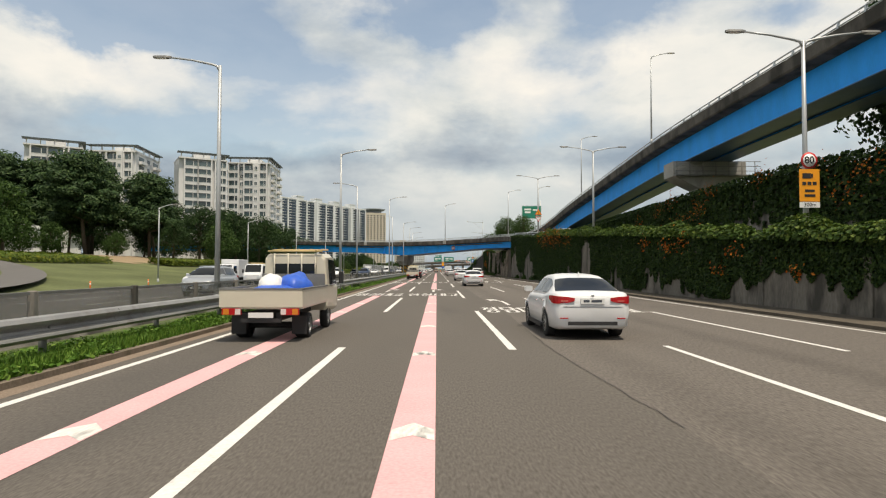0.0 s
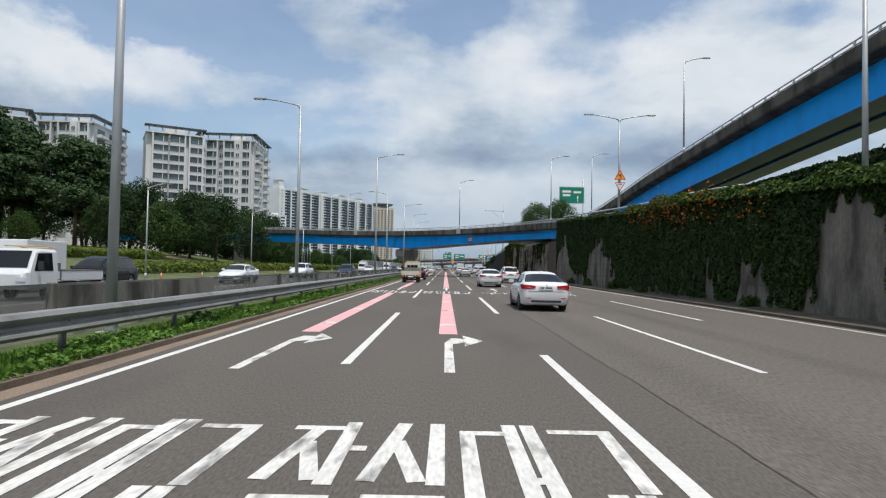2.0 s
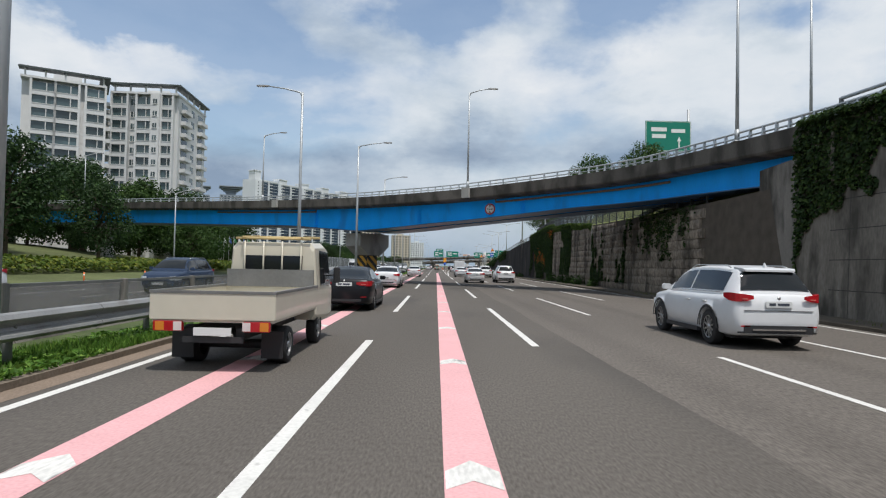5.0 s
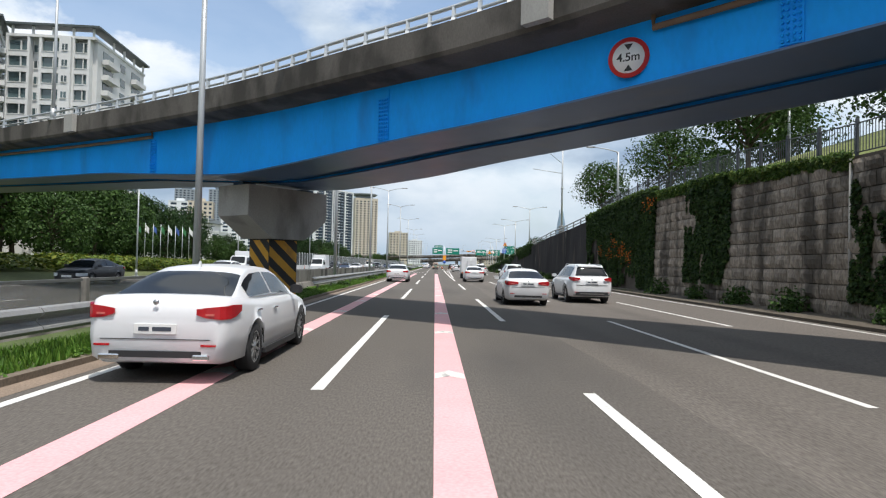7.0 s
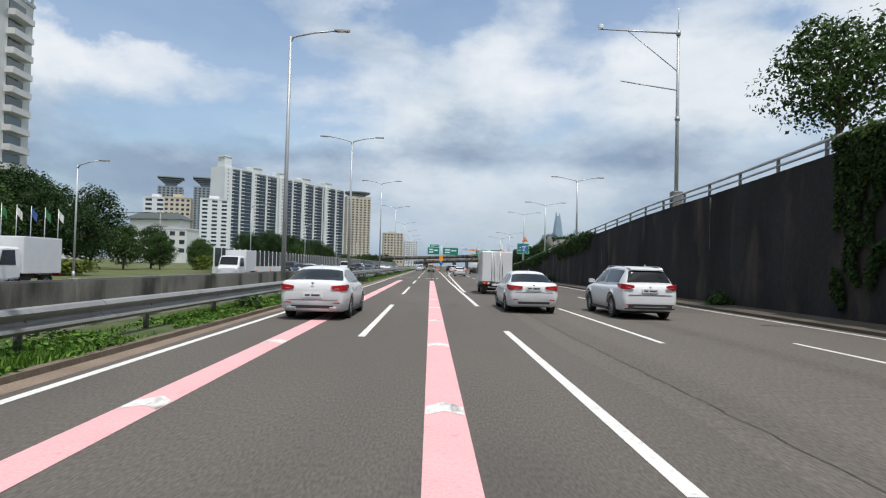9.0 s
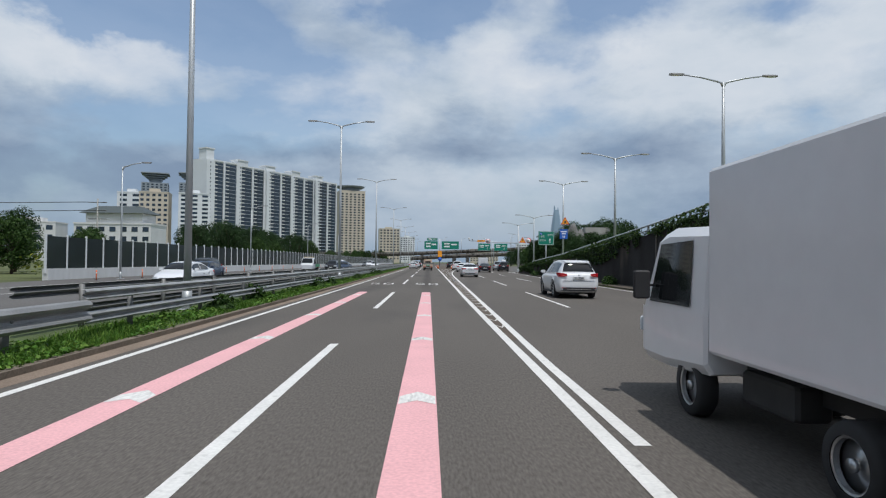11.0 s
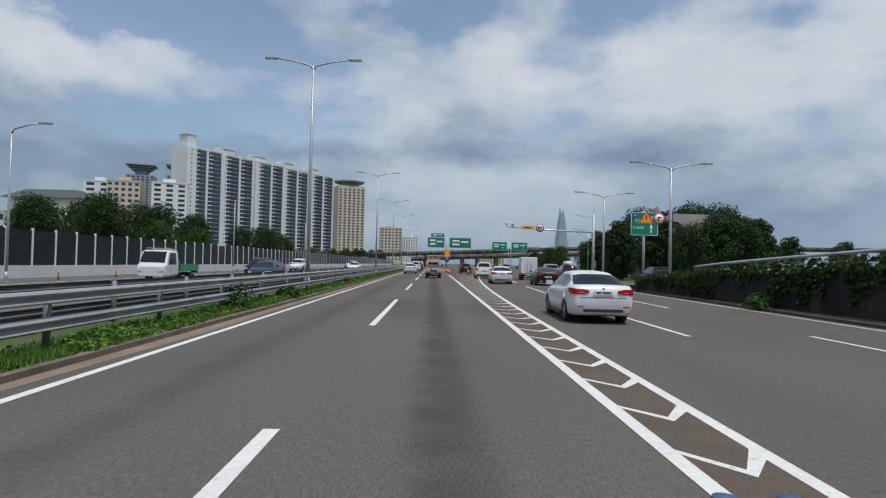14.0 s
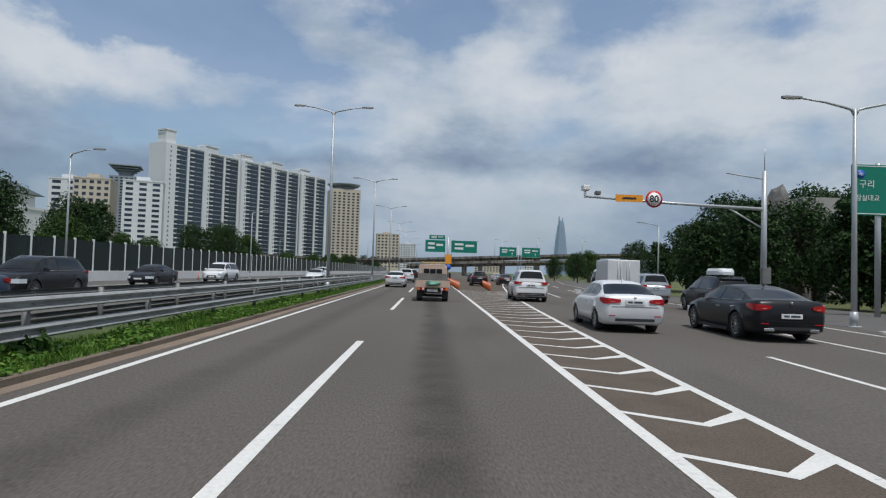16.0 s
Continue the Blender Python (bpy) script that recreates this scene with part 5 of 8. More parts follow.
direction_sign(24.2, 140.8, 13.2, 16.2, -4.3, 0.2, "green direction board on a tall grey post", 1, top=17.4)
gs = direction_sign(21.0, 289.0, 4.8, 7.2, -1.4, 1.4, "large green direction board with white lettering", 2, top=7.3, words=((0.28, 0.5, 0.01, 0.01), (0.72, 0.5, 0.01, 0.01)))
for body, x, z, sz in (("구리", -0.65, 6.25, 0.42), ("잠실대교", -0.62, 5.6, 0.32), ("남양주", 0.75, 6.6, 0.38)):
    sign_text(gs, body, sz, x, -0.055, z, WHITE_PAINT)
part("route_badge", Geo().disc((-0.95, -0.05, 6.75), (0, 1, 0), 0.2, 0.012, 20), BLUE_SIGN, gs)
sign_text(gs, "46", 0.24, -0.95, -0.06, 6.75, WHITE_PAINT)
mast = thing("sign_gantry", "twin green direction boards on a grey centre mast", "road sign", (4.4, 420, 0))
part("mast", Geo().tube([(0, 0.2, 0), (0, 0.2, 10.5)], 0.22, 10), POLE_GREY, mast)
for x0, x1, z0, z1 in ((-6.0, -0.8, 6.6, 9.7), (-5.0, -0.9, 9.9, 11.0), (0.8, 7.5, 6.6, 9.7)):
    b = part("board", Geo().box(x0, -0.05, z0, x1, 0.05, z1, bevel=0.03), GREEN_SIGN, mast, "green direction board")
    for k, (u, v) in enumerate(((0.3, 0.7), (0.3, 0.35), (0.72, 0.6))):
        w, h = x1 - x0, z1 - z0
        part("lettering", Geo().box(x0 + w * (u - 0.17), -0.07, z0 + h * (v - 0.09), x0 + w * (u + 0.17), -0.055, z0 + h * (v + 0.09)), WHITE_PAINT, mast)
part("warning_board", Geo().box(-0.7, -0.1, 3.6, 0.9, 0.0, 6.0, bevel=0.03), ORANGE, mast, "orange warning board")
part("keep_right_board", Geo().disc((0.1, -0.05, 2.7), (0, 1, 0), 0.75, 0.06, 20), BLUE_SIGN, mast, "round blue arrow board")
direction_sign(30.0, 470, 7.2, 10.6, -6.5, -0.6, "far green direction board", 4)
direction_sign(31.0, 470, 7.2, 10.6, 0.2, 6.5, "far green direction board", 5)

# speed camera arm
c = thing("speed_camera_pole", "grey mast with a long arm carrying speed cameras", "camera pole", (16.3, 290.5, 0))
part("mast", Geo().tube([(0, 0, 0), (0, 0, 7.0)], [0.16, 0.12], 10), POLE_GREY, c)
part("aerial", Geo().tube([(0, 0, 7.0), (0, 0, 8.2)], 0.02, 6), POLE_GREY, c)
part("arm", Geo().tube([(0, 0, 5.1), (-4.5, 0, 5.25), (-8.9, 0, 5.45)], [0.09, 0.07, 0.05], 8), GALV, c)
part("brace", Geo().tube([(0, 0, 4.1), (-1.8, 0, 5.12)], 0.04, 6), POLE_GREY, c)
part("lamp_arm", Geo().tube([(0, 0, 6.6), (-1.9, 0, 6.85)], 0.035, 6), POLE_GREY, c)
part("camera", Geo().box(-9.1, -0.25, 5.75, -8.75, 0.25, 6.0, bevel=0.03).box(-9.0, -0.05, 5.4, -8.9, 0.05, 5.78), WHITE_PAINT, c, "white camera housing")
part("camera", Geo().box(-8.45, -0.18, 5.55, -8.2, 0.18, 5.75, bevel=0.03), GALV_DULL, c, "grey camera housing")
part("plate", Geo().box(-7.45, -0.1, 5.25, -6.1, -0.06, 5.6, bevel=0.01), ORANGE, c, "orange enforcement plate")
bars(c, -7.3, -6.25, -0.105, 5.33, 5.52, 1, BLACK, 3)
ring_sign(c, -5.55, -0.1, 5.42, 0.42)
sign_text(c, "80", 0.46, -5.55, -0.125, 5.42, bold=0.01)
part("cabinet", Geo().box(-0.22, -0.3, 1.4, 0.22, -0.12, 2.2, bevel=0.02), GALV_DULL, c, "grey control cabinet")

# camera mast on the sooty wall
c = thing("camera_mast", "tall grey mast with camera arms on the wall top", "camera pole", (14.15, 184.5, along(TOP_B, 184.5) - 0.1))
part("mast", Geo().tube([(0, 0, 0), (0, 0, 6.0), (0, 0, 10.8)], [0.12, 0.1, 0.07], 10), POLE_GREY, c)
part("aerial", Geo().tube([(0, 0, 10.8), (0, 0, 12.4)], 0.015, 6), POLE_GREY, c)
part("arm", Geo().tube([(0, 0, 10.6), (-4.6, 0, 10.7)], [0.06, 0.04], 7), POLE_GREY, c)
part("brace", Geo().tube([(0, 0, 8.3), (-3.0, 0, 10.65)], 0.03, 6), POLE_GREY, c)
part("arm", Geo().tube([(0, 0, 7.2), (-3.4, 0, 7.65)], [0.045, 0.035], 7), POLE_GREY, c)
part("camera", Geo().box(-4.75, -0.15, 10.7, -4.5, 0.15, 10.95, bevel=0.03), WHITE_PAINT, c)
part("collar", Geo().disc((0, 0, 5.5), (0, 0, 1), 0.15, 0.2, 10), POLE_GREY, c)
part("collar", Geo().disc((0, 0, 10.6), (0, 0, 1), 0.13, 0.25, 10), POLE_GREY, c)
part("cabinet", Geo().box(-0.3, -0.25, 0, 0.3, 0.25, 1.2, bevel=0.03), GALV_DULL, c)

# rails on the wall tops
for name, table, ya, yb, x in (("wall_rail", TOP_A, 60, 103, 13.35), ("wall_rail", TOP_B, 167, 262, 13.6)):
    w = thing(name, "galvanised pipe rail along the top of the retaining wall", "railing", kind="structure")
    pts = [(x, y, along(table, y)) for y in np.arange(ya, yb, 3.0)]
    for h, r in ((0.62, 0.065), (0.32, 0.05)):
        part("rail", Geo().tube([(a, b, c0 + h) for a, b, c0 in pts], r, 7), GALV, w)
    for a, b, c0 in pts:
        part("post", Geo().box(a - 0.05, b - 0.07, c0 - 0.05, a + 0.05, b + 0.07, c0 + 0.66, bevel=0.015), GALV_DULL, w)
FENCE_STEEL = material("fence_dark_steel", (0.05, 0.055, 0.06), 0.5, metal=0.3, vary=0.1)
fence = thing("wall_fence", "dark steel bar fence along the top of the stone wall", "fence", kind="structure")
y = 113.0
while y < 167:
    z, z2 = along(TOP_B, y), along(TOP_B, y + 2.0)
    part("post", Geo().box(13.66, y - 0.05, z - 0.05, 13.76, y + 0.05, z + 1.32, bevel=0.012), FENCE_STEEL, fence)
    g = Geo().tube([(13.71, y, z + 0.18), (13.71, y + 2, z2 + 0.18)], 0.025, 5).tube([(13.71, y, z + 1.15), (13.71, y + 2, z2 + 1.15)], 0.025, 5)
    for k in range(1, 14):
        q = k / 14
        zz = z + (z2 - z) * q
        g.box(13.70, y + 2 * q - 0.01, zz + 0.18, 13.72, y + 2 * q + 0.01, zz + 1.15)
    part("panel", g, FENCE_STEEL, fence)
    y += 2.0

# ---- plants ----
def broadleaf(name, seed, h, r, mat, label, count=9000, leaf=0.24, trunk_share=0.18, crown_squash=0.85):
    """A tapered trunk with limbs and a crown of many leaves in uneven clumps."""
    g = np.random.default_rng(seed)
    ob = thing(name, label, "tree", group="trees")
    lean = g.normal(0, 0.04, 2) * h
    top = Vector((lean[0], lean[1], h * 0.72))
    trunk = Geo().tube([(0, 0, -0.3), (lean[0] * 0.3, lean[1] * 0.3, h * 0.25), (lean[0] * 0.7, lean[1] * 0.7, h * 0.5), top], [h * 0.026, h * 0.02, h * 0.014, h * 0.006], 7)
    clumps = []
    n = 22
    for k in range(n):
        a = 2 * math.pi * (k * 0.618 + g.uniform(0, 0.15))
        f = (k + 0.5) / n
        zz = h * (trunk_share + 0.06 + (0.92 - trunk_share) * f)
        rr = r * math.sin(math.pi * (0.18 + 0.74 * f)) * g.uniform(0.55, 0.95)
        c = Vector((lean[0] * f + math.cos(a) * rr, lean[1] * f + math.sin(a) * rr, zz * 1.0))
        clumps.append((c, r * g.uniform(0.40, 0.62) * (1.15 - 0.35 * f)))
        b0 = Vector((lean[0] * 0.5 * f, lean[1] * 0.5 * f, h * (0.22 + 0.42 * f)))
        trunk.tube([b0, b0.lerp(c, 0.55) + Vector((0, 0, 0.04 * h)), c], [h * 0.011, h * 0.007, h * 0.003], 5)
    part("trunk", trunk, BARK, ob)
    pts = []
    for c, cr in clumps:
        m = int(count / n)
        d = g.normal(0, 1, (m, 3))
        d /= np.linalg.norm(d, axis=1)[:, None]
        rad = cr * g.uniform(0.35, 1.08, m) ** 0.6
        for u, q in zip(d, rad):
            p = (c.x + u[0] * q, c.y + u[1] * q, c.z + u[2] * q * crown_squash)
            if noise.noise((p[0] * 1.6, p[1] * 1.6, p[2] * 1.6)) > -0.3:
                pts.append((p, tuple(u)))
    cr_ob = new("crown", leaves(pts, leaf, mat, g, 0.35, "crown"))
    cr_ob.parent = ob
    tagged(cr_ob, kind="stuff")
    return ob


def pine(name, seed, h, r, label, count=17000, leaf=0.24):
    """A red pine: bare leaning trunk and flat pads of needles."""
    g = np.random.default_rng(seed)
    ob = thing(name, label, "tree", group="trees")
    lx, ly = g.normal(0, 0.05, 2) * h
    trunk = Geo().tube([(0, 0, -0.3), (lx * 0.4, ly * 0.4, h * 0.35), (lx * 0.7, ly * 0.9, h * 0.65), (lx, ly, h * 0.95)], [h * 0.02, h * 0.016, h * 0.011, h * 0.004], 7)
    pts = []
    n = 32
    for k in range(n):
        f = (k + 0.5) / n
        zz = h * (0.36 + 0.61 * f)
        a = 2 * math.pi * (k * 0.618)
        rr = r * (1.05 - 0.75 * f ** 1.6) * g.uniform(0.35, 0.95)
        c = Vector((lx * f + math.cos(a) * rr, ly * f + math.sin(a) * rr, zz + g.uniform(-0.02, 0.02) * h))
        b0 = Vector((lx * f * 0.8, ly * f * 0.8, zz - 0.05 * h))
        trunk.tube([b0, b0.lerp(c, 0.6) + Vector((0, 0, 0.02 * h)), c], [h * 0.009, h * 0.006, h * 0.002], 5)
        m = int(count / n)
        pr = r * g.uniform(0.34, 0.54)
        d = g.normal(0, 1, (m, 3))
        d /= np.linalg.norm(d, axis=1)[:, None]
        q = pr * g.uniform(0.2, 1.05, m) ** 0.55
        for u, s in zip(d, q):
            pts.append(((c.x + u[0] * s, c.y + u[1] * s, c.z + u[2] * s * 0.46), (u[0], u[1], abs(u[2]) + 0.3)))
    part("trunk", trunk, BARK, ob)
    cr_ob = new("crown", leaves(pts, leaf, "pine_foliage", g, 0.5, "crown", 2.2))
    cr_ob.parent = ob
    tagged(cr_ob, kind="stuff")
    return ob


def plant(template, x, y, z, s=1.0, turn=0.0):
    ob = copy_thing(template, pose(x, y, z, 0, 0, turn))
    ob.scale = (s, s, s)
    return ob


# the park slope left of the oncoming carriageway
def slope_z(x, y):
    far = max(0.0, -24.5 - x)
    rise = min(far, 45.0) * 0.10
    fade = min(1.0, max(0.0, (215 - y) / 40.0))
    return -0.05 + rise * fade


sl = Geo()
sl.strip([[(x, y, slope_z(x, y)) for x in (-24.3, -26.0, -30.0, -36.0, -45.0, -60.0, -80.0, -120.0)] for y in np.linspace(-70, 225, 40)], closed=False)
setting("park_slope", sl, GROUND, "grassy park slope beside the oncoming carriageway", "bank")
MUD = material("bare_earth", (0.26, 0.19, 0.11), 0.95, vary=0.25, scale=0.8, grain=0.2, grain_scale=12)
setting("slip_road", Geo().strip([[(x - 3.2, y, slope_z(x, y) + 0.05), (x + 3.2, y, slope_z(x, y) + 0.05)] for x, y in spline([(-26, 20), (-29, 38), (-36, 52), (-46, 62), (-60, 70)], 6)], closed=False), ASPHALT_FAR, "curved slip road leading off behind the barrier", "road")

setting("earth_bank", Geo().strip([[(x, y, slope_z(x, y) + 0.05 + 0.12 * noise.noise((x * 0.2, y * 0.2, 1.0))) for x in (-66, -60, -54, -48 - 2.5 * noise.noise((y * 0.15, 0, 2)))] for y in np.linspace(96, 150, 30)], closed=False), MUD, "bare brown earth under the pines", "bank")
T_BROAD = [broadleaf("tree", 11, 10, 3.6, "broadleaf_foliage", "leafy broadleaf tree with a full green crown"), broadleaf("tree", 12, 12, 4.2, "dark_foliage", "tall dark green broadleaf tree"), broadleaf("tree", 13, 8, 3.4, "broadleaf_foliage", "low spreading green broadleaf tree", 8000, 0.22, 0.12), broadleaf("tree", 17, 9, 2.6, "dark_foliage", "slim dark green tree", 8000, 0.23, 0.08)]
T_PINE = [pine("pine_tree", 21, 14, 4.6, "tall red pine with flat dark green needle pads"), pine("pine_tree", 22, 15, 5.0, "tall leaning pine with dark layered crown")]
T_HERE = [broadleaf("tree", 31, 6.5, 2.7, "broadleaf_foliage", "young broadleaf tree overhanging the wall", 7500, 0.14, 0.34), broadleaf("tree", 32, 7.5, 3.2, "broadleaf_foliage", "broadleaf tree on the bank above the wall", 9500, 0.15, 0.30)]
for t, (x, y) in zip(T_BROAD + T_PINE + T_HERE, ((-70, 92), (-47, 196), (-60, 186), (-44, 340), (-79, 132), (-68, 146), (15.4, 172.0), (17.0, 160))):
    t.matrix_basis = pose(x, y, slope_z(x, y) if x < 0 else along(TOP_B, y) + 0.1)
T_HERE[0].scale = (0.84, 0.84, 0.84)
T_HERE[1].scale = (0.78, 0.78, 0.78)
rt = random.Random(8)
for x, y, k, s in ((-88, 138, 0, 1.12), (-73, 128, 1, 1.05), (-64, 137, 0, 1.0), (-83, 148, 1, 1.15), (-80, 141, 0, 1.1), (-96, 136, 1, 1.1), (-72, 157, 1, 1.0), (-92, 150, 1, 1.1)):
    plant(T_PINE[k], x, y, slope_z(x, y) - 0.2, s * 1.35, rt.uniform(0, 360))
for x, y, k, s in ((-84, 98, 1, 1.0), (-76, 108, 0, 1.0), (-66, 84, 2, 1.0), (-58, 78, 0, 0.75), (-90, 112, 1, 1.1), (-52, 188, 0, 1.15), (-56, 178, 1, 0.95), (-66, 192, 1, 1.2), (-51, 216, 0, 1.0), (-52, 208, 1, 1.1), (-62, 205, 0, 1.3), (-70, 200, 1, 1.3), (-42, 190, 2, 1.0), (-58, 168, 2, 1.0), (-49, 172, 2, 0.9), (-78, 182, 1, 1.15), (-86, 190, 1, 1.1), (-38, 176, 2, 0.75), (-96, 170, 1, 1.0), (-104, 120, 1, 1.1), (-110, 150, 1, 1.1), (-40, 138, 1, 0.95), (-47, 144, 1, 1.0), (-54, 140, 1, 1.05), (-46, 130, 0, 0.9), (-56, 131, 1, 0.7), (-36, 146.5, 1, 0.72), (-52, 150, 3, 1.2), (-75, 120, 2, 0.6), (-84, 124, 2, 0.7), (-66, 126, 2, 0.6), (-92, 126, 2, 0.8), (-100, 132, 1, 0.8), (-78, 164, 1, 1.0), (-90, 168, 1, 1.05), (-57, 230, 1, 0.95), (-53, 234, 1, 0.85), (-50, 228, 1, 0.72), (-47, 233, 1, 0.58), (-44, 237, 0, 0.55), (-41, 242, 0, 0.48), (-61, 240, 1, 1.0), (-52, 243, 1, 0.85), (-46, 250, 1, 0.5), (-40, 254, 0, 0.45), (-36.5, 247, 2, 0.5), (-60, 222, 1, 1.0), (-66, 226, 0, 1.2)):
    plant(T_BROAD[k], x, y, slope_z(x, y) - 0.2, s * (1.15 if y > 165 else 0.98 if y > 125 else 1.2), rt.uniform(0, 360))
# behind the noise barrier
for x, y, k, s in ((-42.5, 294, 1, 0.62), (-39, 301, 1, 0.68), (-42.5, 307, 1, 0.76), (-38, 313, 1, 0.70), (-43, 319, 1, 0.74), (-38, 325, 1, 0.66), (-35.5, 306, 2, 0.72), (-46, 300, 1, 0.66), (-48, 312, 1, 0.72), (-35, 318, 2, 0.7), (-70, 400, 0, 0.8), (-66, 404, 2, 0.9), (-54, 400, 1, 0.84), (-50, 404, 1, 0.88), (-46, 398, 1, 0.82), (-43.5, 406, 0, 0.85), (-40, 430, 2, 0.7), (-36, 445, 2, 0.7), (-34, 460, 0, 0.55), (-36, 480, 1, 0.5), (-38, 500, 0, 0.7), (-34, 520, 1, 0.6), (-40, 550, 0, 0.8), (-35, 580, 1, 0.7), (-32, 610, 0, 0.8), (-36, 650, 1, 0.8)):
    plant(T_BROAD[k], x, y, -0.1, s, rt.uniform(0, 360))
# right-hand bank past the flyover
for x, y, k, s in ((23, 165, 0, 0.8), (17.6, 149.5, 1, 0.93), (21.5, 153, 0, 0.95), (20.5, 141, 1, 0.85)):
    plant(T_HERE[k], x, y, along(TOP_B, y) + 0.2 + hump(y) * 1.2, s, rt.uniform(0, 360))
for x, y, k, s in ((27, 332, 3, 0.62), (29.2, 327, 1, 0.54), (31.5, 333, 3, 0.86), (34, 328, 1, 0.80), (36.5, 334, 1, 0.95), (38.5, 329, 3, 1.2), (41, 325, 1, 0.92), (44, 331, 1, 1.0), (47, 326, 1, 0.95), (50, 333, 1, 0.9), (23.8, 305, 3, 0.80), (25.2, 296.5, 3, 0.78), (27.5, 293.0, 1, 0.52), (30.4, 293.5, 3, 0.80), (33.5, 294, 1, 0.58), (36.5, 296, 3, 0.8), (23.0, 311, 3, 0.70), (38.5, 303, 1, 0.62), (26.5, 315, 3, 0.8), (34.5, 299, 1, 0.55), (29.5, 309, 1, 0.66), (32, 311, 1, 0.62), (33, 339, 1, 0.7), (31, 320, 3, 0.55), (36, 320, 3, 0.75), (43, 318, 1, 0.82), (37, 312, 1, 0.6), (34, 362, 1, 0.6), (30, 385, 1, 0.5), (36, 400, 0, 0.7), (40, 430, 0, 0.7), (32, 418, 1, 0.5)):
    plant(T_BROAD[k], x, y, -0.1, s, rt.uniform(0, 360))
# trees above the upper wall near the start, and at the far end of the ramp
for x, y, k, s in ((29, 34, 1, 1.05), (31, 26, 0, 1.1), (34, 40, 1, 1.1), (27, 18, 1, 0.9), (33, 14, 0, 1.0), (38, 30, 1, 1.2), (30, 6, 1, 1.0), (42, 44, 1, 1.0), (26.5, 24, 2, 0.8)):
    plant(T_BROAD[k], x, y, 6.9 if y < 100 else 6.0, s, rt.uniform(0, 360))
for x, y, s in ((60, 330, 0.8), (75, 340, 0.7), (64, 300, 0.7), (90, 360, 0.9), (58, 270, 0.6)):
    plant(T_BROAD[3], x, y, -0.1, s)

# clipped hedge along the park edge, and scrub behind the noise barrier
gh = np.random.default_rng(41)
for ya, yb, x0, x1, h in ((88, 160, -31.5, -28.5, 1.1), (160, 200, -30.5, -27.5, 1.2), (60, 88, -52.0, -46.0, 1.0), (100, 126, -47.0, -43.0, 1.2), (228, 330, -31.0, -27.6, 2.3), (330, 440, -31.0, -27.6, 2.0)):
    n = 9000
    x, y = gh.uniform(x0, x1, n), gh.uniform(ya, yb, n)
    bump = np.array([noise.noise((0.0, b * 0.15, 1.0)) for b in y])
    pts = [((a, b, slope_z(a, b) + (h + 0.25 * q) * t), (0.6 * (a - (x0 + x1) / 2), 0, 0.8)) for a, b, q, t in zip(x, y, bump, gh.uniform(0.15, 1.0, n))]
    ob = new("hedge", leaves(pts, 0.24, "hedge_foliage", gh, 0.6, "hedge"))
    tagged(ob, "long clipped yellow-green hedge along the park edge", "hedge", kind="stuff")


# ---- creepers on the walls ----
def ivy(name, table, ya, yb, xf, z0f, count, size, cover, mat, seed, label, lift=0.0, drape=0.75):
    g = np.random.default_rng(seed)
    pts = []
    ys, us = g.uniform(ya, yb, count), g.uniform(0, 1, count)
    for y, u in zip(ys, us):
        t = along(table, y)
        zb = z0f(y)
        z = zb + (t + lift - zb) * u
        f = (z - zb) / max(0.1, t - zb)
        c = noise.noise((y * 0.16, z * 0.10, seed)) + 0.55 * noise.noise((y * 0.6, z * 0.35, seed + 3.0)) + 0.42 * noise.noise((y * 1.9, z * 1.1, seed + 9.0)) + cover + drape * (f - 0.55)
        if c > 0:
            out = 0.05 + 0.30 * min(1.0, c) * (0.5 + 0.5 * noise.noise((y * 1.3, z * 1.3, 2.0))) + 0.16 * max(0.0, f - 0.75)
            pts.append(((xf(y) - 0.03 * (t - z) - g.uniform(0.1, 1.0) * out, y, z), (-1.0, g.normal(0, 0.3), 0.35)))
    ob = new(name, leaves(pts, size, mat, g, 0.35, name, 1.2))
    return tagged(ob, label, "ivy", kind="stuff")


zero = lambda y: 0.25
ivy("ivy", TOP_A, 8, 30, lambda y: 13.08, zero, 42000, 0.115, 0.34, "ivy_foliage", 51, "dark ivy hanging down the lower part of the retaining wall", 0.1, 1.5)
ivy("ivy", TOP_A, 30, 50.4, lambda y: 13.08, zero, 44000, 0.12, 0.46, "ivy_foliage", 65, "dense dark ivy hanging down the retaining wall", 0.1, 1.4)
ivy("ivy", TOP_A, 50.4, 53.8, lambda y: 13.08, lambda y: along(TOP_A, y) - 1.1, 2400, 0.12, 0.5, "ivy_foliage", 66, "short fringe of ivy above bare concrete", 0.1)
ivy("ivy", TOP_A, 53.8, 80, lambda y: 13.08, zero, 60000, 0.125, 0.62, "ivy_foliage", 52, "thick dark ivy covering the retaining wall", 0.1, 1.0)
ivy("ivy", TOP_A, 80, 104, lambda y: 13.08, zero, 48000, 0.13, 0.02, "ivy_foliage", 67, "ivy hanging in curtains over pale concrete", 0.1, 1.3)
ivy("ivy", TOP_U, 8, 101, lambda y: 19.95, lambda y: along(TOP_A, y) - 0.4, 70000, 0.19, 0.50, "ivy_foliage", 53, "thick dark creepers covering the upper wall", 0.5, 1.2)
ivy("ivy", TOP_B, 142.6, 147.6, lambda y: 13.28, lambda y: 0.9, 11000, 0.13, 0.42, "ivy_foliage", 54, "ivy curtain hanging down the stone wall", 0.2, 0.4)
ivy("ivy", TOP_B, 125, 134.5, lambda y: 13.28, lambda y: 0.6, 14000, 0.13, 0.0, "ivy_foliage", 55, "straggling dark ivy patches on the stone wall", -0.8, -0.3)
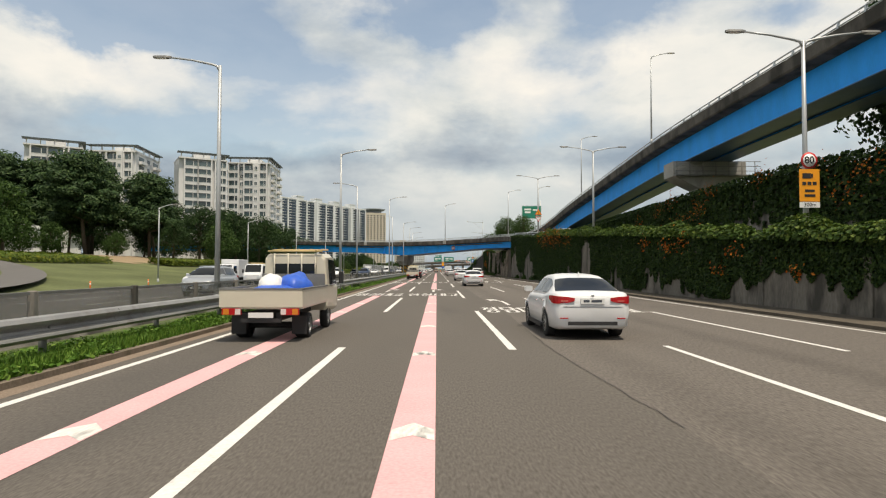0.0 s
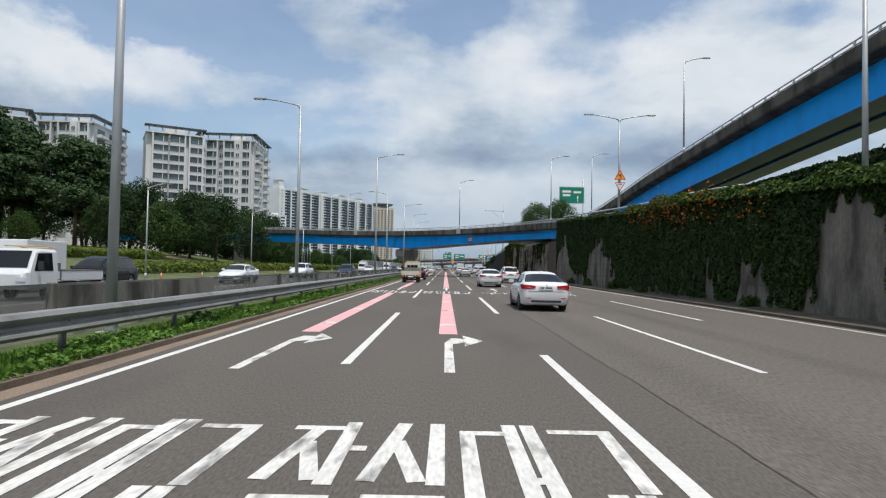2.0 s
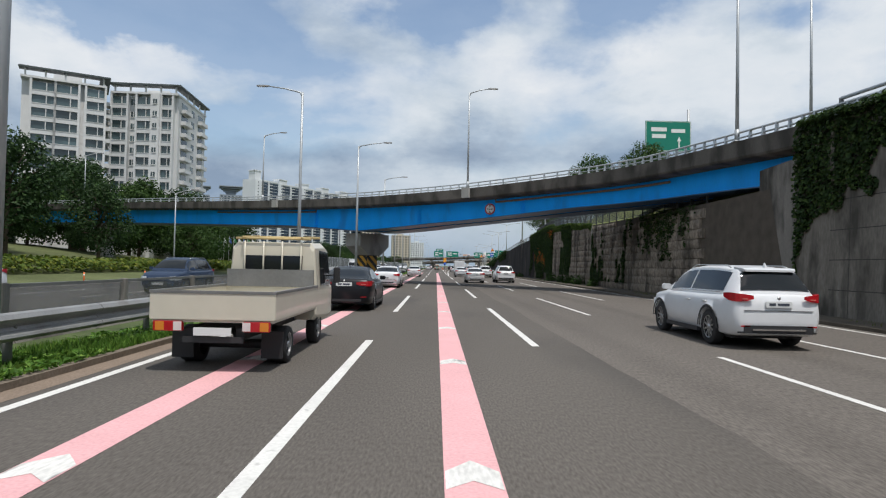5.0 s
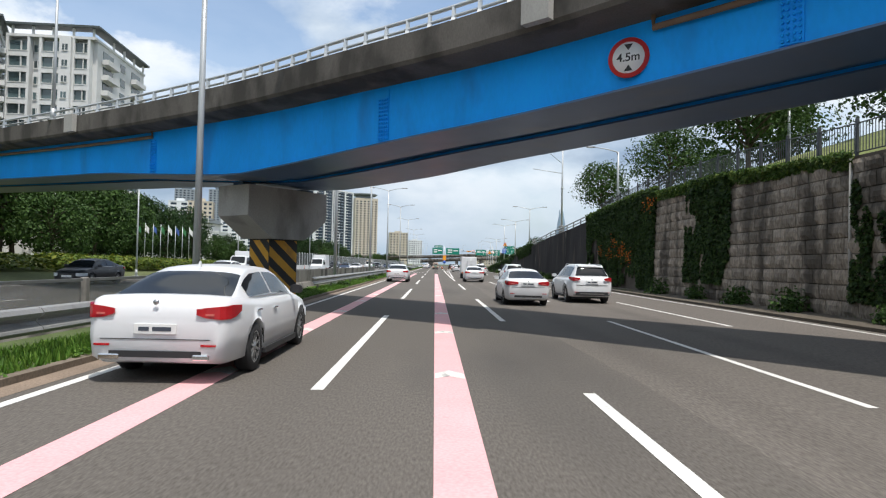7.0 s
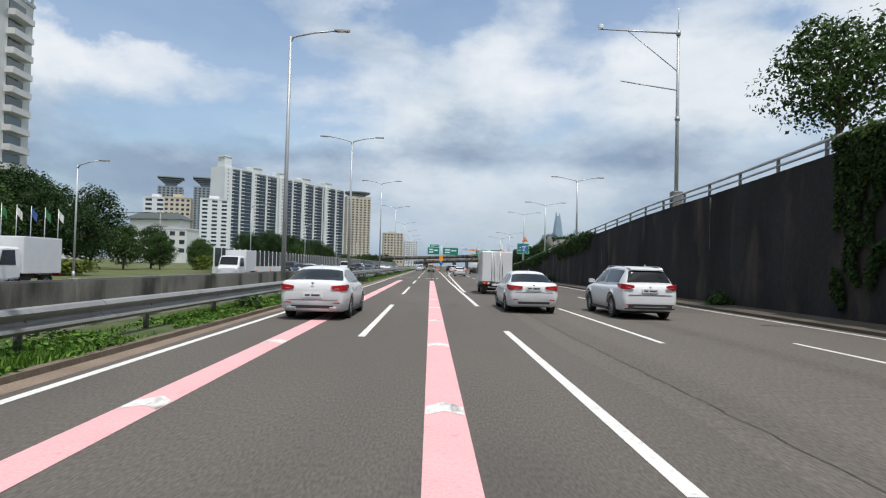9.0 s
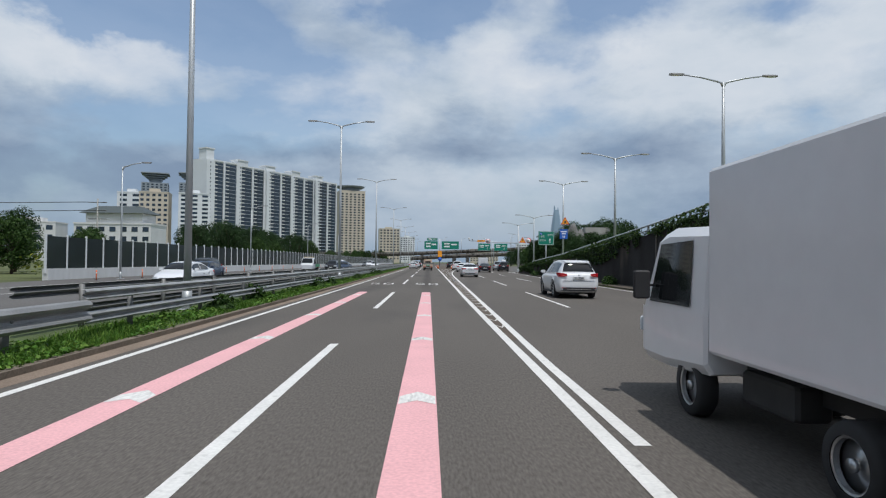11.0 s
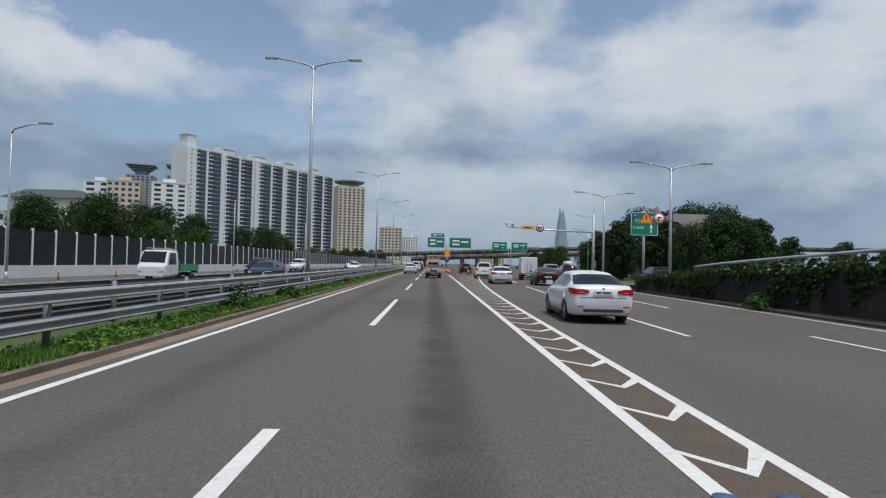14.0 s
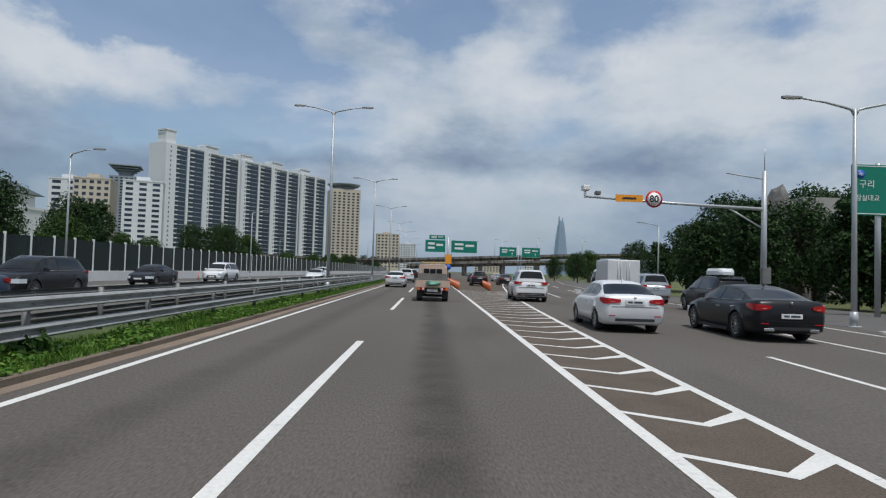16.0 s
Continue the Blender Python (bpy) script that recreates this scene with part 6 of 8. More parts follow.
ivy("ivy", TOP_B, 112, 125, lambda y: 13.28, zero, 6000, 0.14, -0.42, "ivy_foliage", 59, "a few strands of ivy on the stone wall")
ivy("ivy", TOP_B, 134.5, 152.5, lambda y: 13.3, lambda y: along(TOP_B, y) - 0.45, 5200, 0.13, 0.35, "ivy_sunlit_top", 68, "thin fringe of ivy along the wall top", 0.15)
ivy("ivy", TOP_B, 152, 169, lambda y: 13.28, zero, 46000, 0.125, 0.46, "ivy_foliage", 56, "thick green ivy covering the end of the stone wall", 0.35, 1.0)
ivy("ivy", TOP_B, 152, 169, lambda y: 13.45, lambda y: along(TOP_B, y) - 0.5, 6000, 0.13, 0.9, "ivy_sunlit_top", 57, "ivy spilling over the wall top, sunlight in its leaf colour", 0.5)
ivy("ivy", TOP_B, 200, 268, lambda y: 13.3, lambda y: max(0.2, along(TOP_B, y) - 1.2), 12000, 0.15, 0.05, "ivy_foliage", 58, "ivy spilling over the top of the sooty wall", 0.45)


def top_mound(name, table, ya, yb, x0, x1, h, count, mat, seed, label, lift=0.0):
    g = np.random.default_rng(seed)
    pts = []
    for y, u, w in zip(g.uniform(ya, yb, count), g.uniform(0, 1, count), g.uniform(0, 1, count)):
        q = noise.noise((y * 0.35, 0.0, seed)) + 0.4
        if q < 0.05:
            continue
        a = math.pi * u
        rr = w ** 0.4
        pts.append((((x0 + x1) / 2 - math.cos(a) * (x1 - x0) / 2 * rr, y, along(table, y) + lift + math.sin(a) * h * min(1.2, 0.4 + q) * rr), (-math.cos(a), 0, math.sin(a) + 0.3)))
    ob = new(name, leaves(pts, 0.135, mat, g, 0.4, name, 1.2))
    return tagged(ob, label, "ivy", kind="stuff")


top_mound("ivy", TOP_A, 8, 76, 12.6, 13.8, 0.78, 34000, "ivy_sunlit_top", 64, "ivy heaped over the rail on top of the wall")
top_mound("ivy", TOP_A, 76, 104, 12.65, 13.7, 0.32, 7000, "ivy_foliage", 61, "sunlit ivy heaped along the top of the wall")
top_mound("ivy", TOP_B, 200, 268, 13.2, 13.9, 0.35, 7000, "ivy_foliage", 62, "ivy heaped over the wall top and its rail")
top_mound("ivy", TOP_U, 8, 101, 19.4, 20.8, 0.35, 9000, "ivy_foliage", 63, "creepers heaped along the upper wall", 0.0)


def flowers(spots, seed):
    g = np.random.default_rng(seed)
    for x, y, z, n, sp in spots:
        n = int(n * 0.8)
        pts = [((x - abs(g.normal(0, 0.10)), y + g.normal(0, sp), z + g.normal(0, sp * 0.55)), (-1, g.normal(0, 0.3), 0.3)) for _ in range(n)]
        ob = new("trumpet_vine", leaves(pts, 0.085, "trumpet_vine_flowers", g, 0.2, "trumpet_vine"))
        tagged(ob, "orange trumpet vine flowers among the ivy", "flowers", "trumpet vines", kind="stuff")


flowers([(12.75, y, along(TOP_A, y) - dz, n, sp) for y, dz, n, sp in ((31, 0.2, 60, 0.6), (33, 0.5, 60, 0.5), (36.5, 0.3, 40, 0.5), (25.5, 0.5, 30, 0.4), (62, 0.1, 90, 0.9), (65, 0.3, 150, 1.2), (68, 0.2, 150, 1.2), (71, 0.4, 120, 1.0), (75, 0.2, 60, 0.7), (58, 0.4, 60, 0.8), (27, 1.4, 30, 0.4), (21, 1.0, 30, 0.4))], 71)
flowers([(19.6, y, z, n, sp) for y, z, n, sp in ((27, 6.2, 90, 0.8), (29, 5.4, 60, 0.7), (31, 6.8, 70, 0.6), (45, 6.0, 120, 1.0), (48, 5.0, 90, 0.9), (43, 7.2, 60, 0.7), (53, 6.6, 60, 0.8), (58, 5.8, 60, 0.8), (36, 7.2, 60, 0.6), (50, 7.3, 60, 0.8))], 72)
flowers([(13.0, y, z, n, sp) for y, z, n, sp in ((158, 2.8, 90, 0.45), (156.5, 2.3, 60, 0.4), (160, 3.5, 50, 0.4), (161, 2.6, 50, 0.4), (152.5, 5.6, 60, 0.5), (163.5, 2.9, 40, 0.35))], 73)
for y, r, h in ((44, 0.5, 0.6), (58, 0.5, 0.5), (72, 0.45, 0.5), (79, 0.6, 0.7), (87, 0.6, 0.7), (94, 0.5, 0.6), (132, 0.6, 0.7), (137, 0.8, 1.0), (141, 0.7, 0.9), (145, 0.6, 0.8), (150, 0.9, 1.1), (176, 0.6, 0.7), (184, 0.7, 0.8), (188.5, 0.8, 0.9), (215, 0.6, 0.8), (223, 0.6, 0.7), (240, 0.7, 0.7), (252, 0.7, 0.6)):
    w = weed(12.7, y, 0.12, r, h, 420)
    tagged(w, "low bush growing at the foot of the wall", "plant")

# ---- buildings ----
APT_WHITE = material("apartment_white", (0.64, 0.64, 0.63), 0.8, vary=0.08, scale=0.15, grain=0.04, grain_scale=3, stains=((0.42, 0.41, 0.38), 0.12, 0.58, 0.4), stretch=(1, 1, 0.3))
APT_PALE = material("apartment_pale", (0.66, 0.68, 0.69), 0.8, vary=0.05, scale=0.1)
APT_BEIGE = material("apartment_beige", (0.52, 0.46, 0.37), 0.8, vary=0.06, scale=0.1)
APT_GREY = material("apartment_grey", (0.24, 0.27, 0.30), 0.7, vary=0.08, scale=0.1)
GLASS_WIN = material("window_glass", (0.055, 0.085, 0.09), 0.12, vary=0.25, scale=0.3, rand=0.5, spec=0.8)
GLASS_DARK = material("dark_window_glass", (0.02, 0.035, 0.055), 0.25, vary=0.2, scale=0.3, rand=0.4, spec=0.7)
ROOF_DARK = material("roof_trim_dark", (0.06, 0.075, 0.075), 0.6, vary=0.1)
RAIL_PALE = material("balcony_rail_pale", (0.62, 0.62, 0.60), 0.6, vary=0.05)


def boxmesh(name, w, d, h, mat):
    return Geo().box(-w / 2, -d / 2, 0, w / 2, d / 2, h).mesh(name, mat)


WIN = {}


def window_at(parent, m, w, h, mat, sill=True):
    key = (round(w, 2), round(h, 2), mat.name)
    if key not in WIN:
        WIN[key] = (boxmesh("pane", w, 0.12, h, mat), Geo().box(-w / 2 - 0.08, -0.14, -0.14, w / 2 + 0.08, 0.06, 0.0).box(-0.05, -0.10, 0.0, 0.05, 0.02, h).mesh("frame", RAIL_PALE))
    win = new("window", WIN[key][0])
    win.parent = parent
    win.matrix_basis = m
    if sill:
        fr = new("frame", WIN[key][1])
        fr.parent = win
    return win


def wing(b, m, width, depth, floors, bays, first=5):
    """One slab of an apartment block: glazed balcony stacks between white piers, and stepped balconies on its end."""
    fh = 2.8
    H = floors * fh
    part("wall", Geo().box(0, 0, 0, width, depth, H + 0.8, m), APT_WHITE, b)
    u, scale = 0.0, width / sum(w for w, _ in bays)
    for w, kind in bays:
        w *= scale
        if kind == "g":  # enclosed balconies: a recess closed by parapets
            part("pier", Geo().box(u - 0.22, -1.25, 0, u + 0.22, 0.02, H + 0.5, m).box(u + w - 0.22, -1.25, 0, u + w + 0.22, 0.02, H + 0.5, m), APT_WHITE, b)
            g, slats = Geo(), Geo()
            for f in range(first - 1, floors):
                g.box(u + 0.22, -1.15, f * fh - 0.12, u + w - 0.22, 0.01, f * fh + 0.85, m)
                slats.box(u + 0.22, -1.22, f * fh + 0.80, u + w - 0.22, -1.14, f * fh + 0.92, m).box(u + w * 0.62, -1.2, f * fh + 0.9, u + w * 0.66, -0.9, f * fh + 2.6, m)
            part("balcony_front", g, APT_WHITE, b, kind="stuff")
            part("balcony_rail", slats, RAIL_PALE, b, kind="stuff")
        elif kind == "c":  # projecting stack with small windows
            part("bay", Geo().box(u + 0.1, -1.9, 0, u + w - 0.1, 0.02, H + 0.6, m), APT_WHITE, b)
        for f in range(first, floors):
            z = f * fh
            if kind == "g":
                window_at(b, m @ Matrix.Translation((u + w / 2, -0.75, z + 0.85)), w - 0.46, 1.82, GLASS_WIN, False)
            elif kind == "c":
                window_at(b, m @ Matrix.Translation((u + w / 2, -1.9, z + 1.0)), w * 0.42, 1.1, GLASS_WIN)
            elif kind == "w":
                window_at(b, m @ Matrix.Translation((u + w / 2, -0.02, z + 0.9)), w * 0.6, 1.3, GLASS_WIN)
        u += w
    # the end wall
    for k, v in enumerate((depth * 0.2, depth * 0.5, depth * 0.8)):
        for f in range(first, floors):
            window_at(b, m @ Matrix.Translation((width + 0.04, v, f * fh + 0.85)) @ Matrix.Rotation(radians(90), 4, "Z"), depth * (0.2 if k != 1 else 0.1), 1.5, GLASS_WIN, False)
        g = Geo()
        for f in range(first, floors):
            if k != 1:
                g.box(width, v - depth * 0.12, f * fh - 0.15, width + 1.2, v + depth * 0.12, f * fh + 0.75, m)
        if k != 1:
            part("balcony_front", g, APT_WHITE, b, kind="stuff")
    part("roof", Geo().box(-0.2, -1.3, H + 0.5, width + 0.2, depth + 0.2, H + 0.95, m), APT_WHITE, b)
    part("roof_house", Geo().box(width * 0.35, depth * 0.3, H + 0.9, width * 0.7, depth * 0.8, H + 3.3, m), APT_WHITE, b)
    for px in np.linspace(0.6, width - 0.4, 5):
        part("roof_post", Geo().box(px - 0.16, -0.9, H + 0.9, px + 0.16, -0.6, H + 2.5, m), APT_WHITE, b)
    for py in np.linspace(depth * 0.3, depth - 0.5, 4):
        part("roof_post", Geo().box(width - 0.2, py, H + 0.9, width + 0.1, py + 0.3, H + 2.5, m), APT_WHITE, b)
    part("roof_canopy", Geo().box(-0.6, -1.7, H + 2.5, width + 0.9, 0.9, H + 2.85, m).box(width - 1.2, 0.9, H + 2.5, width + 0.9, depth + 0.6, H + 2.85, m), ROOF_DARK, b, "dark flat roof canopy")


LEFT_BAYS = ((1.6, "x"), (4.2, "g"), (4.2, "g"), (1.2, "x"), (3.6, "g"))
RIGHT_BAYS = ((3.6, "g"), (2.0, "w"), (3.4, "g"), (2.2, "c"), (2.6, "g"), (1.0, "x"))


def apartment(x0, y0, x1, y1, floors, label):
    """A block of two wings that meet at a shallow angle."""
    b = thing("apartment_block", label, "apartment building", (x0, y0, 0), group="apartment blocks")
    wing(b, pose(0, 0, 0, 0, 0, 30), 15.6, 13, floors, LEFT_BAYS)
    wing(b, pose(x1 - x0, y1 - y0, 0, 0, 0, 4), 14.6, 20, floors, RIGHT_BAYS)
    return b


apartment(-89, 211, -75.6, 222.5, 14, "white high-rise apartment block of two wings with a dark roof canopy")
apartment(-127.5, 189, -113.6, 200.5, 14, "white high-rise apartment block with glazed balconies behind pines")


def low_block(x, y, width, depth, floors, label):
    b = thing("apartment_block", label, "apartment building", (x, y, 0), 0, group="apartment blocks")
    part("wall", Geo().box(0, 0, 0, width, depth, floors * 2.8), APT_WHITE, b)
    part("roof", Geo().box(-0.3, -0.3, floors * 2.8, width + 0.3, depth + 0.3, floors * 2.8 + 0.7), RAIL_PALE, b)
    for f in range(5, floors):
        for k in range(9):
            window_at(b, Matrix.Translation((width * (k + 0.5) / 9, -0.02, f * 2.8 + 0.9)), width / 9 * 0.6, 1.4, GLASS_WIN, False)
    return b


low_block(-192, 205, 45, 15, 9, "lower pale apartment block behind trees")


def tower_slab(x0, y0, x1, y1, H, floors, label, n=5):
    """The far row of joined white towers: plain wall panels, dark glazed bays with balconies, and roof houses."""
    L = math.hypot(x1 - x0, y1 - y0)
    b = thing("apartment_row", label, "apartment building", (x0, y0, 0), math.degrees(math.atan2(y1 - y0, x1 - x0)))
    fh = H / floors
    for k in range(n):
        a, w = L * k / n, L / n
        e = a + w
        hh = H * (1.0 - 0.006 * k)
        back = 1.6 * (k % 2)
        last = k == n - 1
        part("wall", Geo().box(a, back, 0, e, 16, hh), APT_PALE if not last else APT_NAVY, b)
        tall = 9.0 if k == 0 else 4.6
        part("roof_house", Geo().box(a + w * 0.03, 0.5, hh, a + w * (0.26 if k == 0 else 0.36), 9, hh + tall).box(a + w * 0.01, 0.1, hh + tall, a + w * (0.28 if k == 0 else 0.38), 9.4, hh + tall + 0.9), APT_PALE, b)
        part("parapet", Geo().box(a, back - 0.6, hh, e, 16.2, hh + 1.3), APT_PALE, b)
        # blank white panels that stand proud of the bays
        for s0, s1, d in ((0.0, 0.25 if k == 0 else 0.15, 1.4), (0.53, 0.585, 1.0), (0.955, 1.0, 0.8)):
            panel = part("wall_panel", Geo().box(a + w * s0, back - d, 0, a + w * s1, back + 0.2, hh + 0.6), APT_PALE, b, "blank white wall panel")
            if s0 == 0.0:
                g = Geo()
                for f in range(2, floors):
                    g.box(a + w * 0.10, back - d - 0.12, f * fh + 0.8, a + w * 0.125, back - d + 0.1, f * fh + 1.9)
                part("stair_window", g, GLASS_DARK, panel, kind="stuff")
        for s0, s1 in ((0.255 if k == 0 else 0.155, 0.525), (0.59, 0.95)):
            xa, xb = a + w * s0, a + w * s1
            bay = part("glazed_bay", Geo().box(xa, back - 0.3, 4, xb, back + 0.4, hh - 0.8), GLASS_DARK, b, "dark glazed balcony bay")
            slabs, rails = Geo(), Geo()
            for f in range(1, floors):
                slabs.box(xa + (xb - xa) * 0.06, back - 0.75, f * fh - 0.18, xa + (xb - xa) * 0.36, back - 0.25, f * fh + 0.55)
                rails.box(xa + (xb - xa) * 0.45, back - 0.55, f * fh - 0.12, xb, back - 0.27, f * fh + 0.35)
            part("balcony_front", slabs, RAIL_PALE, bay, kind="stuff")
            part("balcony_rail", rails, APT_GREY, bay, kind="stuff")
    return b


APT_NAVY = material("apartment_navy", (0.05, 0.075, 0.12), 0.6, vary=0.08, scale=0.1)
tower_slab(-171, 650, -91, 780, 78, 26, "long row of tall white apartment towers with dark glazed bays")


def round_tower(x, y, w, H, label, mat, crown):
    b = thing("tower_block", label, "apartment building", (x, y, 0), 20)
    fl = int(H / 3)
    part("wall", Geo().box(-w / 2, -w / 2, 0, w / 2, w / 2, H), mat, b)
    for face in range(2):
        m = Matrix.Rotation(radians(90 * face), 4, "Z")
        for c in np.linspace(-w / 2 + 2.5, w / 2 - 2.5, 6):
            g = Geo()
            for f in range(2, fl):
                g.box(c - 1.2, -w / 2 - 0.15, f * 3, c + 1.2, -w / 2 + 0.1, f * 3 + 1.5, m)
            part("window_column", g, GLASS_DARK, b, kind="stuff")
    if crown == "disc":
        part("roof_drum", Geo().disc((0, 0, H + 2), (0, 0, 1), w * 0.38, 4, 24), APT_GREY, b)
        part("roof_disc", Geo().disc((0, 0, H + 5), (0, 0, 1), w * 0.52, 2.0, 24, w * 0.6), APT_GREY, b)
    else:
        part("roof_stem", Geo().slab([(-w * 0.22, -w * 0.22), (w * 0.22, -w * 0.22), (w * 0.22, w * 0.22), (-w * 0.22, w * 0.22)], H, H + 6), APT_GREY, b)
        for k in range(4):
            e = w * (0.26 + 0.09 * k)
            part("roof_tier", Geo().box(-e, -e, H + 4 + 2.2 * k, e, e, H + 5.2 + 2.2 * k), APT_GREY, b)
    return b


round_tower(-93, 900, 29, 83, "beige tower block with a round disc roof", APT_BEIGE, "disc")
round_tower(-322, 905, 28, 90, "grey glazed tower with a flared stepped roof", APT_GREY, "flare")
round_tower(-279, 905, 28, 90, "grey glazed tower with a flared roof beside its twin", APT_GREY, "flare")


def plain_block(x, y, turn, w, d, h, mat, label, floors, cols):
    b = thing("building", label, "building", (x, y, 0), turn)
    part("wall", Geo().box(-w / 2, -d / 2, 0, w / 2, d / 2, h), mat, b)
    part("roof", Geo().box(-w / 2 - 0.2, -d / 2 - 0.2, h, w / 2 + 0.2, d / 2 + 0.2, h + 0.7).box(-w * 0.2, -d * 0.2, h + 0.7, w * 0.15, d * 0.2, h + 3.2), mat, b)
    fh = h / floors
    for f in range(1, floors):
        for k in range(cols):
            window_at(b, Matrix.Translation((-w / 2 + w * (k + 0.5) / cols, -d / 2 - 0.02, f * fh + fh * 0.25)), w / cols * 0.55, fh * 0.5, GLASS_DARK, False)
    return b


plain_block(-162, 606, 20, 20, 18, 46, APT_PALE, "white curved apartment end block", 16, 3)
plain_block(-186, 600, 15, 18, 16, 46, APT_BEIGE, "beige mid-rise apartment block", 14, 5)
plain_block(-207, 612, 10, 16, 16, 47, APT_PALE, "pale mid-rise apartment block", 14, 2)
plain_block(-190, 560, 10, 40, 16, 20, APT_WHITE, "low white building with dark roof", 5, 8)
plain_block(-230, 545, 8, 26, 16, 22, APT_WHITE, "low white hall with a tiered roof", 4, 4)
plain_block(-260, 520, 12, 40, 20, 24, APT_BEIGE, "low sand-coloured apartment block", 5, 9)
hall = plain_block(-124, 430, 0, 30, 14, 15, APT_WHITE, "low white hall with a tiered dark roof", 4, 7)
part("roof_tier", Geo().box(-11, -6, 15.7, 11, 6, 19.5), APT_WHITE, hall)
part("roof_cap", Geo().strip([[(-13, -7.5, 19.5), (13, -7.5, 19.5), (13, 7.5, 19.5), (-13, 7.5, 19.5)], [(-8, -2, 22.6), (8, -2, 22.6), (8, 2, 22.6), (-8, 2, 22.6)]], caps=True), ROOF_DARK, hall, "dark hipped roof")
plain_block(-60, 1100, 10, 30, 20, 50, APT_BEIGE, "far pale pink block", 12, 6)
plain_block(-40, 1300, 10, 26, 20, 46, APT_PALE, "distant pale concrete block", 12, 6)
plain_block(120, 1500, -5, 60, 20, 30, APT_BEIGE, "far low block in the haze", 8, 10)
plain_block(190, 1400, -5, 30, 20, 38, APT_WHITE, "far pale block in the haze", 10, 6)
GLASS_TOWER = material("tower_glass", (0.22, 0.30, 0.38), 0.3, vary=0.05, scale=0.01)
sk = thing("skyscraper", "very tall tapering glass tower with a split top", "skyscraper", (905, 4500, 0))
part("shaft", Geo().strip([[(a * r, b * r, z) for a, b in ((-1, -0.6), (-0.6, -1), (0.6, -1), (1, -0.6), (1, 0.6), (0.6, 1), (-0.6, 1), (-1, 0.6))] for z, r in ((0, 48), (120, 44), (250, 33), (340, 22), (380, 15))], caps=True), GLASS_TOWER, sk)
part("spire", Geo().strip([[(-13 + a, b, z) for a, b in ((-5 * r, -8 * r), (5 * r, -8 * r), (5 * r, 8 * r), (-5 * r, 8 * r))] for z, r in ((378, 1.0), (412, 0.35))], caps=True), GLASS_TOWER, sk)
part("spire", Geo().strip([[(11 + a, b, z) for a, b in ((-4 * r, -8 * r), (4 * r, -8 * r), (4 * r, 8 * r), (-4 * r, 8 * r))] for z, r in ((378, 1.0), (402, 0.35))], caps=True), GLASS_TOWER, sk)

def apron_edge(y):
    return float(np.interp(y, [262, 270, 278, 288, 300, 315, 340, 420], [13.6, 15.2, 18.5, 24, 22.6, 20.8, 24, 40]))


setting("side_road", ribbon(Geo(), lambda y: 12.2 + diverge(y), lambda y: max(apron_edge(y), 12.3 + diverge(y)), 262, 420, 0.0, 4), ASPHALT_FAR, "pale asphalt of the side road joining the carriageway", "road")
for k in range(5):
    setting("hatch_marking", Geo().add([(12.4 + 0.55 * k, 276.5 + 0.9 * k, 0.004), (13.3 + 0.62 * k, 276.7 + 0.9 * k, 0.004), (13.3 + 0.62 * k, 277.1 + 0.9 * k, 0.004), (12.4 + 0.55 * k, 276.9 + 0.9 * k, 0.004)], [(0, 1, 2, 3)]), PAINT_WHITE, "white hatch bar painted where the side road joins", "road marking")

# the far flyovers across the road
for name, pts, w in (("far_flyover", [(-120, 590, 8.0), (-60, 575, 6.2), (-18, 560, 6.4), (24, 556, 8.4), (66, 556, 10.6), (116, 552, 12.2), (200, 548, 13.5), (320, 540, 14)], 9), ("far_ramp", [(-10, 520, 3.4), (14, 515, 5.0), (40, 520, 6.2), (80, 530, 8.0)], 7)):
    f = thing(name, "distant concrete flyover crossing above the road", "bridge", kind="structure")
    c = [Vector(p) for p in spline(pts, 6)]
    part("deck", Geo().strip([[(p.x, p.y - w / 2, p.z), (p.x, p.y - w / 2, p.z + 1.0), (p.x, p.y + w / 2, p.z + 1.0), (p.x, p.y + w / 2, p.z), (p.x, p.y + w / 4, p.z - 1.2), (p.x, p.y - w / 4, p.z - 1.2)] for p in c], caps=True), CONCRETE_DARK, f)
    for p in c[2::4]:
        part("pier", Geo().box(p.x - 1.0, p.y - 1.2, 0, p.x + 1.0, p.y + 1.2, p.z - 1.1), CONCRETE_DARK, f)
    for p in c[1::3]:
        part("lamp", Geo().tube([(p.x, p.y, p.z + 1), (p.x, p.y, p.z + 9)], 0.1, 5).tube([(p.x, p.y, p.z + 9), (p.x + 2, p.y, p.z + 9.3)], 0.07, 5), POLE_GREY, f)

# rock mound with a concrete cap among the trees on the right
ROCK = material("rock_face", (0.17, 0.165, 0.155), 0.95, vary=0.3, scale=0.7, grain=0.25, grain_scale=6, bump=0.8)
me = bpy.data.meshes.new("rock_mound")
b = bmesh.new()
bmesh.ops.create_icosphere(b, subdivisions=4, radius=1.0)
for v in b.verts:
    q = 1 + 0.22 * noise.noise(v.co * 2.2) + 0.1 * noise.noise(v.co * 6)
    v.co = Vector((v.co.x * 3.6 * q, v.co.y * 4.0 * q, v.co.z * 9.4 * q))
b.to_mesh(me)
b.free()
me.materials.append(ROCK)
rk = new("rock_mound", me)
rk.location = (33.0, 318, 0)
tagged(rk, "grey craggy rock mound behind trees", "rock")
cap = thing("concrete_pier", "unfinished concrete hammerhead pier beside the rock", "pier", (38.6, 320, 0))
part("column", Geo().strip([[(a * r, b0 * 1.4, z) for a, b0 in ((-1, -1), (1, -1), (1, 1), (-1, 1))] for z, r in ((0, 0.9), (7.4, 1.0), (8.6, 2.2))], caps=True), CONCRETE, cap)
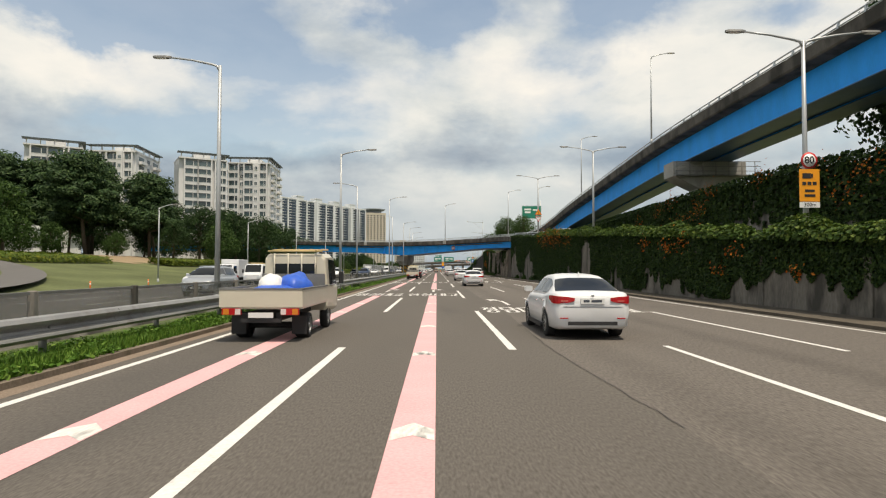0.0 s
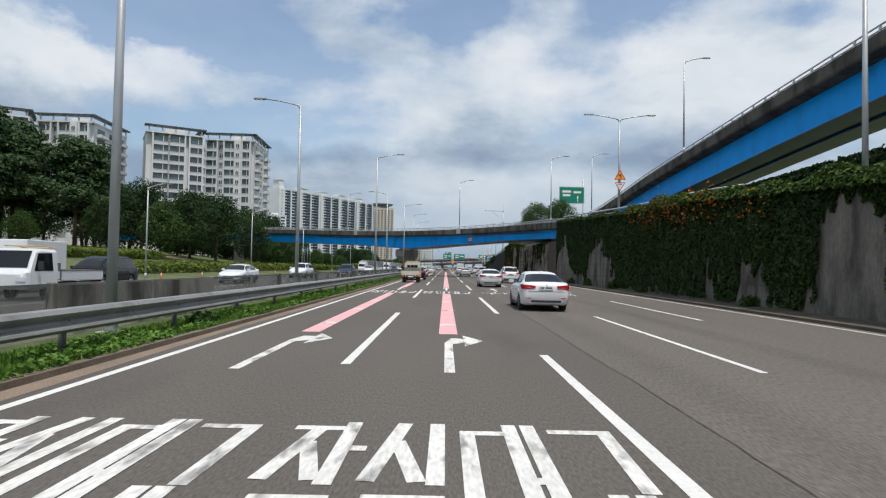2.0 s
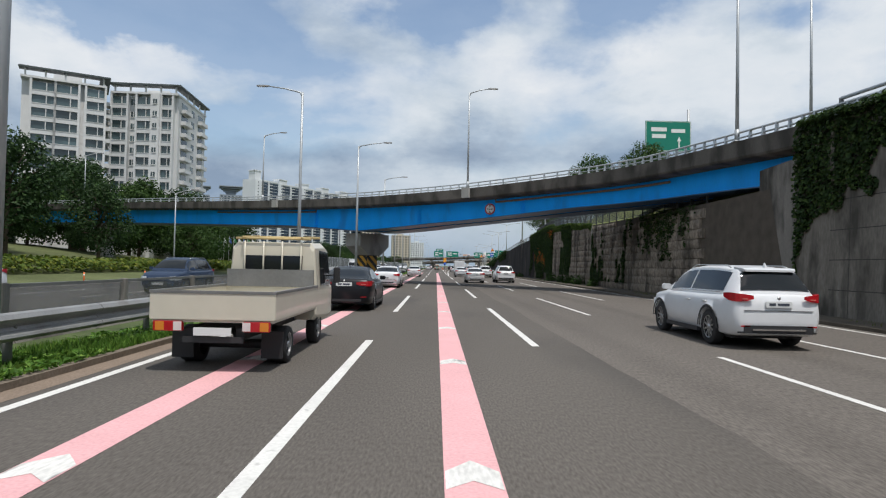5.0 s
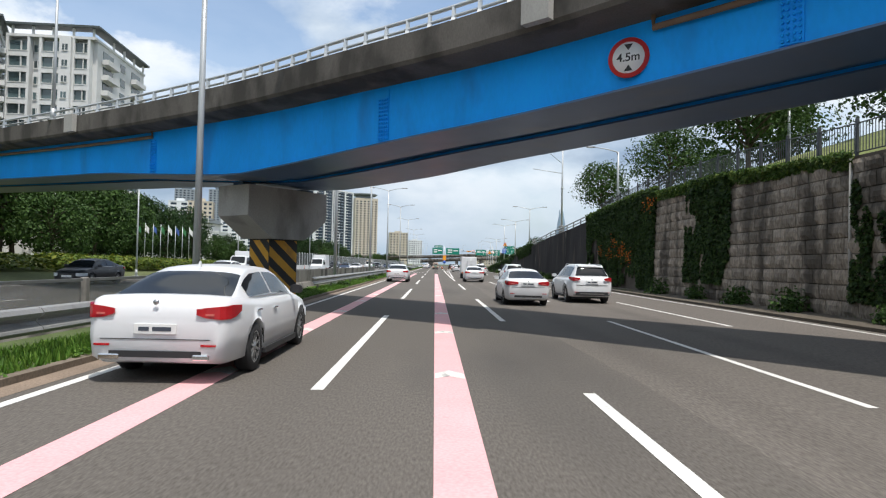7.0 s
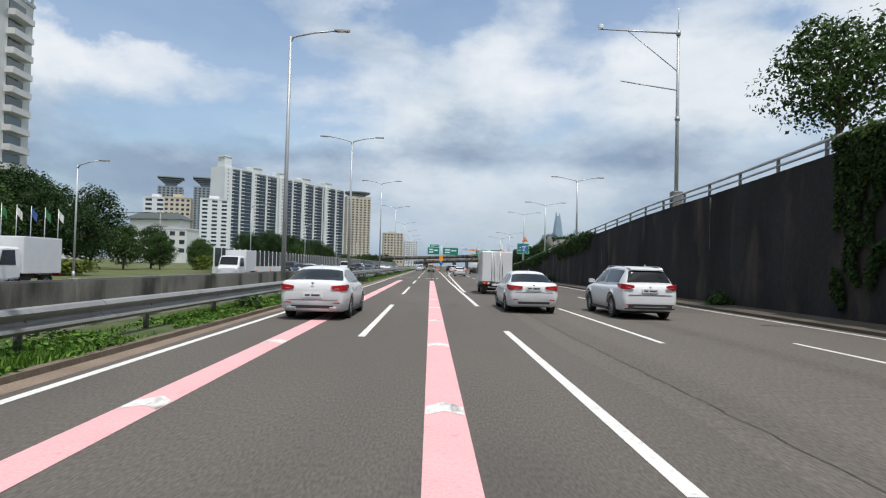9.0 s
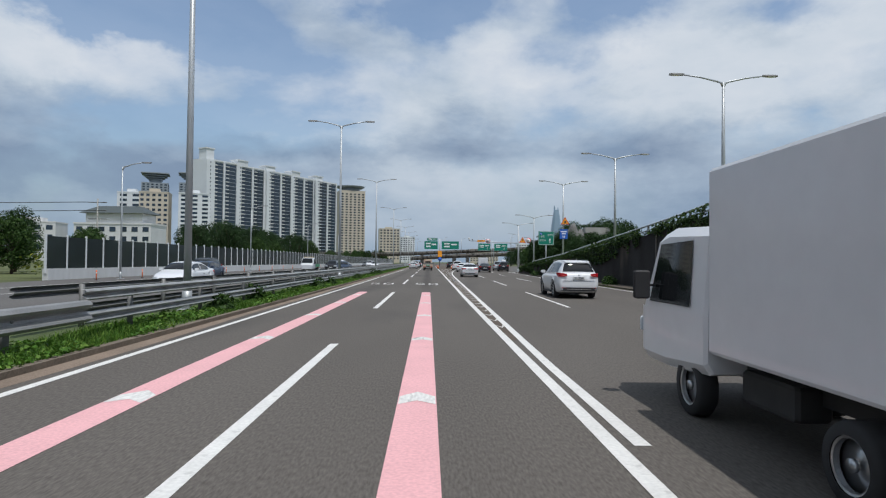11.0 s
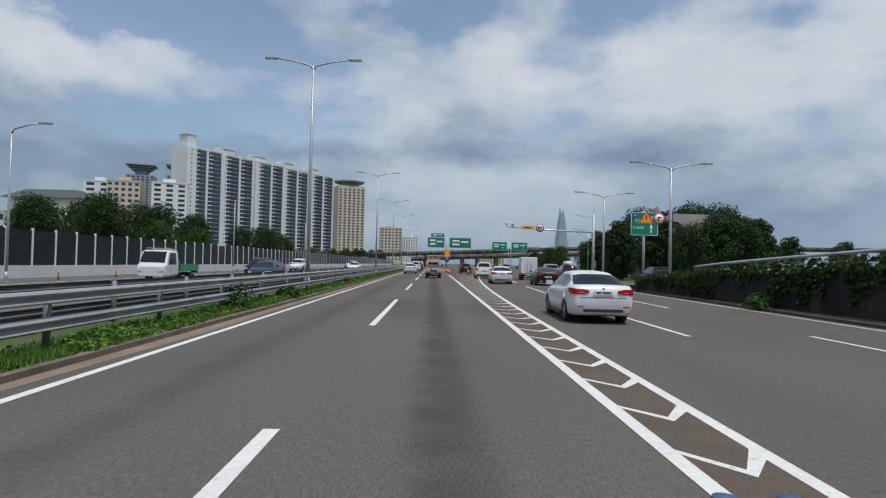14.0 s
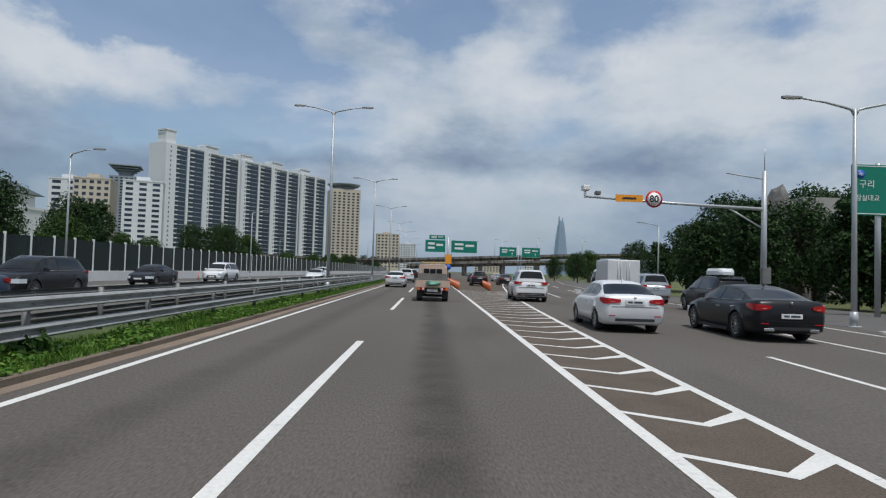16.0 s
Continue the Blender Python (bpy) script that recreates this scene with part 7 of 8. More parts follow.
part("pier_cap", Geo().box(-2.9, -1.3, 8.6, 2.7, 1.3, 9.8), CONCRETE, cap)

# ---- noise barrier on the far side ----
BAR_GLASS = material("barrier_panel", (0.022, 0.03, 0.03), 0.35, vary=0.1, scale=0.5, spec=0.25)
nt = BAR_GLASS.node_tree
tr, mx = nt.nodes.new("ShaderNodeBsdfTransparent"), nt.nodes.new("ShaderNodeMixShader")
tr.inputs[0].default_value = (0.55, 0.62, 0.58, 1)
mx.inputs[0].default_value = 0.72
nt.links.new(tr.outputs[0], mx.inputs[1]), nt.links.new(nt.nodes["Principled BSDF"].outputs[0], mx.inputs[2])
nt.links.new(mx.outputs[0], nt.nodes["Material Output"].inputs[0])
nb = thing("noise_barrier", "noise barrier of dark panels between white posts on a concrete base", "barrier", kind="structure")
y = 224.0
while y < 620:
    st = 2.5 if y < 380 else 5.0
    x = -26.6 + max(0.0, y - 420) * 0.004
    part("base_wall", Geo().box(x - 0.2, y + 0.01, -0.1, x + 0.2, y + st - 0.01, 0.8), APT_WHITE, nb)
    part("post", Geo().box(x - 0.08, y - 0.06, 0.45, x + 0.08, y + 0.06, 3.25, bevel=0.02), APT_PALE, nb)
    part("panel", Geo().box(x - 0.03, y + 0.1, 0.8, x + 0.03, y + st - 0.1, 3.1), BAR_GLASS, nb)
    y += st
setting("road_oncoming_side", Geo().add([(-26.4, 190, -0.008), (-24.1, 190, -0.008), (-24.1, 640, -0.008), (-26.4, 640, -0.008)], [(0, 1, 2, 3)]), ASPHALT_FAR, "hard shoulder beside the noise barrier", "road")

# flag poles, lane posts and power pole
FLAGS = [material("flag_green", (0.05, 0.20, 0.08), 0.7), material("flag_white", (0.7, 0.7, 0.7), 0.7), material("flag_blue", (0.06, 0.12, 0.35), 0.7)]
for k in range(8):
    f = thing("flag_pole", "white flag pole with a small hanging flag", "flag pole", (-44.5 + 0.5 * k, 206 + 1.5 * k, slope_z(-42, 210)), group="flag poles")
    part("pole", Geo().tube([(0, 0, 0), (0, 0, 6.6)], [0.06, 0.035], 6), GALV, f)
    part("flag", Geo().strip([[(0.04 + 0.11 * j, 0.05 * math.sin(j * 1.7 + k), 6.4 - 0.12 * j), (0.04 + 0.11 * j, 0.05 * math.sin(j * 1.7 + k + 0.6), 5.6 - 0.14 * j)] for j in range(6)], closed=False), FLAGS[k % 3], f)
ORANGE_PL = material("orange_plastic", (0.75, 0.16, 0.03), 0.5, vary=0.08)


def lane_post(x, y, h=0.7):
    p = thing("lane_post", "orange flexible lane post with white bands", "bollard", (x, y, 0), group="orange lane posts")
    part("post", Geo().tube([(0, 0, 0.03), (0, 0, h)], 0.045, 8), ORANGE_PL, p)
    part("foot", Geo().disc((0, 0, 0.02), (0, 0, 1), 0.11, 0.04, 10), BLACK, p)
    part("band", Geo().disc((0, 0, h * 0.75), (0, 0, 1), 0.048, 0.08, 8), WHITE_PAINT, p)
    return p


P0 = lane_post(-22.3, 40)
for y in list(np.arange(48, 130, 8.0)) + list(np.arange(225, 330, 7.0)):
    copy_thing(P0, pose(-22.3 if y < 200 else -23.6, y, 0))
for y in np.arange(312, 345, 2.0):
    copy_thing(P0, pose(2.75 + diverge(y) * 0.45, y, 0.01))
    copy_thing(P0, pose(2.3, y, 0.01))
d = thing("delineator_post", "short grey post with an orange reflector on the median", "bollard", (-5.75, 127.2, 0.1))
part("post", Geo().tube([(0, 0, 0), (0, 0, 0.75)], 0.03, 8), GALV_DULL, d)
part("reflector", Geo().disc((0, 0, 0.82), (0, 1, 0), 0.07, 0.04, 14), ORANGE, d)
for y in (38.0,):
    copy_thing(d, pose(-5.75, y, 0.1))
up = thing("utility_pole", "grey utility pole with cross arms and wires", "utility pole", (-80, 330, 0))
part("pole", Geo().tube([(0, 0, 0), (0, 0, 16)], [0.25, 0.15], 8), CONCRETE, up)
for z in (15, 13, 11):
    part("cross_arm", Geo().box(-2.2, -0.1, z, 2.2, 0.1, z + 0.2), GALV_DULL, up)
for z, k in ((15.2, -2), (15.2, 2), (13.2, -2), (13.2, 2)):
    part("wire", Geo().tube([(k, 0, z), (k - 30, -10, z - 1.6), (k - 70, -20, z)], 0.04, 4), BLACK, up)

# ---- vehicles ----
def paint(name, colour, metal=0.0):
    return material("car_paint_" + name, colour, 0.30, metal=metal, vary=0.03, scale=2, coat=0.35 if colour[0] > 0.2 else 0.10, spec=0.4 if colour[0] > 0.2 else 0.25, grain=0.02, grain_scale=5)


CAR_WHITE, CAR_BLACK, CAR_SILVER = paint("white", (0.66, 0.67, 0.685)), paint("black", (0.012, 0.013, 0.016)), paint("silver", (0.42, 0.44, 0.46), 0.6)
CAR_GREY, CAR_NAVY, CAR_BEIGE = paint("grey", (0.09, 0.095, 0.10), 0.4), paint("navy", (0.02, 0.035, 0.07)), paint("cream", (0.60, 0.56, 0.46))
CAR_TAN, CAR_GREEN = paint("tan", (0.56, 0.42, 0.33)), paint("green", (0.05, 0.30, 0.13))
CAR_GLASS = material("car_glass", (0.010, 0.012, 0.014), 0.05, vary=0.0, spec=0.38)
TYRE = material("tyre_rubber", (0.022, 0.022, 0.023), 0.85, vary=0.15, scale=5)
RIM = material("alloy_rim", (0.45, 0.46, 0.47), 0.3, metal=0.8, vary=0.06)
TRIM_BLACK = material("black_plastic_trim", (0.025, 0.025, 0.027), 0.6, vary=0.1)
CHROME = material("chrome", (0.75, 0.76, 0.77), 0.12, metal=1.0, vary=0.0)
TAIL_RED = material("tail_lamp_red", (0.42, 0.012, 0.018), 0.15, vary=0.15, scale=8, spec=0.7)
TAIL_CLEAR = material("lamp_clear", (0.70, 0.62, 0.60), 0.15, vary=0.1, scale=10)
TAIL_INNER = material("tail_lamp_inner", (0.62, 0.16, 0.14), 0.15, vary=0.2, scale=12, spec=0.7)
AMBER = material("lamp_amber", (0.65, 0.22, 0.03), 0.2, vary=0.1)
HEADLAMP = material("headlamp_glass", (0.62, 0.66, 0.70), 0.1, vary=0.1, scale=8, spec=0.8)
PLATE = material("plate_white", (0.72, 0.73, 0.72), 0.5, vary=0.03)
PLATE_INK = material("plate_characters", (0.05, 0.06, 0.08), 0.6, vary=0.0)
CHASSIS = material("chassis_dark", (0.03, 0.03, 0.03), 0.8, vary=0.2)


def pw(table, u):
    return float(np.interp(u, [a for a, _ in table], [b for _, b in table]))


def wheel(parent, x, y, r, w, side, spokes=10, dual=False):
    t = part("wheel", Geo().strip([[(x + s * w / 2, y + q * math.cos(2 * math.pi * k / 28), r + q * math.sin(2 * math.pi * k / 28)) for k in range(28)] for s, q in ((-1, r * 0.66), (-1, r * 0.93), (-0.75, r), (0.75, r), (1, r * 0.93), (1, r * 0.66))], smooth=True), TYRE, parent, "black rubber tyre")
    xo = x + side * (w / 2 - 0.025)
    g = Geo().tube([(xo - side * 0.09, y, r), (xo - side * 0.05, y, r)], r * 0.67, 24)
    g.strip([[(xo + s, y + q * math.cos(2 * math.pi * k / 28), r + q * math.sin(2 * math.pi * k / 28)) for k in range(28)] for s, q in ((0.0, r * 0.68), (side * 0.015, r * 0.66), (side * 0.01, r * 0.60), (-side * 0.03, r * 0.59))])
    part("rim_back", g, TRIM_BLACK if spokes else RIM, t)
    g = Geo().disc((xo, y, r), (1, 0, 0), r * 0.16, 0.03, 12)
    for k in range(spokes):
        a = 2 * math.pi * k / spokes
        m = Matrix.Translation((xo - side * 0.005, y, r)) @ Matrix.Rotation(a, 4, "X")
        g.box(-0.012, -r * 0.045, r * 0.1, 0.012, r * 0.045, r * 0.62, m)
    g.strip([[(xo + s, y + q * math.cos(2 * math.pi * k / 28), r + q * math.sin(2 * math.pi * k / 28)) for k in range(28)] for s, q in ((0.004, r * 0.67), (side * 0.018, r * 0.655), (side * 0.012, r * 0.60))])
    part("rim", g, RIM, t, "silver alloy rim")
    return t


def wrap(path, z0, z1, thick=0.035, slope=0.0):
    """A band that follows a plan path, from z0 to z1."""
    g = Geo()
    n = len(path)
    rings = []
    for i, (x, y) in enumerate(path):
        a, b = path[max(i - 1, 0)], path[min(i + 1, n - 1)]
        d = Vector((b[0] - a[0], b[1] - a[1], 0)).normalized()
        nn = Vector((d.y, -d.x, 0)) * thick
        za, zb = (z0[i], z1[i]) if isinstance(z0, (list, tuple)) else (z0, z1)
        rings.append([(x - nn.x, y - nn.y, za), (x + nn.x * 0.6, y + nn.y * 0.6, za + 0.012), (x + nn.x * 0.6, y + nn.y * 0.6, zb - 0.012), (x - nn.x, y - nn.y, zb)])
    return g.strip(rings, caps=True)


SEDAN = dict(L=4.57, W=1.78, H=1.43, wb=2.70, r=0.315, belt=0.93, front=0.86, ground=0.20,
             top=[(0, 0.80), (0.01, 0.98), (0.035, 1.05), (0.17, 1.045), (0.30, 0.97), (0.70, 0.95), (0.76, 0.93), (0.90, 0.80), (0.97, 0.68), (1, 0.52)],
             roof=[(0.10, 1.03), (0.16, 1.13), (0.25, 1.31), (0.33, 1.405), (0.45, 1.43), (0.56, 1.41), (0.64, 1.31), (0.71, 1.13), (0.765, 0.95)], rear=(0.115, 0.262), screen=(0.60, 0.745), side=(0.215, 0.68), pillar=(0.445, 0.30))
SALOON = dict(SEDAN, L=4.92, W=1.86, H=1.46, wb=2.83, r=0.34, belt=0.96,
              top=[(0, 0.80), (0.01, 1.0), (0.03, 1.07), (0.14, 1.06), (0.30, 1.0), (0.70, 0.98), (0.76, 0.96), (0.90, 0.84), (0.97, 0.70), (1, 0.52)],
              roof=[(0.09, 1.04), (0.15, 1.15), (0.24, 1.34), (0.32, 1.435), (0.44, 1.46), (0.55, 1.44), (0.63, 1.34), (0.70, 1.16), (0.765, 0.98)], rear=(0.105, 0.25), side=(0.20, 0.675))
COUPE = dict(SALOON, L=4.99, W=1.89, H=1.43, wb=2.94, r=0.355, belt=0.95,
             roof=[(0.05, 1.02), (0.12, 1.10), (0.24, 1.29), (0.34, 1.40), (0.45, 1.43), (0.55, 1.40), (0.63, 1.30), (0.70, 1.13), (0.765, 0.97)], rear=(0.075, 0.27), side=(0.18, 0.67))
SUV = dict(L=4.80, W=1.89, H=1.69, wb=2.78, r=0.37, belt=1.06, front=1.0, ground=0.25,
           top=[(0, 0.70), (0.008, 1.02), (0.02, 1.10), (0.30, 1.08), (0.72, 1.07), (0.78, 1.05), (0.92, 0.97), (0.975, 0.82), (1, 0.55)],
           roof=[(0.022, 1.08), (0.035, 1.22), (0.075, 1.52), (0.105, 1.63), (0.25, 1.68), (0.45, 1.69), (0.58, 1.65), (0.66, 1.52), (0.73, 1.28), (0.785, 1.07)], rear=(0.032, 0.085), screen=(0.62, 0.76), side=(0.13, 0.70), pillar=(0.46, 0.27))
VAN = dict(SUV, L=5.13, W=1.97, H=1.78, wb=3.06, belt=1.10,
           roof=[(0.012, 1.12), (0.02, 1.30), (0.04, 1.62), (0.065, 1.73), (0.25, 1.78), (0.50, 1.78), (0.62, 1.72), (0.70, 1.55), (0.77, 1.30), (0.83, 1.09)], rear=(0.02, 0.052), screen=(0.67, 0.80), side=(0.07, 0.74), pillar=(0.50, 0.28))


def car(name, label, spec, body_mat, x, y, heading=0.0, category="car", tail="wide", rack=False, box=False):
    """A car from lofted sections: body, glasshouse, glass, wheels, lamps and trim. The nose points along +y before the turn."""
    L, W, r, wb = spec["L"], spec["W"], spec["r"], spec["wb"]
    ob = thing(name, label, category, (x, y, 0), heading, group="traffic")
    axle_r = -L / 2 + (L - wb) * 0.53
    axles = (axle_r, axle_r + wb)
    yy = lambda u: -L / 2 + u * L

    def half(u):
        return W / 2 * pw([(0, 0.80), (0.012, 0.89), (0.035, 0.95), (0.09, 0.985), (0.2, 1.0), (0.75, 1.0), (0.90, 0.955), (0.965, 0.86), (1, 0.66)], u)

    us = sorted(set([0, 0.004, 0.012, 0.025, 0.045, 0.07] + [k / 40 for k in range(3, 38)] + [0.945, 0.96, 0.975, 0.988, 1.0] + [((a + q * (r + 0.055)) + L / 2) / L for a in axles for q in (-1.02, -1, -0.95, -0.82, -0.6, -0.3, 0, 0.3, 0.6, 0.82, 0.95, 1, 1.02)]))
    us = [u for u in us if 0 <= u <= 1]
    rings = []
    for u in us:
        y0, w, zt = yy(u), half(u), pw(spec["top"], u)
        zb = spec["ground"] + pw([(0, 0.08), (0.05, 0.02), (0.12, 0.0), (0.9, 0.0), (1, 0.06)], u)
        arch = 0.0
        for a in axles:
            q = (r + 0.055) ** 2 - (y0 - a) ** 2
            if q > 0:
                arch = max(arch, r + math.sqrt(q))
        zm = zb + (zt - zb) * 0.50
        sec = [(0, zb), (w * 0.80, zb), (w * 0.955, zb + 0.06), (w, zm - 0.06), (w * 1.0, zm + 0.05), (w * 0.975, zt - 0.12), (w * 0.94, zt - 0.035), (w * 0.86, zt), (w * 0.5, zt + 0.018), (0, zt + 0.024)]
        sec = [(a, max(b, min(arch, zt - 0.16)) if k < 5 else b) for k, (a, b) in enumerate(sec)]
        rings.append([(a, y0, b) for a, b in sec] + [(-a, y0, b) for a, b in reversed(sec[1:-1])])
    body = part("body", Geo().strip(rings, smooth=True, caps=True), body_mat, ob)
    part("underbody", Geo().box(-W * 0.38, -L * 0.40, 0.20, W * 0.38, L * 0.42, 0.62), CHASSIS, ob, "dark underbody")
    # glasshouse
    u0, u1 = spec["roof"][0][0], spec["roof"][-1][0]
    gu = [u0 + (u1 - u0) * k / 36 for k in range(37)]

    def cabin(u, s, off=0.0):
        """A point of the glasshouse surface: s from 0 at the belt, over the side, to 1 on the centre line."""
        zr, base = pw(spec["roof"], u), pw(spec["top"], u) - 0.03
        zr = max(zr, base + 0.005)
        h = zr - base
        wbelt = half(u) * 0.90
        wroof = wbelt - min(0.24, 0.40 * h + 0.02) - 0.02
        if s < 0.55:
            q = s / 0.55
            p = Vector((wbelt + (wroof - wbelt) * q ** 1.15, 0, base + (zr - 0.05 * min(1, h / 0.3) - base) * q))
            nrm = Vector((1, 0, 0.35)).normalized()
        else:
            q = (s - 0.55) / 0.45
            p = Vector((wroof * math.cos(q * math.pi / 2) ** 0.75, 0, zr - 0.05 * min(1, h / 0.3) + 0.07 * min(1, h / 0.3) * math.sin(q * math.pi / 2)))
            nrm = Vector((0, 0, 1))
        return p + nrm * off, yy(u)

    ss = [0, 0.14, 0.28, 0.42, 0.55, 0.62, 0.70, 0.80, 0.90, 1.0]

    def patch(ua, ub, sa, sb, nu, ns, off, mirror=False, shift=(0, 0)):
        rr = []
        for i in range(nu + 1):
            u = ua + (ub - ua) * i / nu
            row = []
            for k in range(ns + 1):
                p, y0 = cabin(u, sa + (sb - sa) * k / ns, off)
                row.append(((-p.x if mirror else p.x), y0 + shift[0], p.z + shift[1]))
            rr.append(row)
        return rr

    rings = []
    for u in gu:
        row = []
        for s in ss:
            p, y0 = cabin(u, s)
            row.append((p.x, y0, p.z))
        rings.append(row + [(-a, b, c) for a, b, c in reversed(row[:-1])])
    part("glasshouse", Geo().strip(rings, closed=False, smooth=True), body_mat, ob)

    def across_patch(ua, ub, s0, off, shift):
        right, left = patch(ua, ub, s0, 1.0, 8, 5, off, False, shift), patch(ua, ub, s0, 1.0, 8, 5, off, True, shift)
        return Geo().strip([a + list(reversed(b[:-1])) for a, b in zip(right, left)], closed=False, smooth=True)

    part("rear_window", across_patch(*spec["rear"], 0.63, 0.006, (-0.006, 0.0)), CAR_GLASS, ob, "tinted rear window")
    part("windscreen", across_patch(*spec["screen"], 0.60, 0.006, (0.006, 0.0)), CAR_GLASS, ob, "dark windscreen")
    sa, sb = spec["side"]
    for mir in (False, True):
        for a, b in ((sa, spec["pillar"][0] - 0.008), (spec["pillar"][0] + 0.008, sb)):
            part("side_window", Geo().strip(patch(a, b, 0.10, 0.50, 10, 3, 0.007, mir), closed=False, smooth=True), CAR_GLASS, ob, "tinted side window")
        q = -1 if mir else 1
        pts = [cabin(sa + (sb - sa) * k / 14, 0.07, 0.012) for k in range(15)]
        part("window_trim", Geo().tube([(q * p.x, y0, p.z) for p, y0 in pts], 0.009, 5), CHROME, ob)
        # mirror, handles, sill
        um = sb - 0.01
        p, y0 = cabin(um, 0.05)
        mz = p.z + 0.09
        part("mirror", Geo().strip([[(q * (p.x + 0.04 + a), y0 + b, mz + c) for b, c in ((-0.05 * k, -0.07 * k), (0.07 * k, -0.07 * k), (0.05 * k, 0.07 * k), (-0.06 * k, 0.07 * k))] for a, k in ((0, 0.7), (0.05, 1.0), (0.17, 1.0), (0.21, 0.6))], caps=True), TRIM_BLACK if tail == "low" else body_mat, ob)
        for uh in (spec["pillar"][0] - 0.02, spec["pillar"][0] - 0.20):
            zt = pw(spec["top"], uh)
            part("door_handle", Geo().box(q * W / 2 * 0.975, yy(uh) - 0.1, zt - 0.185, q * (W / 2 * 0.975 + 0.035), yy(uh) + 0.1, zt - 0.155, bevel=0.008), CHROME if tail != "suv" else body_mat, ob)
        part("sill", Geo().box(q * W * 0.43, axles[0] + r + 0.1, spec["ground"] - 0.02, q * (W / 2 + 0.003), axles[1] - r - 0.1, spec["ground"] + 0.07, bevel=0.01), TRIM_BLACK, ob)
        for ya in axles:
            wheel(ob, q * (W / 2 - 0.125), ya, r, 0.22, q)
            part("arch_liner", Geo().strip([[(q * (W / 2 - 0.30), ya + (r + 0.06) * math.cos(math.pi * k / 12), r + (r + 0.06) * math.sin(math.pi * k / 12)), (q * (W / 2 - 0.012), ya + (r + 0.06) * math.cos(math.pi * k / 12), r + (r + 0.06) * math.sin(math.pi * k / 12))] for k in range(13)], closed=False), TRIM_BLACK, ob)
    # rear end
    zt0 = pw(spec["top"], 0.03)
    edge = [(half(u) * 1.0, yy(u)) for u in (0.085, 0.05, 0.03, 0.015, 0.006)]
    inner = W * (0.22 if tail == "wide" else 0.27)
    for q in (1, -1):
        path = [(a * (0.965 if tail == "suv" else 0.985), b) for a, b in edge] + [((W / 2 * 0.80 + inner) / 2, yy(0.001)), (inner, yy(0.0) - 0.004)]
        zc = zt0 - (0.06 if tail == "suv" else 0.19 if tail == "low" else 0.16)
        hi = [zc + 0.09, zc + 0.10, zc + 0.10, zc + 0.09, zc + 0.085, zc + 0.07, zc + 0.05]
        lo = [zc + 0.01, zc - 0.05, zc - 0.07, zc - 0.075, zc - 0.075, zc - 0.06, zc - 0.02]
        pth = [(q * a, b) for a, b in path]
        if q < 0:
            pth, hi, lo = pth[::-1], hi[::-1], lo[::-1]
        lamp = part("tail_lamp", wrap(pth, lo, hi, 0.022), TAIL_RED, ob, "red tail lamp")
        part("lamp_insert", Geo().box(q * W * 0.30, yy(0.0) - 0.018, zc - 0.03, q * W * 0.385, yy(0.0) + 0.03, zc - 0.005), TAIL_INNER, lamp)
        part("reflector", Geo().box(q * W * 0.30, yy(0) - 0.012, 0.47, q * W * 0.40, yy(0) + 0.02, 0.495), TAIL_RED, ob)
        # front lamps
        hz = pw(spec["top"], 0.97)
        fp = [(half(u), yy(u)) for u in (0.90, 0.935, 0.96, 0.978, 0.99)] + [(half(0.99) - 0.15, yy(0.997))]
        pth = [(q * a, b + 0.006) for a, b in fp]
        if q > 0:
            pth = pth[::-1]
        part("headlamp", wrap(pth, hz - 0.20, hz - 0.03, 0.02), HEADLAMP, ob, "clear headlamp")
    part("bumper_insert", Geo().strip([[(a, yy(0) - d, z) for a, d in ((-W * 0.36, -0.03), (-W * 0.30, 0.002), (-W * 0.16, 0.008), (W * 0.16, 0.008), (W * 0.30, 0.002), (W * 0.36, -0.03))] for z in (spec["ground"] + 0.13, spec["ground"] + 0.21)], closed=False), TRIM_BLACK, ob, "black lower bumper insert")
    pz = zt0 - 0.24 if tail != "low" else 0.62
    plate = part("number_plate", Geo().box(-0.26, yy(0) - 0.022, pz, 0.26, yy(0) + 0.02, pz + 0.12, bevel=0.004), PLATE, ob, "white number plate with dark bars")
    part("plate_mark", Geo().box(-0.20, yy(0) - 0.026, pz + 0.035, -0.07, yy(0) - 0.021, pz + 0.085).box(-0.03, yy(0) - 0.026, pz + 0.035, 0.20, yy(0) - 0.021, pz + 0.085), PLATE_INK, plate)
    part("front_plate", Geo().box(-0.26, yy(1) - 0.02, 0.42, 0.26, yy(1) + 0.02, 0.53), PLATE, ob, "white front plate")
    part("grille", Geo().box(-W * 0.22, yy(0.985), 0.36, W * 0.22, yy(1) + 0.01, 0.60, bevel=0.02), TRIM_BLACK, ob)
    part("badge", Geo().disc((0, yy(0) - 0.006, zt0 - 0.06), (0, 1, 0), 0.035, 0.012, 16), RIM, ob)
    part("boot_seam", Geo().box(-W * 0.36, yy(0) - 0.008, pz - 0.07, W * 0.36, yy(0) + 0.01, pz - 0.062), TRIM_BLACK, ob)
    part("aerial", Geo().strip([[(a, yy(spec["rear"][1] + 0.03) + b, c) for a, b, c in ((-0.02 * k, -0.06 * k, z), (0.02 * k, -0.06 * k, z), (0, 0.07 * k, z))] for z, k in ((spec["H"] - 0.03, 1), (spec["H"] + 0.06, 0.4))], caps=True), body_mat, ob)
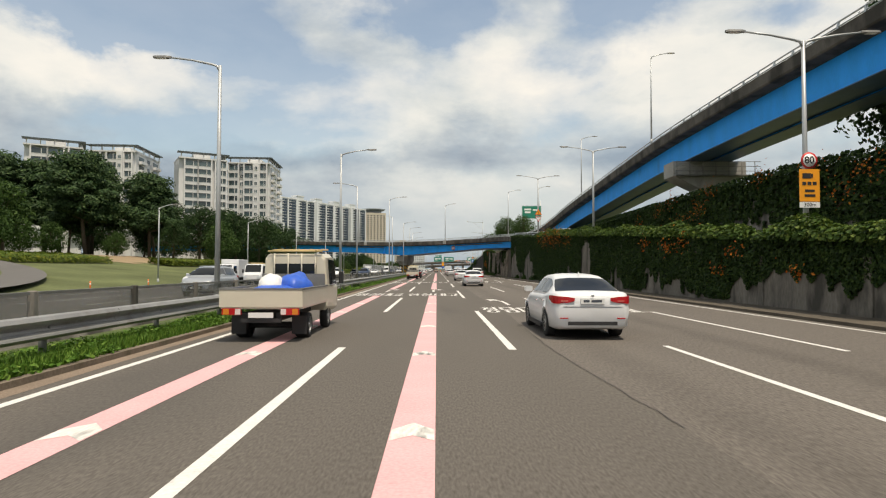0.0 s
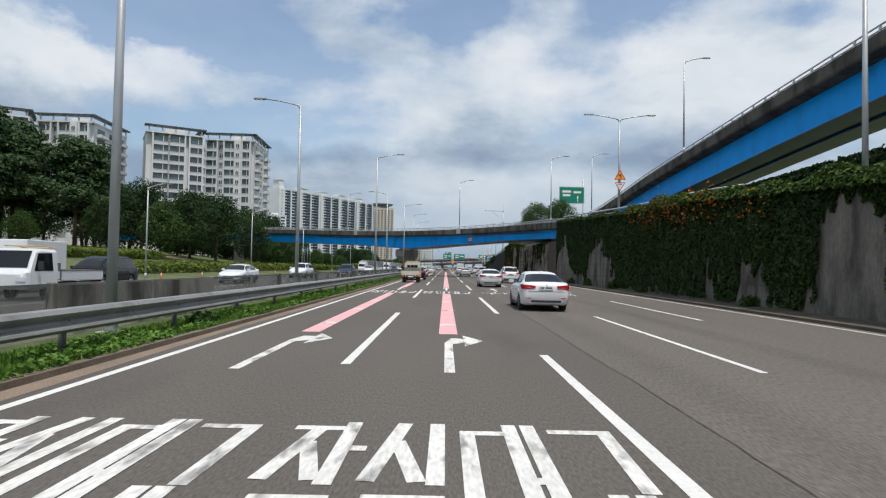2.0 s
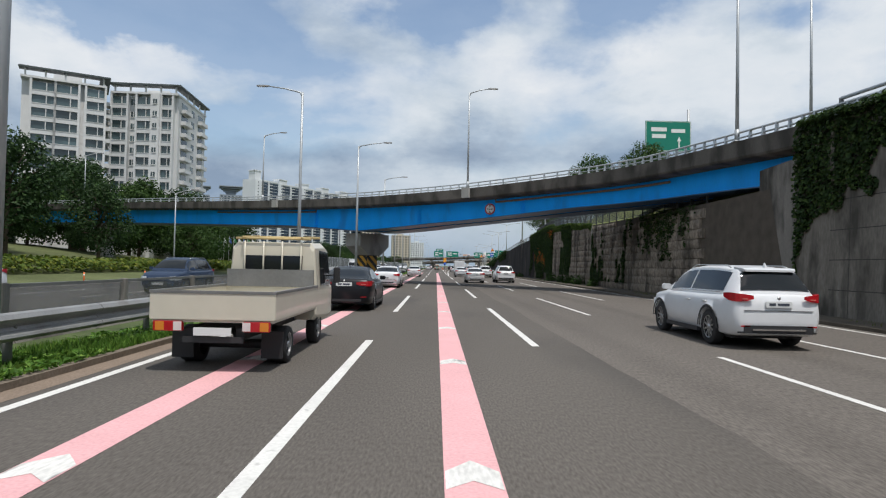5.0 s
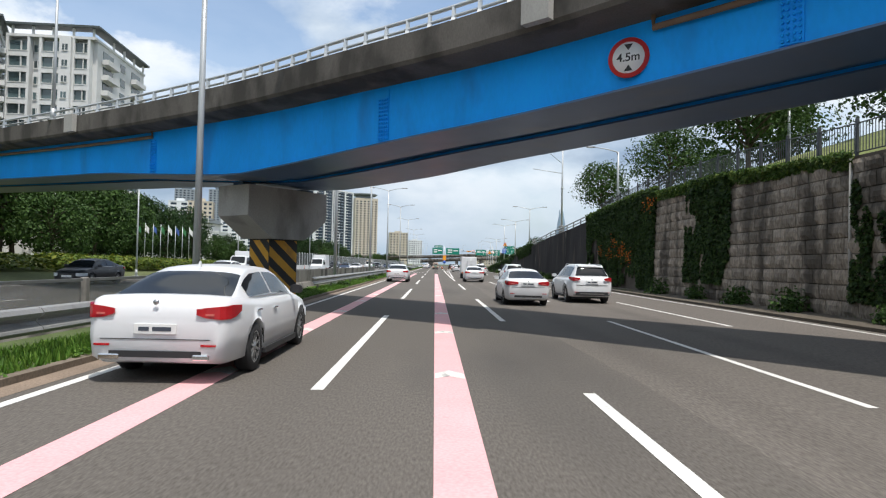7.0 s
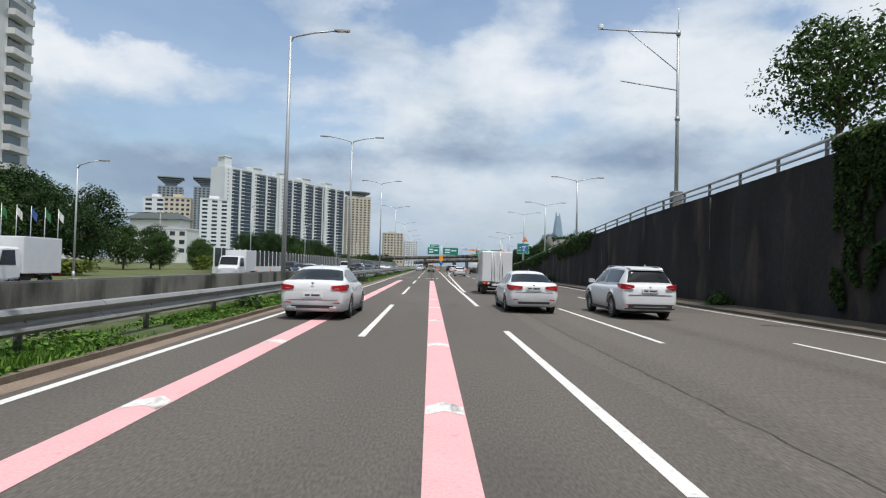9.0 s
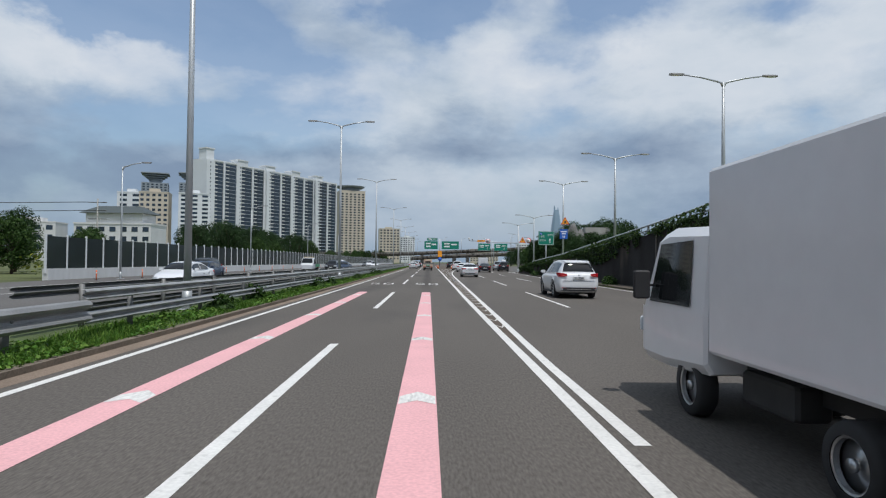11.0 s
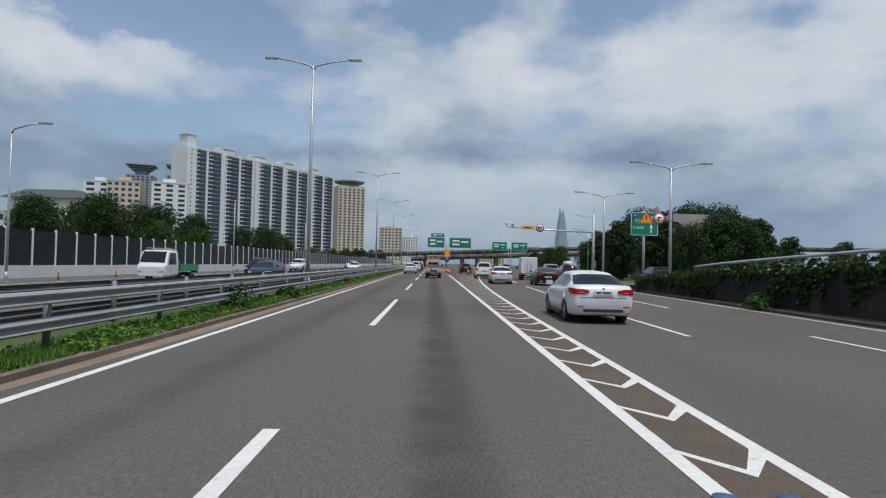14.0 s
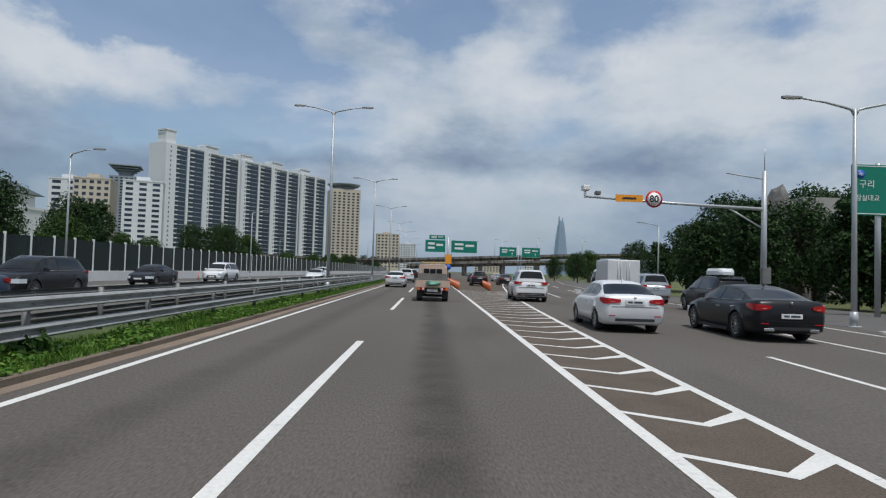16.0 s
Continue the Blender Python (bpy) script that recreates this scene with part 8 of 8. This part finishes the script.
    if tail == "low":
        for q in (-1, 1):
            part("exhaust", Geo().box(q * W * 0.24, yy(0) - 0.02, 0.30, q * W * 0.36, yy(0) + 0.06, 0.37, bevel=0.015), CHROME, ob)
    if tail == "suv":
        part("bumper_trim", Geo().strip([[(a, yy(0) - d, z) for a, d in ((-W * 0.42, -0.06), (-W * 0.36, 0.012), (W * 0.36, 0.012), (W * 0.42, -0.06))] for z in (0.34, 0.50)], closed=False), TRIM_BLACK, ob)
        part("skid_strip", Geo().box(-W * 0.28, yy(0) - 0.03, 0.40, W * 0.28, yy(0), 0.43), CHROME, ob)
        part("spoiler", Geo().strip([[(-W * a, yy(u), spec["H"] - d), (W * a, yy(u), spec["H"] - d), (W * a, yy(u), spec["H"] - d - 0.04), (-W * a, yy(u), spec["H"] - d - 0.04)] for u, a, d in ((0.066, 0.27, 0.085), (0.085, 0.29, 0.055), (0.14, 0.30, 0.035))], caps=True), body_mat, ob)
        for q in (-1, 1):
            part("roof_rail", Geo().tube([(q * W * 0.315, yy(0.15), spec["H"] - 0.05), (q * W * 0.315, yy(0.19), spec["H"] + 0.005), (q * W * 0.315, yy(0.5), spec["H"] + 0.012), (q * W * 0.31, yy(0.56), spec["H"] - 0.05)], 0.013, 6), RIM, ob)
            for ya in axles:
                part("arch_trim", Geo().strip([[(q * (W / 2 + 0.012), ya + rr * math.cos(math.pi * k / 14), r + rr * math.sin(math.pi * k / 14)) for rr in (r + 0.05, r + 0.11)] for k in range(15)], closed=False), TRIM_BLACK, ob)
    if rack:
        part("roof_box", Geo().strip([[(a * 0.38 * k, yy(0.2) + v, spec["H"] + 0.08 + b) for a, b in ((-1, 0), (1, 0), (1.0, 0.18 * k), (0.8, 0.3 * k), (-0.8, 0.3 * k), (-1.0, 0.18 * k))] for v, k in ((0, 0.5), (0.2, 1), (1.5, 1), (1.9, 0.45))], caps=True), CAR_WHITE, ob, "white roof box")
    return ob


def cargo_truck(name, label, cab, bed, x, y, heading=0.0, load=None, box=False):
    """A one-tonne cab-over truck with a drop-side bed or a closed box."""
    ob = thing(name, label, "truck", (x, y, 0), heading, group="traffic")
    L, W = 4.85, 1.70
    r = 0.31
    ya, yb = -1.35, 1.09
    rings = []
    for yv, w, z0, z1 in ((0.62, 0.80, 0.50, 1.86), (0.66, 0.83, 0.48, 1.93), (1.6, 0.84, 0.42, 1.96), (1.9, 0.84, 0.42, 1.90), (2.25, 0.83, 0.42, 1.25), (2.42, 0.79, 0.42, 1.05), (2.47, 0.72, 0.46, 0.98)):
        rings.append([(-w * 0.92, yv, z0), (w * 0.92, yv, z0), (w, yv, z0 + 0.1), (w, yv, min(1.05, z1)), (w * 0.93, yv, z1 - 0.1), (w * 0.82, yv, z1), (-w * 0.82, yv, z1), (-w * 0.93, yv, z1 - 0.1), (-w, yv, min(1.05, z1)), (-w, yv, z0 + 0.1)])
    part("cab", Geo().strip(rings, caps=True), cab, ob)
    part("rear_window", Geo().box(-0.55, 0.606, 1.25, 0.55, 0.63, 1.68, bevel=0.0), CAR_GLASS, ob, "dark rear cab window")
    for k in (-0.55, -0.2, 0.15, 0.5):
        part("window_bar", Geo().tube([(k + 0.03, 0.56, 1.12), (k + 0.03, 0.56, 1.95)], 0.016, 6), cab, ob)
    for q in (-1, 1):
        part("side_window", Geo().add([(q * 0.845, 0.95, 1.12), (q * 0.845, 2.05, 1.12), (q * 0.80, 1.80, 1.78), (q * 0.79, 0.98, 1.80)], [(0, 1, 2, 3)]), CAR_GLASS, ob)
        part("mirror", Geo().box(q * 0.93, 1.86, 1.15, q * 1.06, 1.95, 1.48, bevel=0.02), TRIM_BLACK, ob)
        part("mirror_arm", Geo().tube([(q * 0.82, 1.9, 1.3), (q * 0.95, 1.9, 1.32)], 0.015, 5), TRIM_BLACK, ob)
        wheel(ob, q * 0.70, yb, r, 0.19, q, 0)
        wheel(ob, q * 0.66, ya, r * 0.92, 0.30, q, 0)
        part("mud_flap", Geo().box(q * 0.50, ya - 0.45, 0.12, q * 0.82, ya - 0.43, 0.52), TRIM_BLACK, ob)
        hl = part("headlamp", Geo().box(q * 0.48, 2.44, 0.72, q * 0.78, 2.50, 0.90, bevel=0.02), HEADLAMP, ob)
        tl = part("tail_lamp", Geo().box(q * 0.42, -2.46, 0.58, q * 0.80, -2.40, 0.72, bevel=0.01), TAIL_RED, ob, "red and amber tail lamp")
        part("lamp_insert", Geo().box(q * 0.42, -2.466, 0.59, q * 0.53, -2.455, 0.71), TAIL_CLEAR, tl)
        part("lamp_insert", Geo().box(q * 0.66, -2.466, 0.59, q * 0.78, -2.455, 0.71), AMBER, tl)
        part("chassis_rail", Geo().box(q * 0.30, -2.35, 0.46, q * 0.42, 1.2, 0.62), CHASSIS, ob)
    part("windscreen", Geo().add([(-0.72, 2.285, 1.24), (0.72, 2.285, 1.24), (0.66, 1.945, 1.87), (-0.66, 1.945, 1.87)], [(0, 1, 2, 3)]), CAR_GLASS, ob)
    part("axle", Geo().tube([(-0.6, ya, 0.28), (0.6, ya, 0.28)], 0.07, 8), CHASSIS, ob)
    part("fuel_tank", Geo().box(-0.62, -0.5, 0.32, -0.32, 0.35, 0.6, bevel=0.03), CHASSIS, ob)
    part("rear_bar", Geo().box(-0.42, -2.42, 0.42, 0.42, -2.36, 0.50), TRIM_BLACK, ob)
    pl = part("number_plate", Geo().box(-0.26, -2.45, 0.52, 0.26, -2.43, 0.63), PLATE, ob, "dirty number plate")
    if box:
        part("cargo_box", Geo().box(-0.86, -2.42, 0.72, 0.86, 0.5, 2.45, bevel=0.03), bed, ob, "closed white cargo box")
        for q in (-1, 1):
            part("box_door", Geo().box(q * 0.02, -2.45, 0.76, q * 0.83, -2.42, 2.40), bed, ob)
            part("lock_bar", Geo().tube([(q * 0.16, -2.47, 0.78), (q * 0.16, -2.47, 2.38)], 0.018, 6), GALV, ob)
            part("lock_bar", Geo().tube([(q * 0.30, -2.47, 0.78), (q * 0.30, -2.47, 2.38)], 0.018, 6), GALV, ob)
        return ob
    part("bed_floor", Geo().box(-0.84, -2.42, 0.70, 0.84, 0.52, 0.78), bed, ob)
    for x0, y0, x1, y1 in ((-0.87, -2.42, -0.82, 0.52), (0.82, -2.42, 0.87, 0.52), (-0.87, -2.46, 0.87, -2.41), (-0.87, 0.47, 0.87, 0.52)):
        g = Geo().box(x0, y0, 0.74, x1, y1, 1.12, bevel=0.01)
        part("side_board", g, bed, ob)
        part("board_cap", Geo().box(x0 - 0.008, y0 - 0.008, 1.10, x1 + 0.008, y1 + 0.008, 1.14, bevel=0.006), GALV_DULL, ob)
    part("headboard", Geo().box(-0.80, 0.44, 1.10, 0.80, 0.49, 1.42), GALV_DULL, ob, "dull steel headboard")
    part("roof_bar", Geo().tube([(-0.7, 0.6, 2.0), (0.7, 0.6, 2.0)], 0.025, 6).tube([(-0.7, 1.5, 2.06), (0.7, 1.5, 2.06)], 0.025, 6).tube([(-0.55, 0.5, 2.02), (-0.55, 1.6, 2.08)], 0.02, 6).tube([(0.55, 0.5, 2.02), (0.55, 1.6, 2.08)], 0.02, 6), material("rope_tan", (0.50, 0.38, 0.18), 0.8), ob, "tan roof bars")
    return ob


def sack(name, label, x, y, z, sx, sy, sz, mat, seed):
    me = bpy.data.meshes.new(name)
    b = bmesh.new()
    bmesh.ops.create_icosphere(b, subdivisions=3, radius=1.0)
    for v in b.verts:
        q = 1 + 0.22 * noise.noise(v.co * 2.0 + Vector((seed, 0, 0))) + 0.06 * noise.noise(v.co * 6)
        v.co = Vector((v.co.x * sx * q, v.co.y * sy * q, max(-0.6, v.co.z) * sz * q + sz * 0.6))
    b.to_mesh(me)
    b.free()
    me.materials.append(mat)
    for p in me.polygons:
        p.use_smooth = True
    ob = new(name, me)
    ob.location = (x, y, z)
    return tagged(ob, label, "cargo")


BLUE_TARP = material("blue_tarpaulin", (0.02, 0.10, 0.50), 0.45, vary=0.2, scale=6, bump=0.5, grain_scale=12)
WHITE_SACK = material("white_sacking", (0.66, 0.66, 0.64), 0.7, vary=0.1, scale=6, bump=0.4, grain_scale=20)
GREEN_TARP = material("green_tarpaulin", (0.10, 0.26, 0.19), 0.5, vary=0.25, scale=5, bump=0.5, grain_scale=10)

# same carriageway
PX, PY = -3.45, 15.3
cargo_truck("cargo_truck", "cream drop-side cargo truck carrying a blue tarpaulin and a white sack", CAR_BEIGE, CAR_BEIGE, PX, PY)
sack("tarpaulin", "crumpled blue tarpaulin lying on the truck bed", PX + 0.25, PY - 0.3, 0.78, 0.42, 0.6, 0.42, BLUE_TARP, 1)
sack("tarpaulin", "flat blue tarpaulin spread on the truck bed", PX - 0.1, PY - 1.0, 0.78, 0.65, 0.8, 0.24, BLUE_TARP, 5)
sack("sack", "white woven sack lying on the truck bed", PX - 0.28, PY - 0.5, 0.78, 0.36, 0.45, 0.40, WHITE_SACK, 9)
cargo_truck("cargo_truck", "tan cargo truck with a green tarpaulin on its bed", CAR_TAN, CAR_TAN, -0.02, 294.2)
sack("tarpaulin", "green tarpaulin heaped over the truck bed", -0.05, 292.6, 0.8, 0.70, 1.15, 0.20, GREEN_TARP, 3)
car("sedan", "white sedan with red tail lamps in the middle lane", SEDAN, CAR_WHITE, 3.55, 56.6, 0)
car("sedan", "white sedan with red tail lamps beside the pink band", SEDAN, CAR_WHITE, 3.62, 15.6, 0)
car("sedan", "white sedan in the middle lane just past the flyover shadow", SEDAN, CAR_WHITE, 3.42, 141.0, 0)
car("sedan", "white sedan beside the painted island", SEDAN, CAR_WHITE, 5.55, 279.6, -2.0)
car("saloon", "white saloon with chrome exhausts in the inner lane", SALOON, CAR_WHITE, -3.65, 125.0, 0, tail="low")
car("saloon", "white saloon far ahead in the inner lane", SALOON, CAR_WHITE, -3.3, 318.0, 0)
car("suv", "white sport utility vehicle with roof rails", SUV, CAR_WHITE, 6.72, 209.8, -0.5, tail="suv")
car("sedan", "white sedan beside the widening painted island", SEDAN, CAR_WHITE, 4.5, 247.0, -1.0)
car("saloon", "white saloon in the inner lane beyond the flyover", SALOON, CAR_WHITE, -3.35, 168.0, 0, tail="low")
car("sedan", "white sedan in the middle lane beside the sooty wall", SEDAN, CAR_WHITE, 3.35, 172.0, 0)
car("suv", "white sport utility vehicle ahead of the sedan", SUV, CAR_WHITE, 6.5, 96.0, 0, tail="suv")
car("coupe", "black four-door coupe with red tail lamps", COUPE, CAR_BLACK, 9.05, 278.3, -3.0, tail="low")
car("saloon", "black saloon in the inner lane ahead of the truck", SALOON, CAR_BLACK, -3.3, 104.0, 0)
cargo_truck("cargo_truck", "cream drop-side cargo truck with an empty bed", CAR_BEIGE, CAR_BEIGE, -3.38, 92.5)
car("minivan", "white minivan with dark tinted windows", VAN, CAR_WHITE, 5.6, 297.0, -3.0, tail="suv")
car("sedan", "white sedan ahead of the flyover in the middle lane", SEDAN, CAR_WHITE, 3.5, 82.5, 0)
car("suv", "white sport utility vehicle beside the ivy wall", SUV, CAR_WHITE, 6.75, 170.5, 0, tail="suv")
car("suv", "white sport utility vehicle beside the stone wall", SUV, CAR_WHITE, 6.55, 143.6, 0, tail="suv")
cargo_truck("box_truck", "small truck with a closed white cargo box", CAR_WHITE, CAR_WHITE, 3.6, 186.0, 0, box=True)
cargo_truck("box_truck", "small truck with a closed white cargo box", CAR_WHITE, CAR_WHITE, 10.3, 295.4, -4.0, box=True)
car("suv", "black sport utility vehicle with a white roof box", SUV, CAR_BLACK, 13.4, 289.5, -4, tail="suv", rack=True)
car("suv", "black sport utility vehicle on the side road", SUV, CAR_BLACK, 20.5, 284.5, -4, tail="suv")
car("suv", "white sport utility vehicle on the side road", SUV, CAR_WHITE, 19.0, 262.0, -3, tail="suv")
car("minivan", "silver minivan on the side road", VAN, CAR_SILVER, 13.6, 299.5, -5, tail="suv")
car("minivan", "silver minivan in the distance", VAN, CAR_SILVER, 14.0, 345.0, -6, tail="suv")
for x, y, sp, m, nm in ((-3.2, 342, VAN, CAR_WHITE, "minivan"), (-3.2, 372, SUV, CAR_BLACK, "suv"), (0.1, 380, SEDAN, CAR_GREY, "sedan"), (5.5, 332, SUV, CAR_BLACK, "suv"), (9.5, 340, SEDAN, CAR_BLACK, "sedan"), (7.0, 362, SEDAN, CAR_NAVY, "sedan"), (0.0, 420, VAN, CAR_WHITE, "minivan"), (-3.2, 405, SEDAN, CAR_WHITE, "sedan"), (9.0, 385, SUV, CAR_SILVER, "suv"), (12.0, 372, SEDAN, CAR_WHITE, "sedan")):
    car(nm, {"minivan": "distant minivan in the stream of traffic", "suv": "distant sport utility vehicle in the traffic", "sedan": "distant sedan in the stream of traffic"}[nm], sp, m, x, y, 0, tail="suv" if nm != "sedan" else "wide")
# oncoming side
for nm, lab, sp, m, x, y in (("sedan", "white sedan on the oncoming carriageway", SALOON, CAR_WHITE, -19.6, 52), ("saloon", "white saloon on the oncoming carriageway", SALOON, CAR_WHITE, -16.2, 80), ("minivan", "black minivan on the oncoming carriageway", VAN, CAR_BLACK, -20.2, 68), ("suv", "pale sport utility vehicle on the oncoming carriageway", SUV, CAR_SILVER, -13.0, 36), ("suv", "dark sport utility vehicle on the oncoming carriageway", SUV, CAR_NAVY, -13.0, 112), ("suv", "white sport utility vehicle before the flyover on the oncoming carriageway", SUV, CAR_WHITE, -16.3, 101), ("sedan", "dark sedan on the oncoming carriageway", SEDAN, CAR_BLACK, -19.8, 150), ("saloon", "white saloon near the pier on the oncoming carriageway", SALOON, CAR_WHITE, -16.3, 162), ("sedan", "white sedan passing on the oncoming carriageway", SEDAN, CAR_WHITE, -13.0, 214), ("sedan", "dark blue sedan on the oncoming carriageway", SEDAN, CAR_NAVY, -16.4, 226), ("suv", "dark sport utility vehicle beside the noise barrier", SUV, CAR_BLACK, -20.0, 236), ("minivan", "white minivan on the oncoming carriageway", VAN, CAR_WHITE, -19.6, 318), ("suv", "black sport utility vehicle on the oncoming carriageway", SUV, CAR_BLACK, -16.3, 286), ("saloon", "dark saloon on the oncoming carriageway", SALOON, CAR_NAVY, -13.0, 276), ("sedan", "black sedan near the noise barrier", SEDAN, CAR_BLACK, -19.6, 304), ("sedan", "white sedan far down the oncoming carriageway", SEDAN, CAR_WHITE, -13.0, 330), ("suv", "white sport utility vehicle far down the oncoming side", SUV, CAR_WHITE, -16.3, 352), ("sedan", "grey sedan far down the oncoming carriageway", SEDAN, CAR_GREY, -19.6, 372)):
    car(nm, lab, sp, m, x, y, 180, tail="suv" if nm in ("suv", "minivan") else "wide")
cargo_truck("box_truck", "white box truck on the oncoming carriageway", CAR_WHITE, CAR_WHITE, -20.0, 60.5, 180, box=True)
cargo_truck("box_truck", "white box truck far down the oncoming carriageway", CAR_WHITE, CAR_WHITE, -19.8, 178, 180, box=True)
cargo_truck("box_truck", "white box truck passing the flag poles", CAR_WHITE, CAR_WHITE, -16.2, 200, 180, box=True)
cargo_truck("cargo_truck", "white cargo truck with an empty bed", CAR_WHITE, CAR_WHITE, -16.2, 57, 180)
cargo_truck("cargo_truck", "white truck with a green drop-side bed", CAR_WHITE, CAR_GREEN, -16.3, 266, 180)
stone_wall()
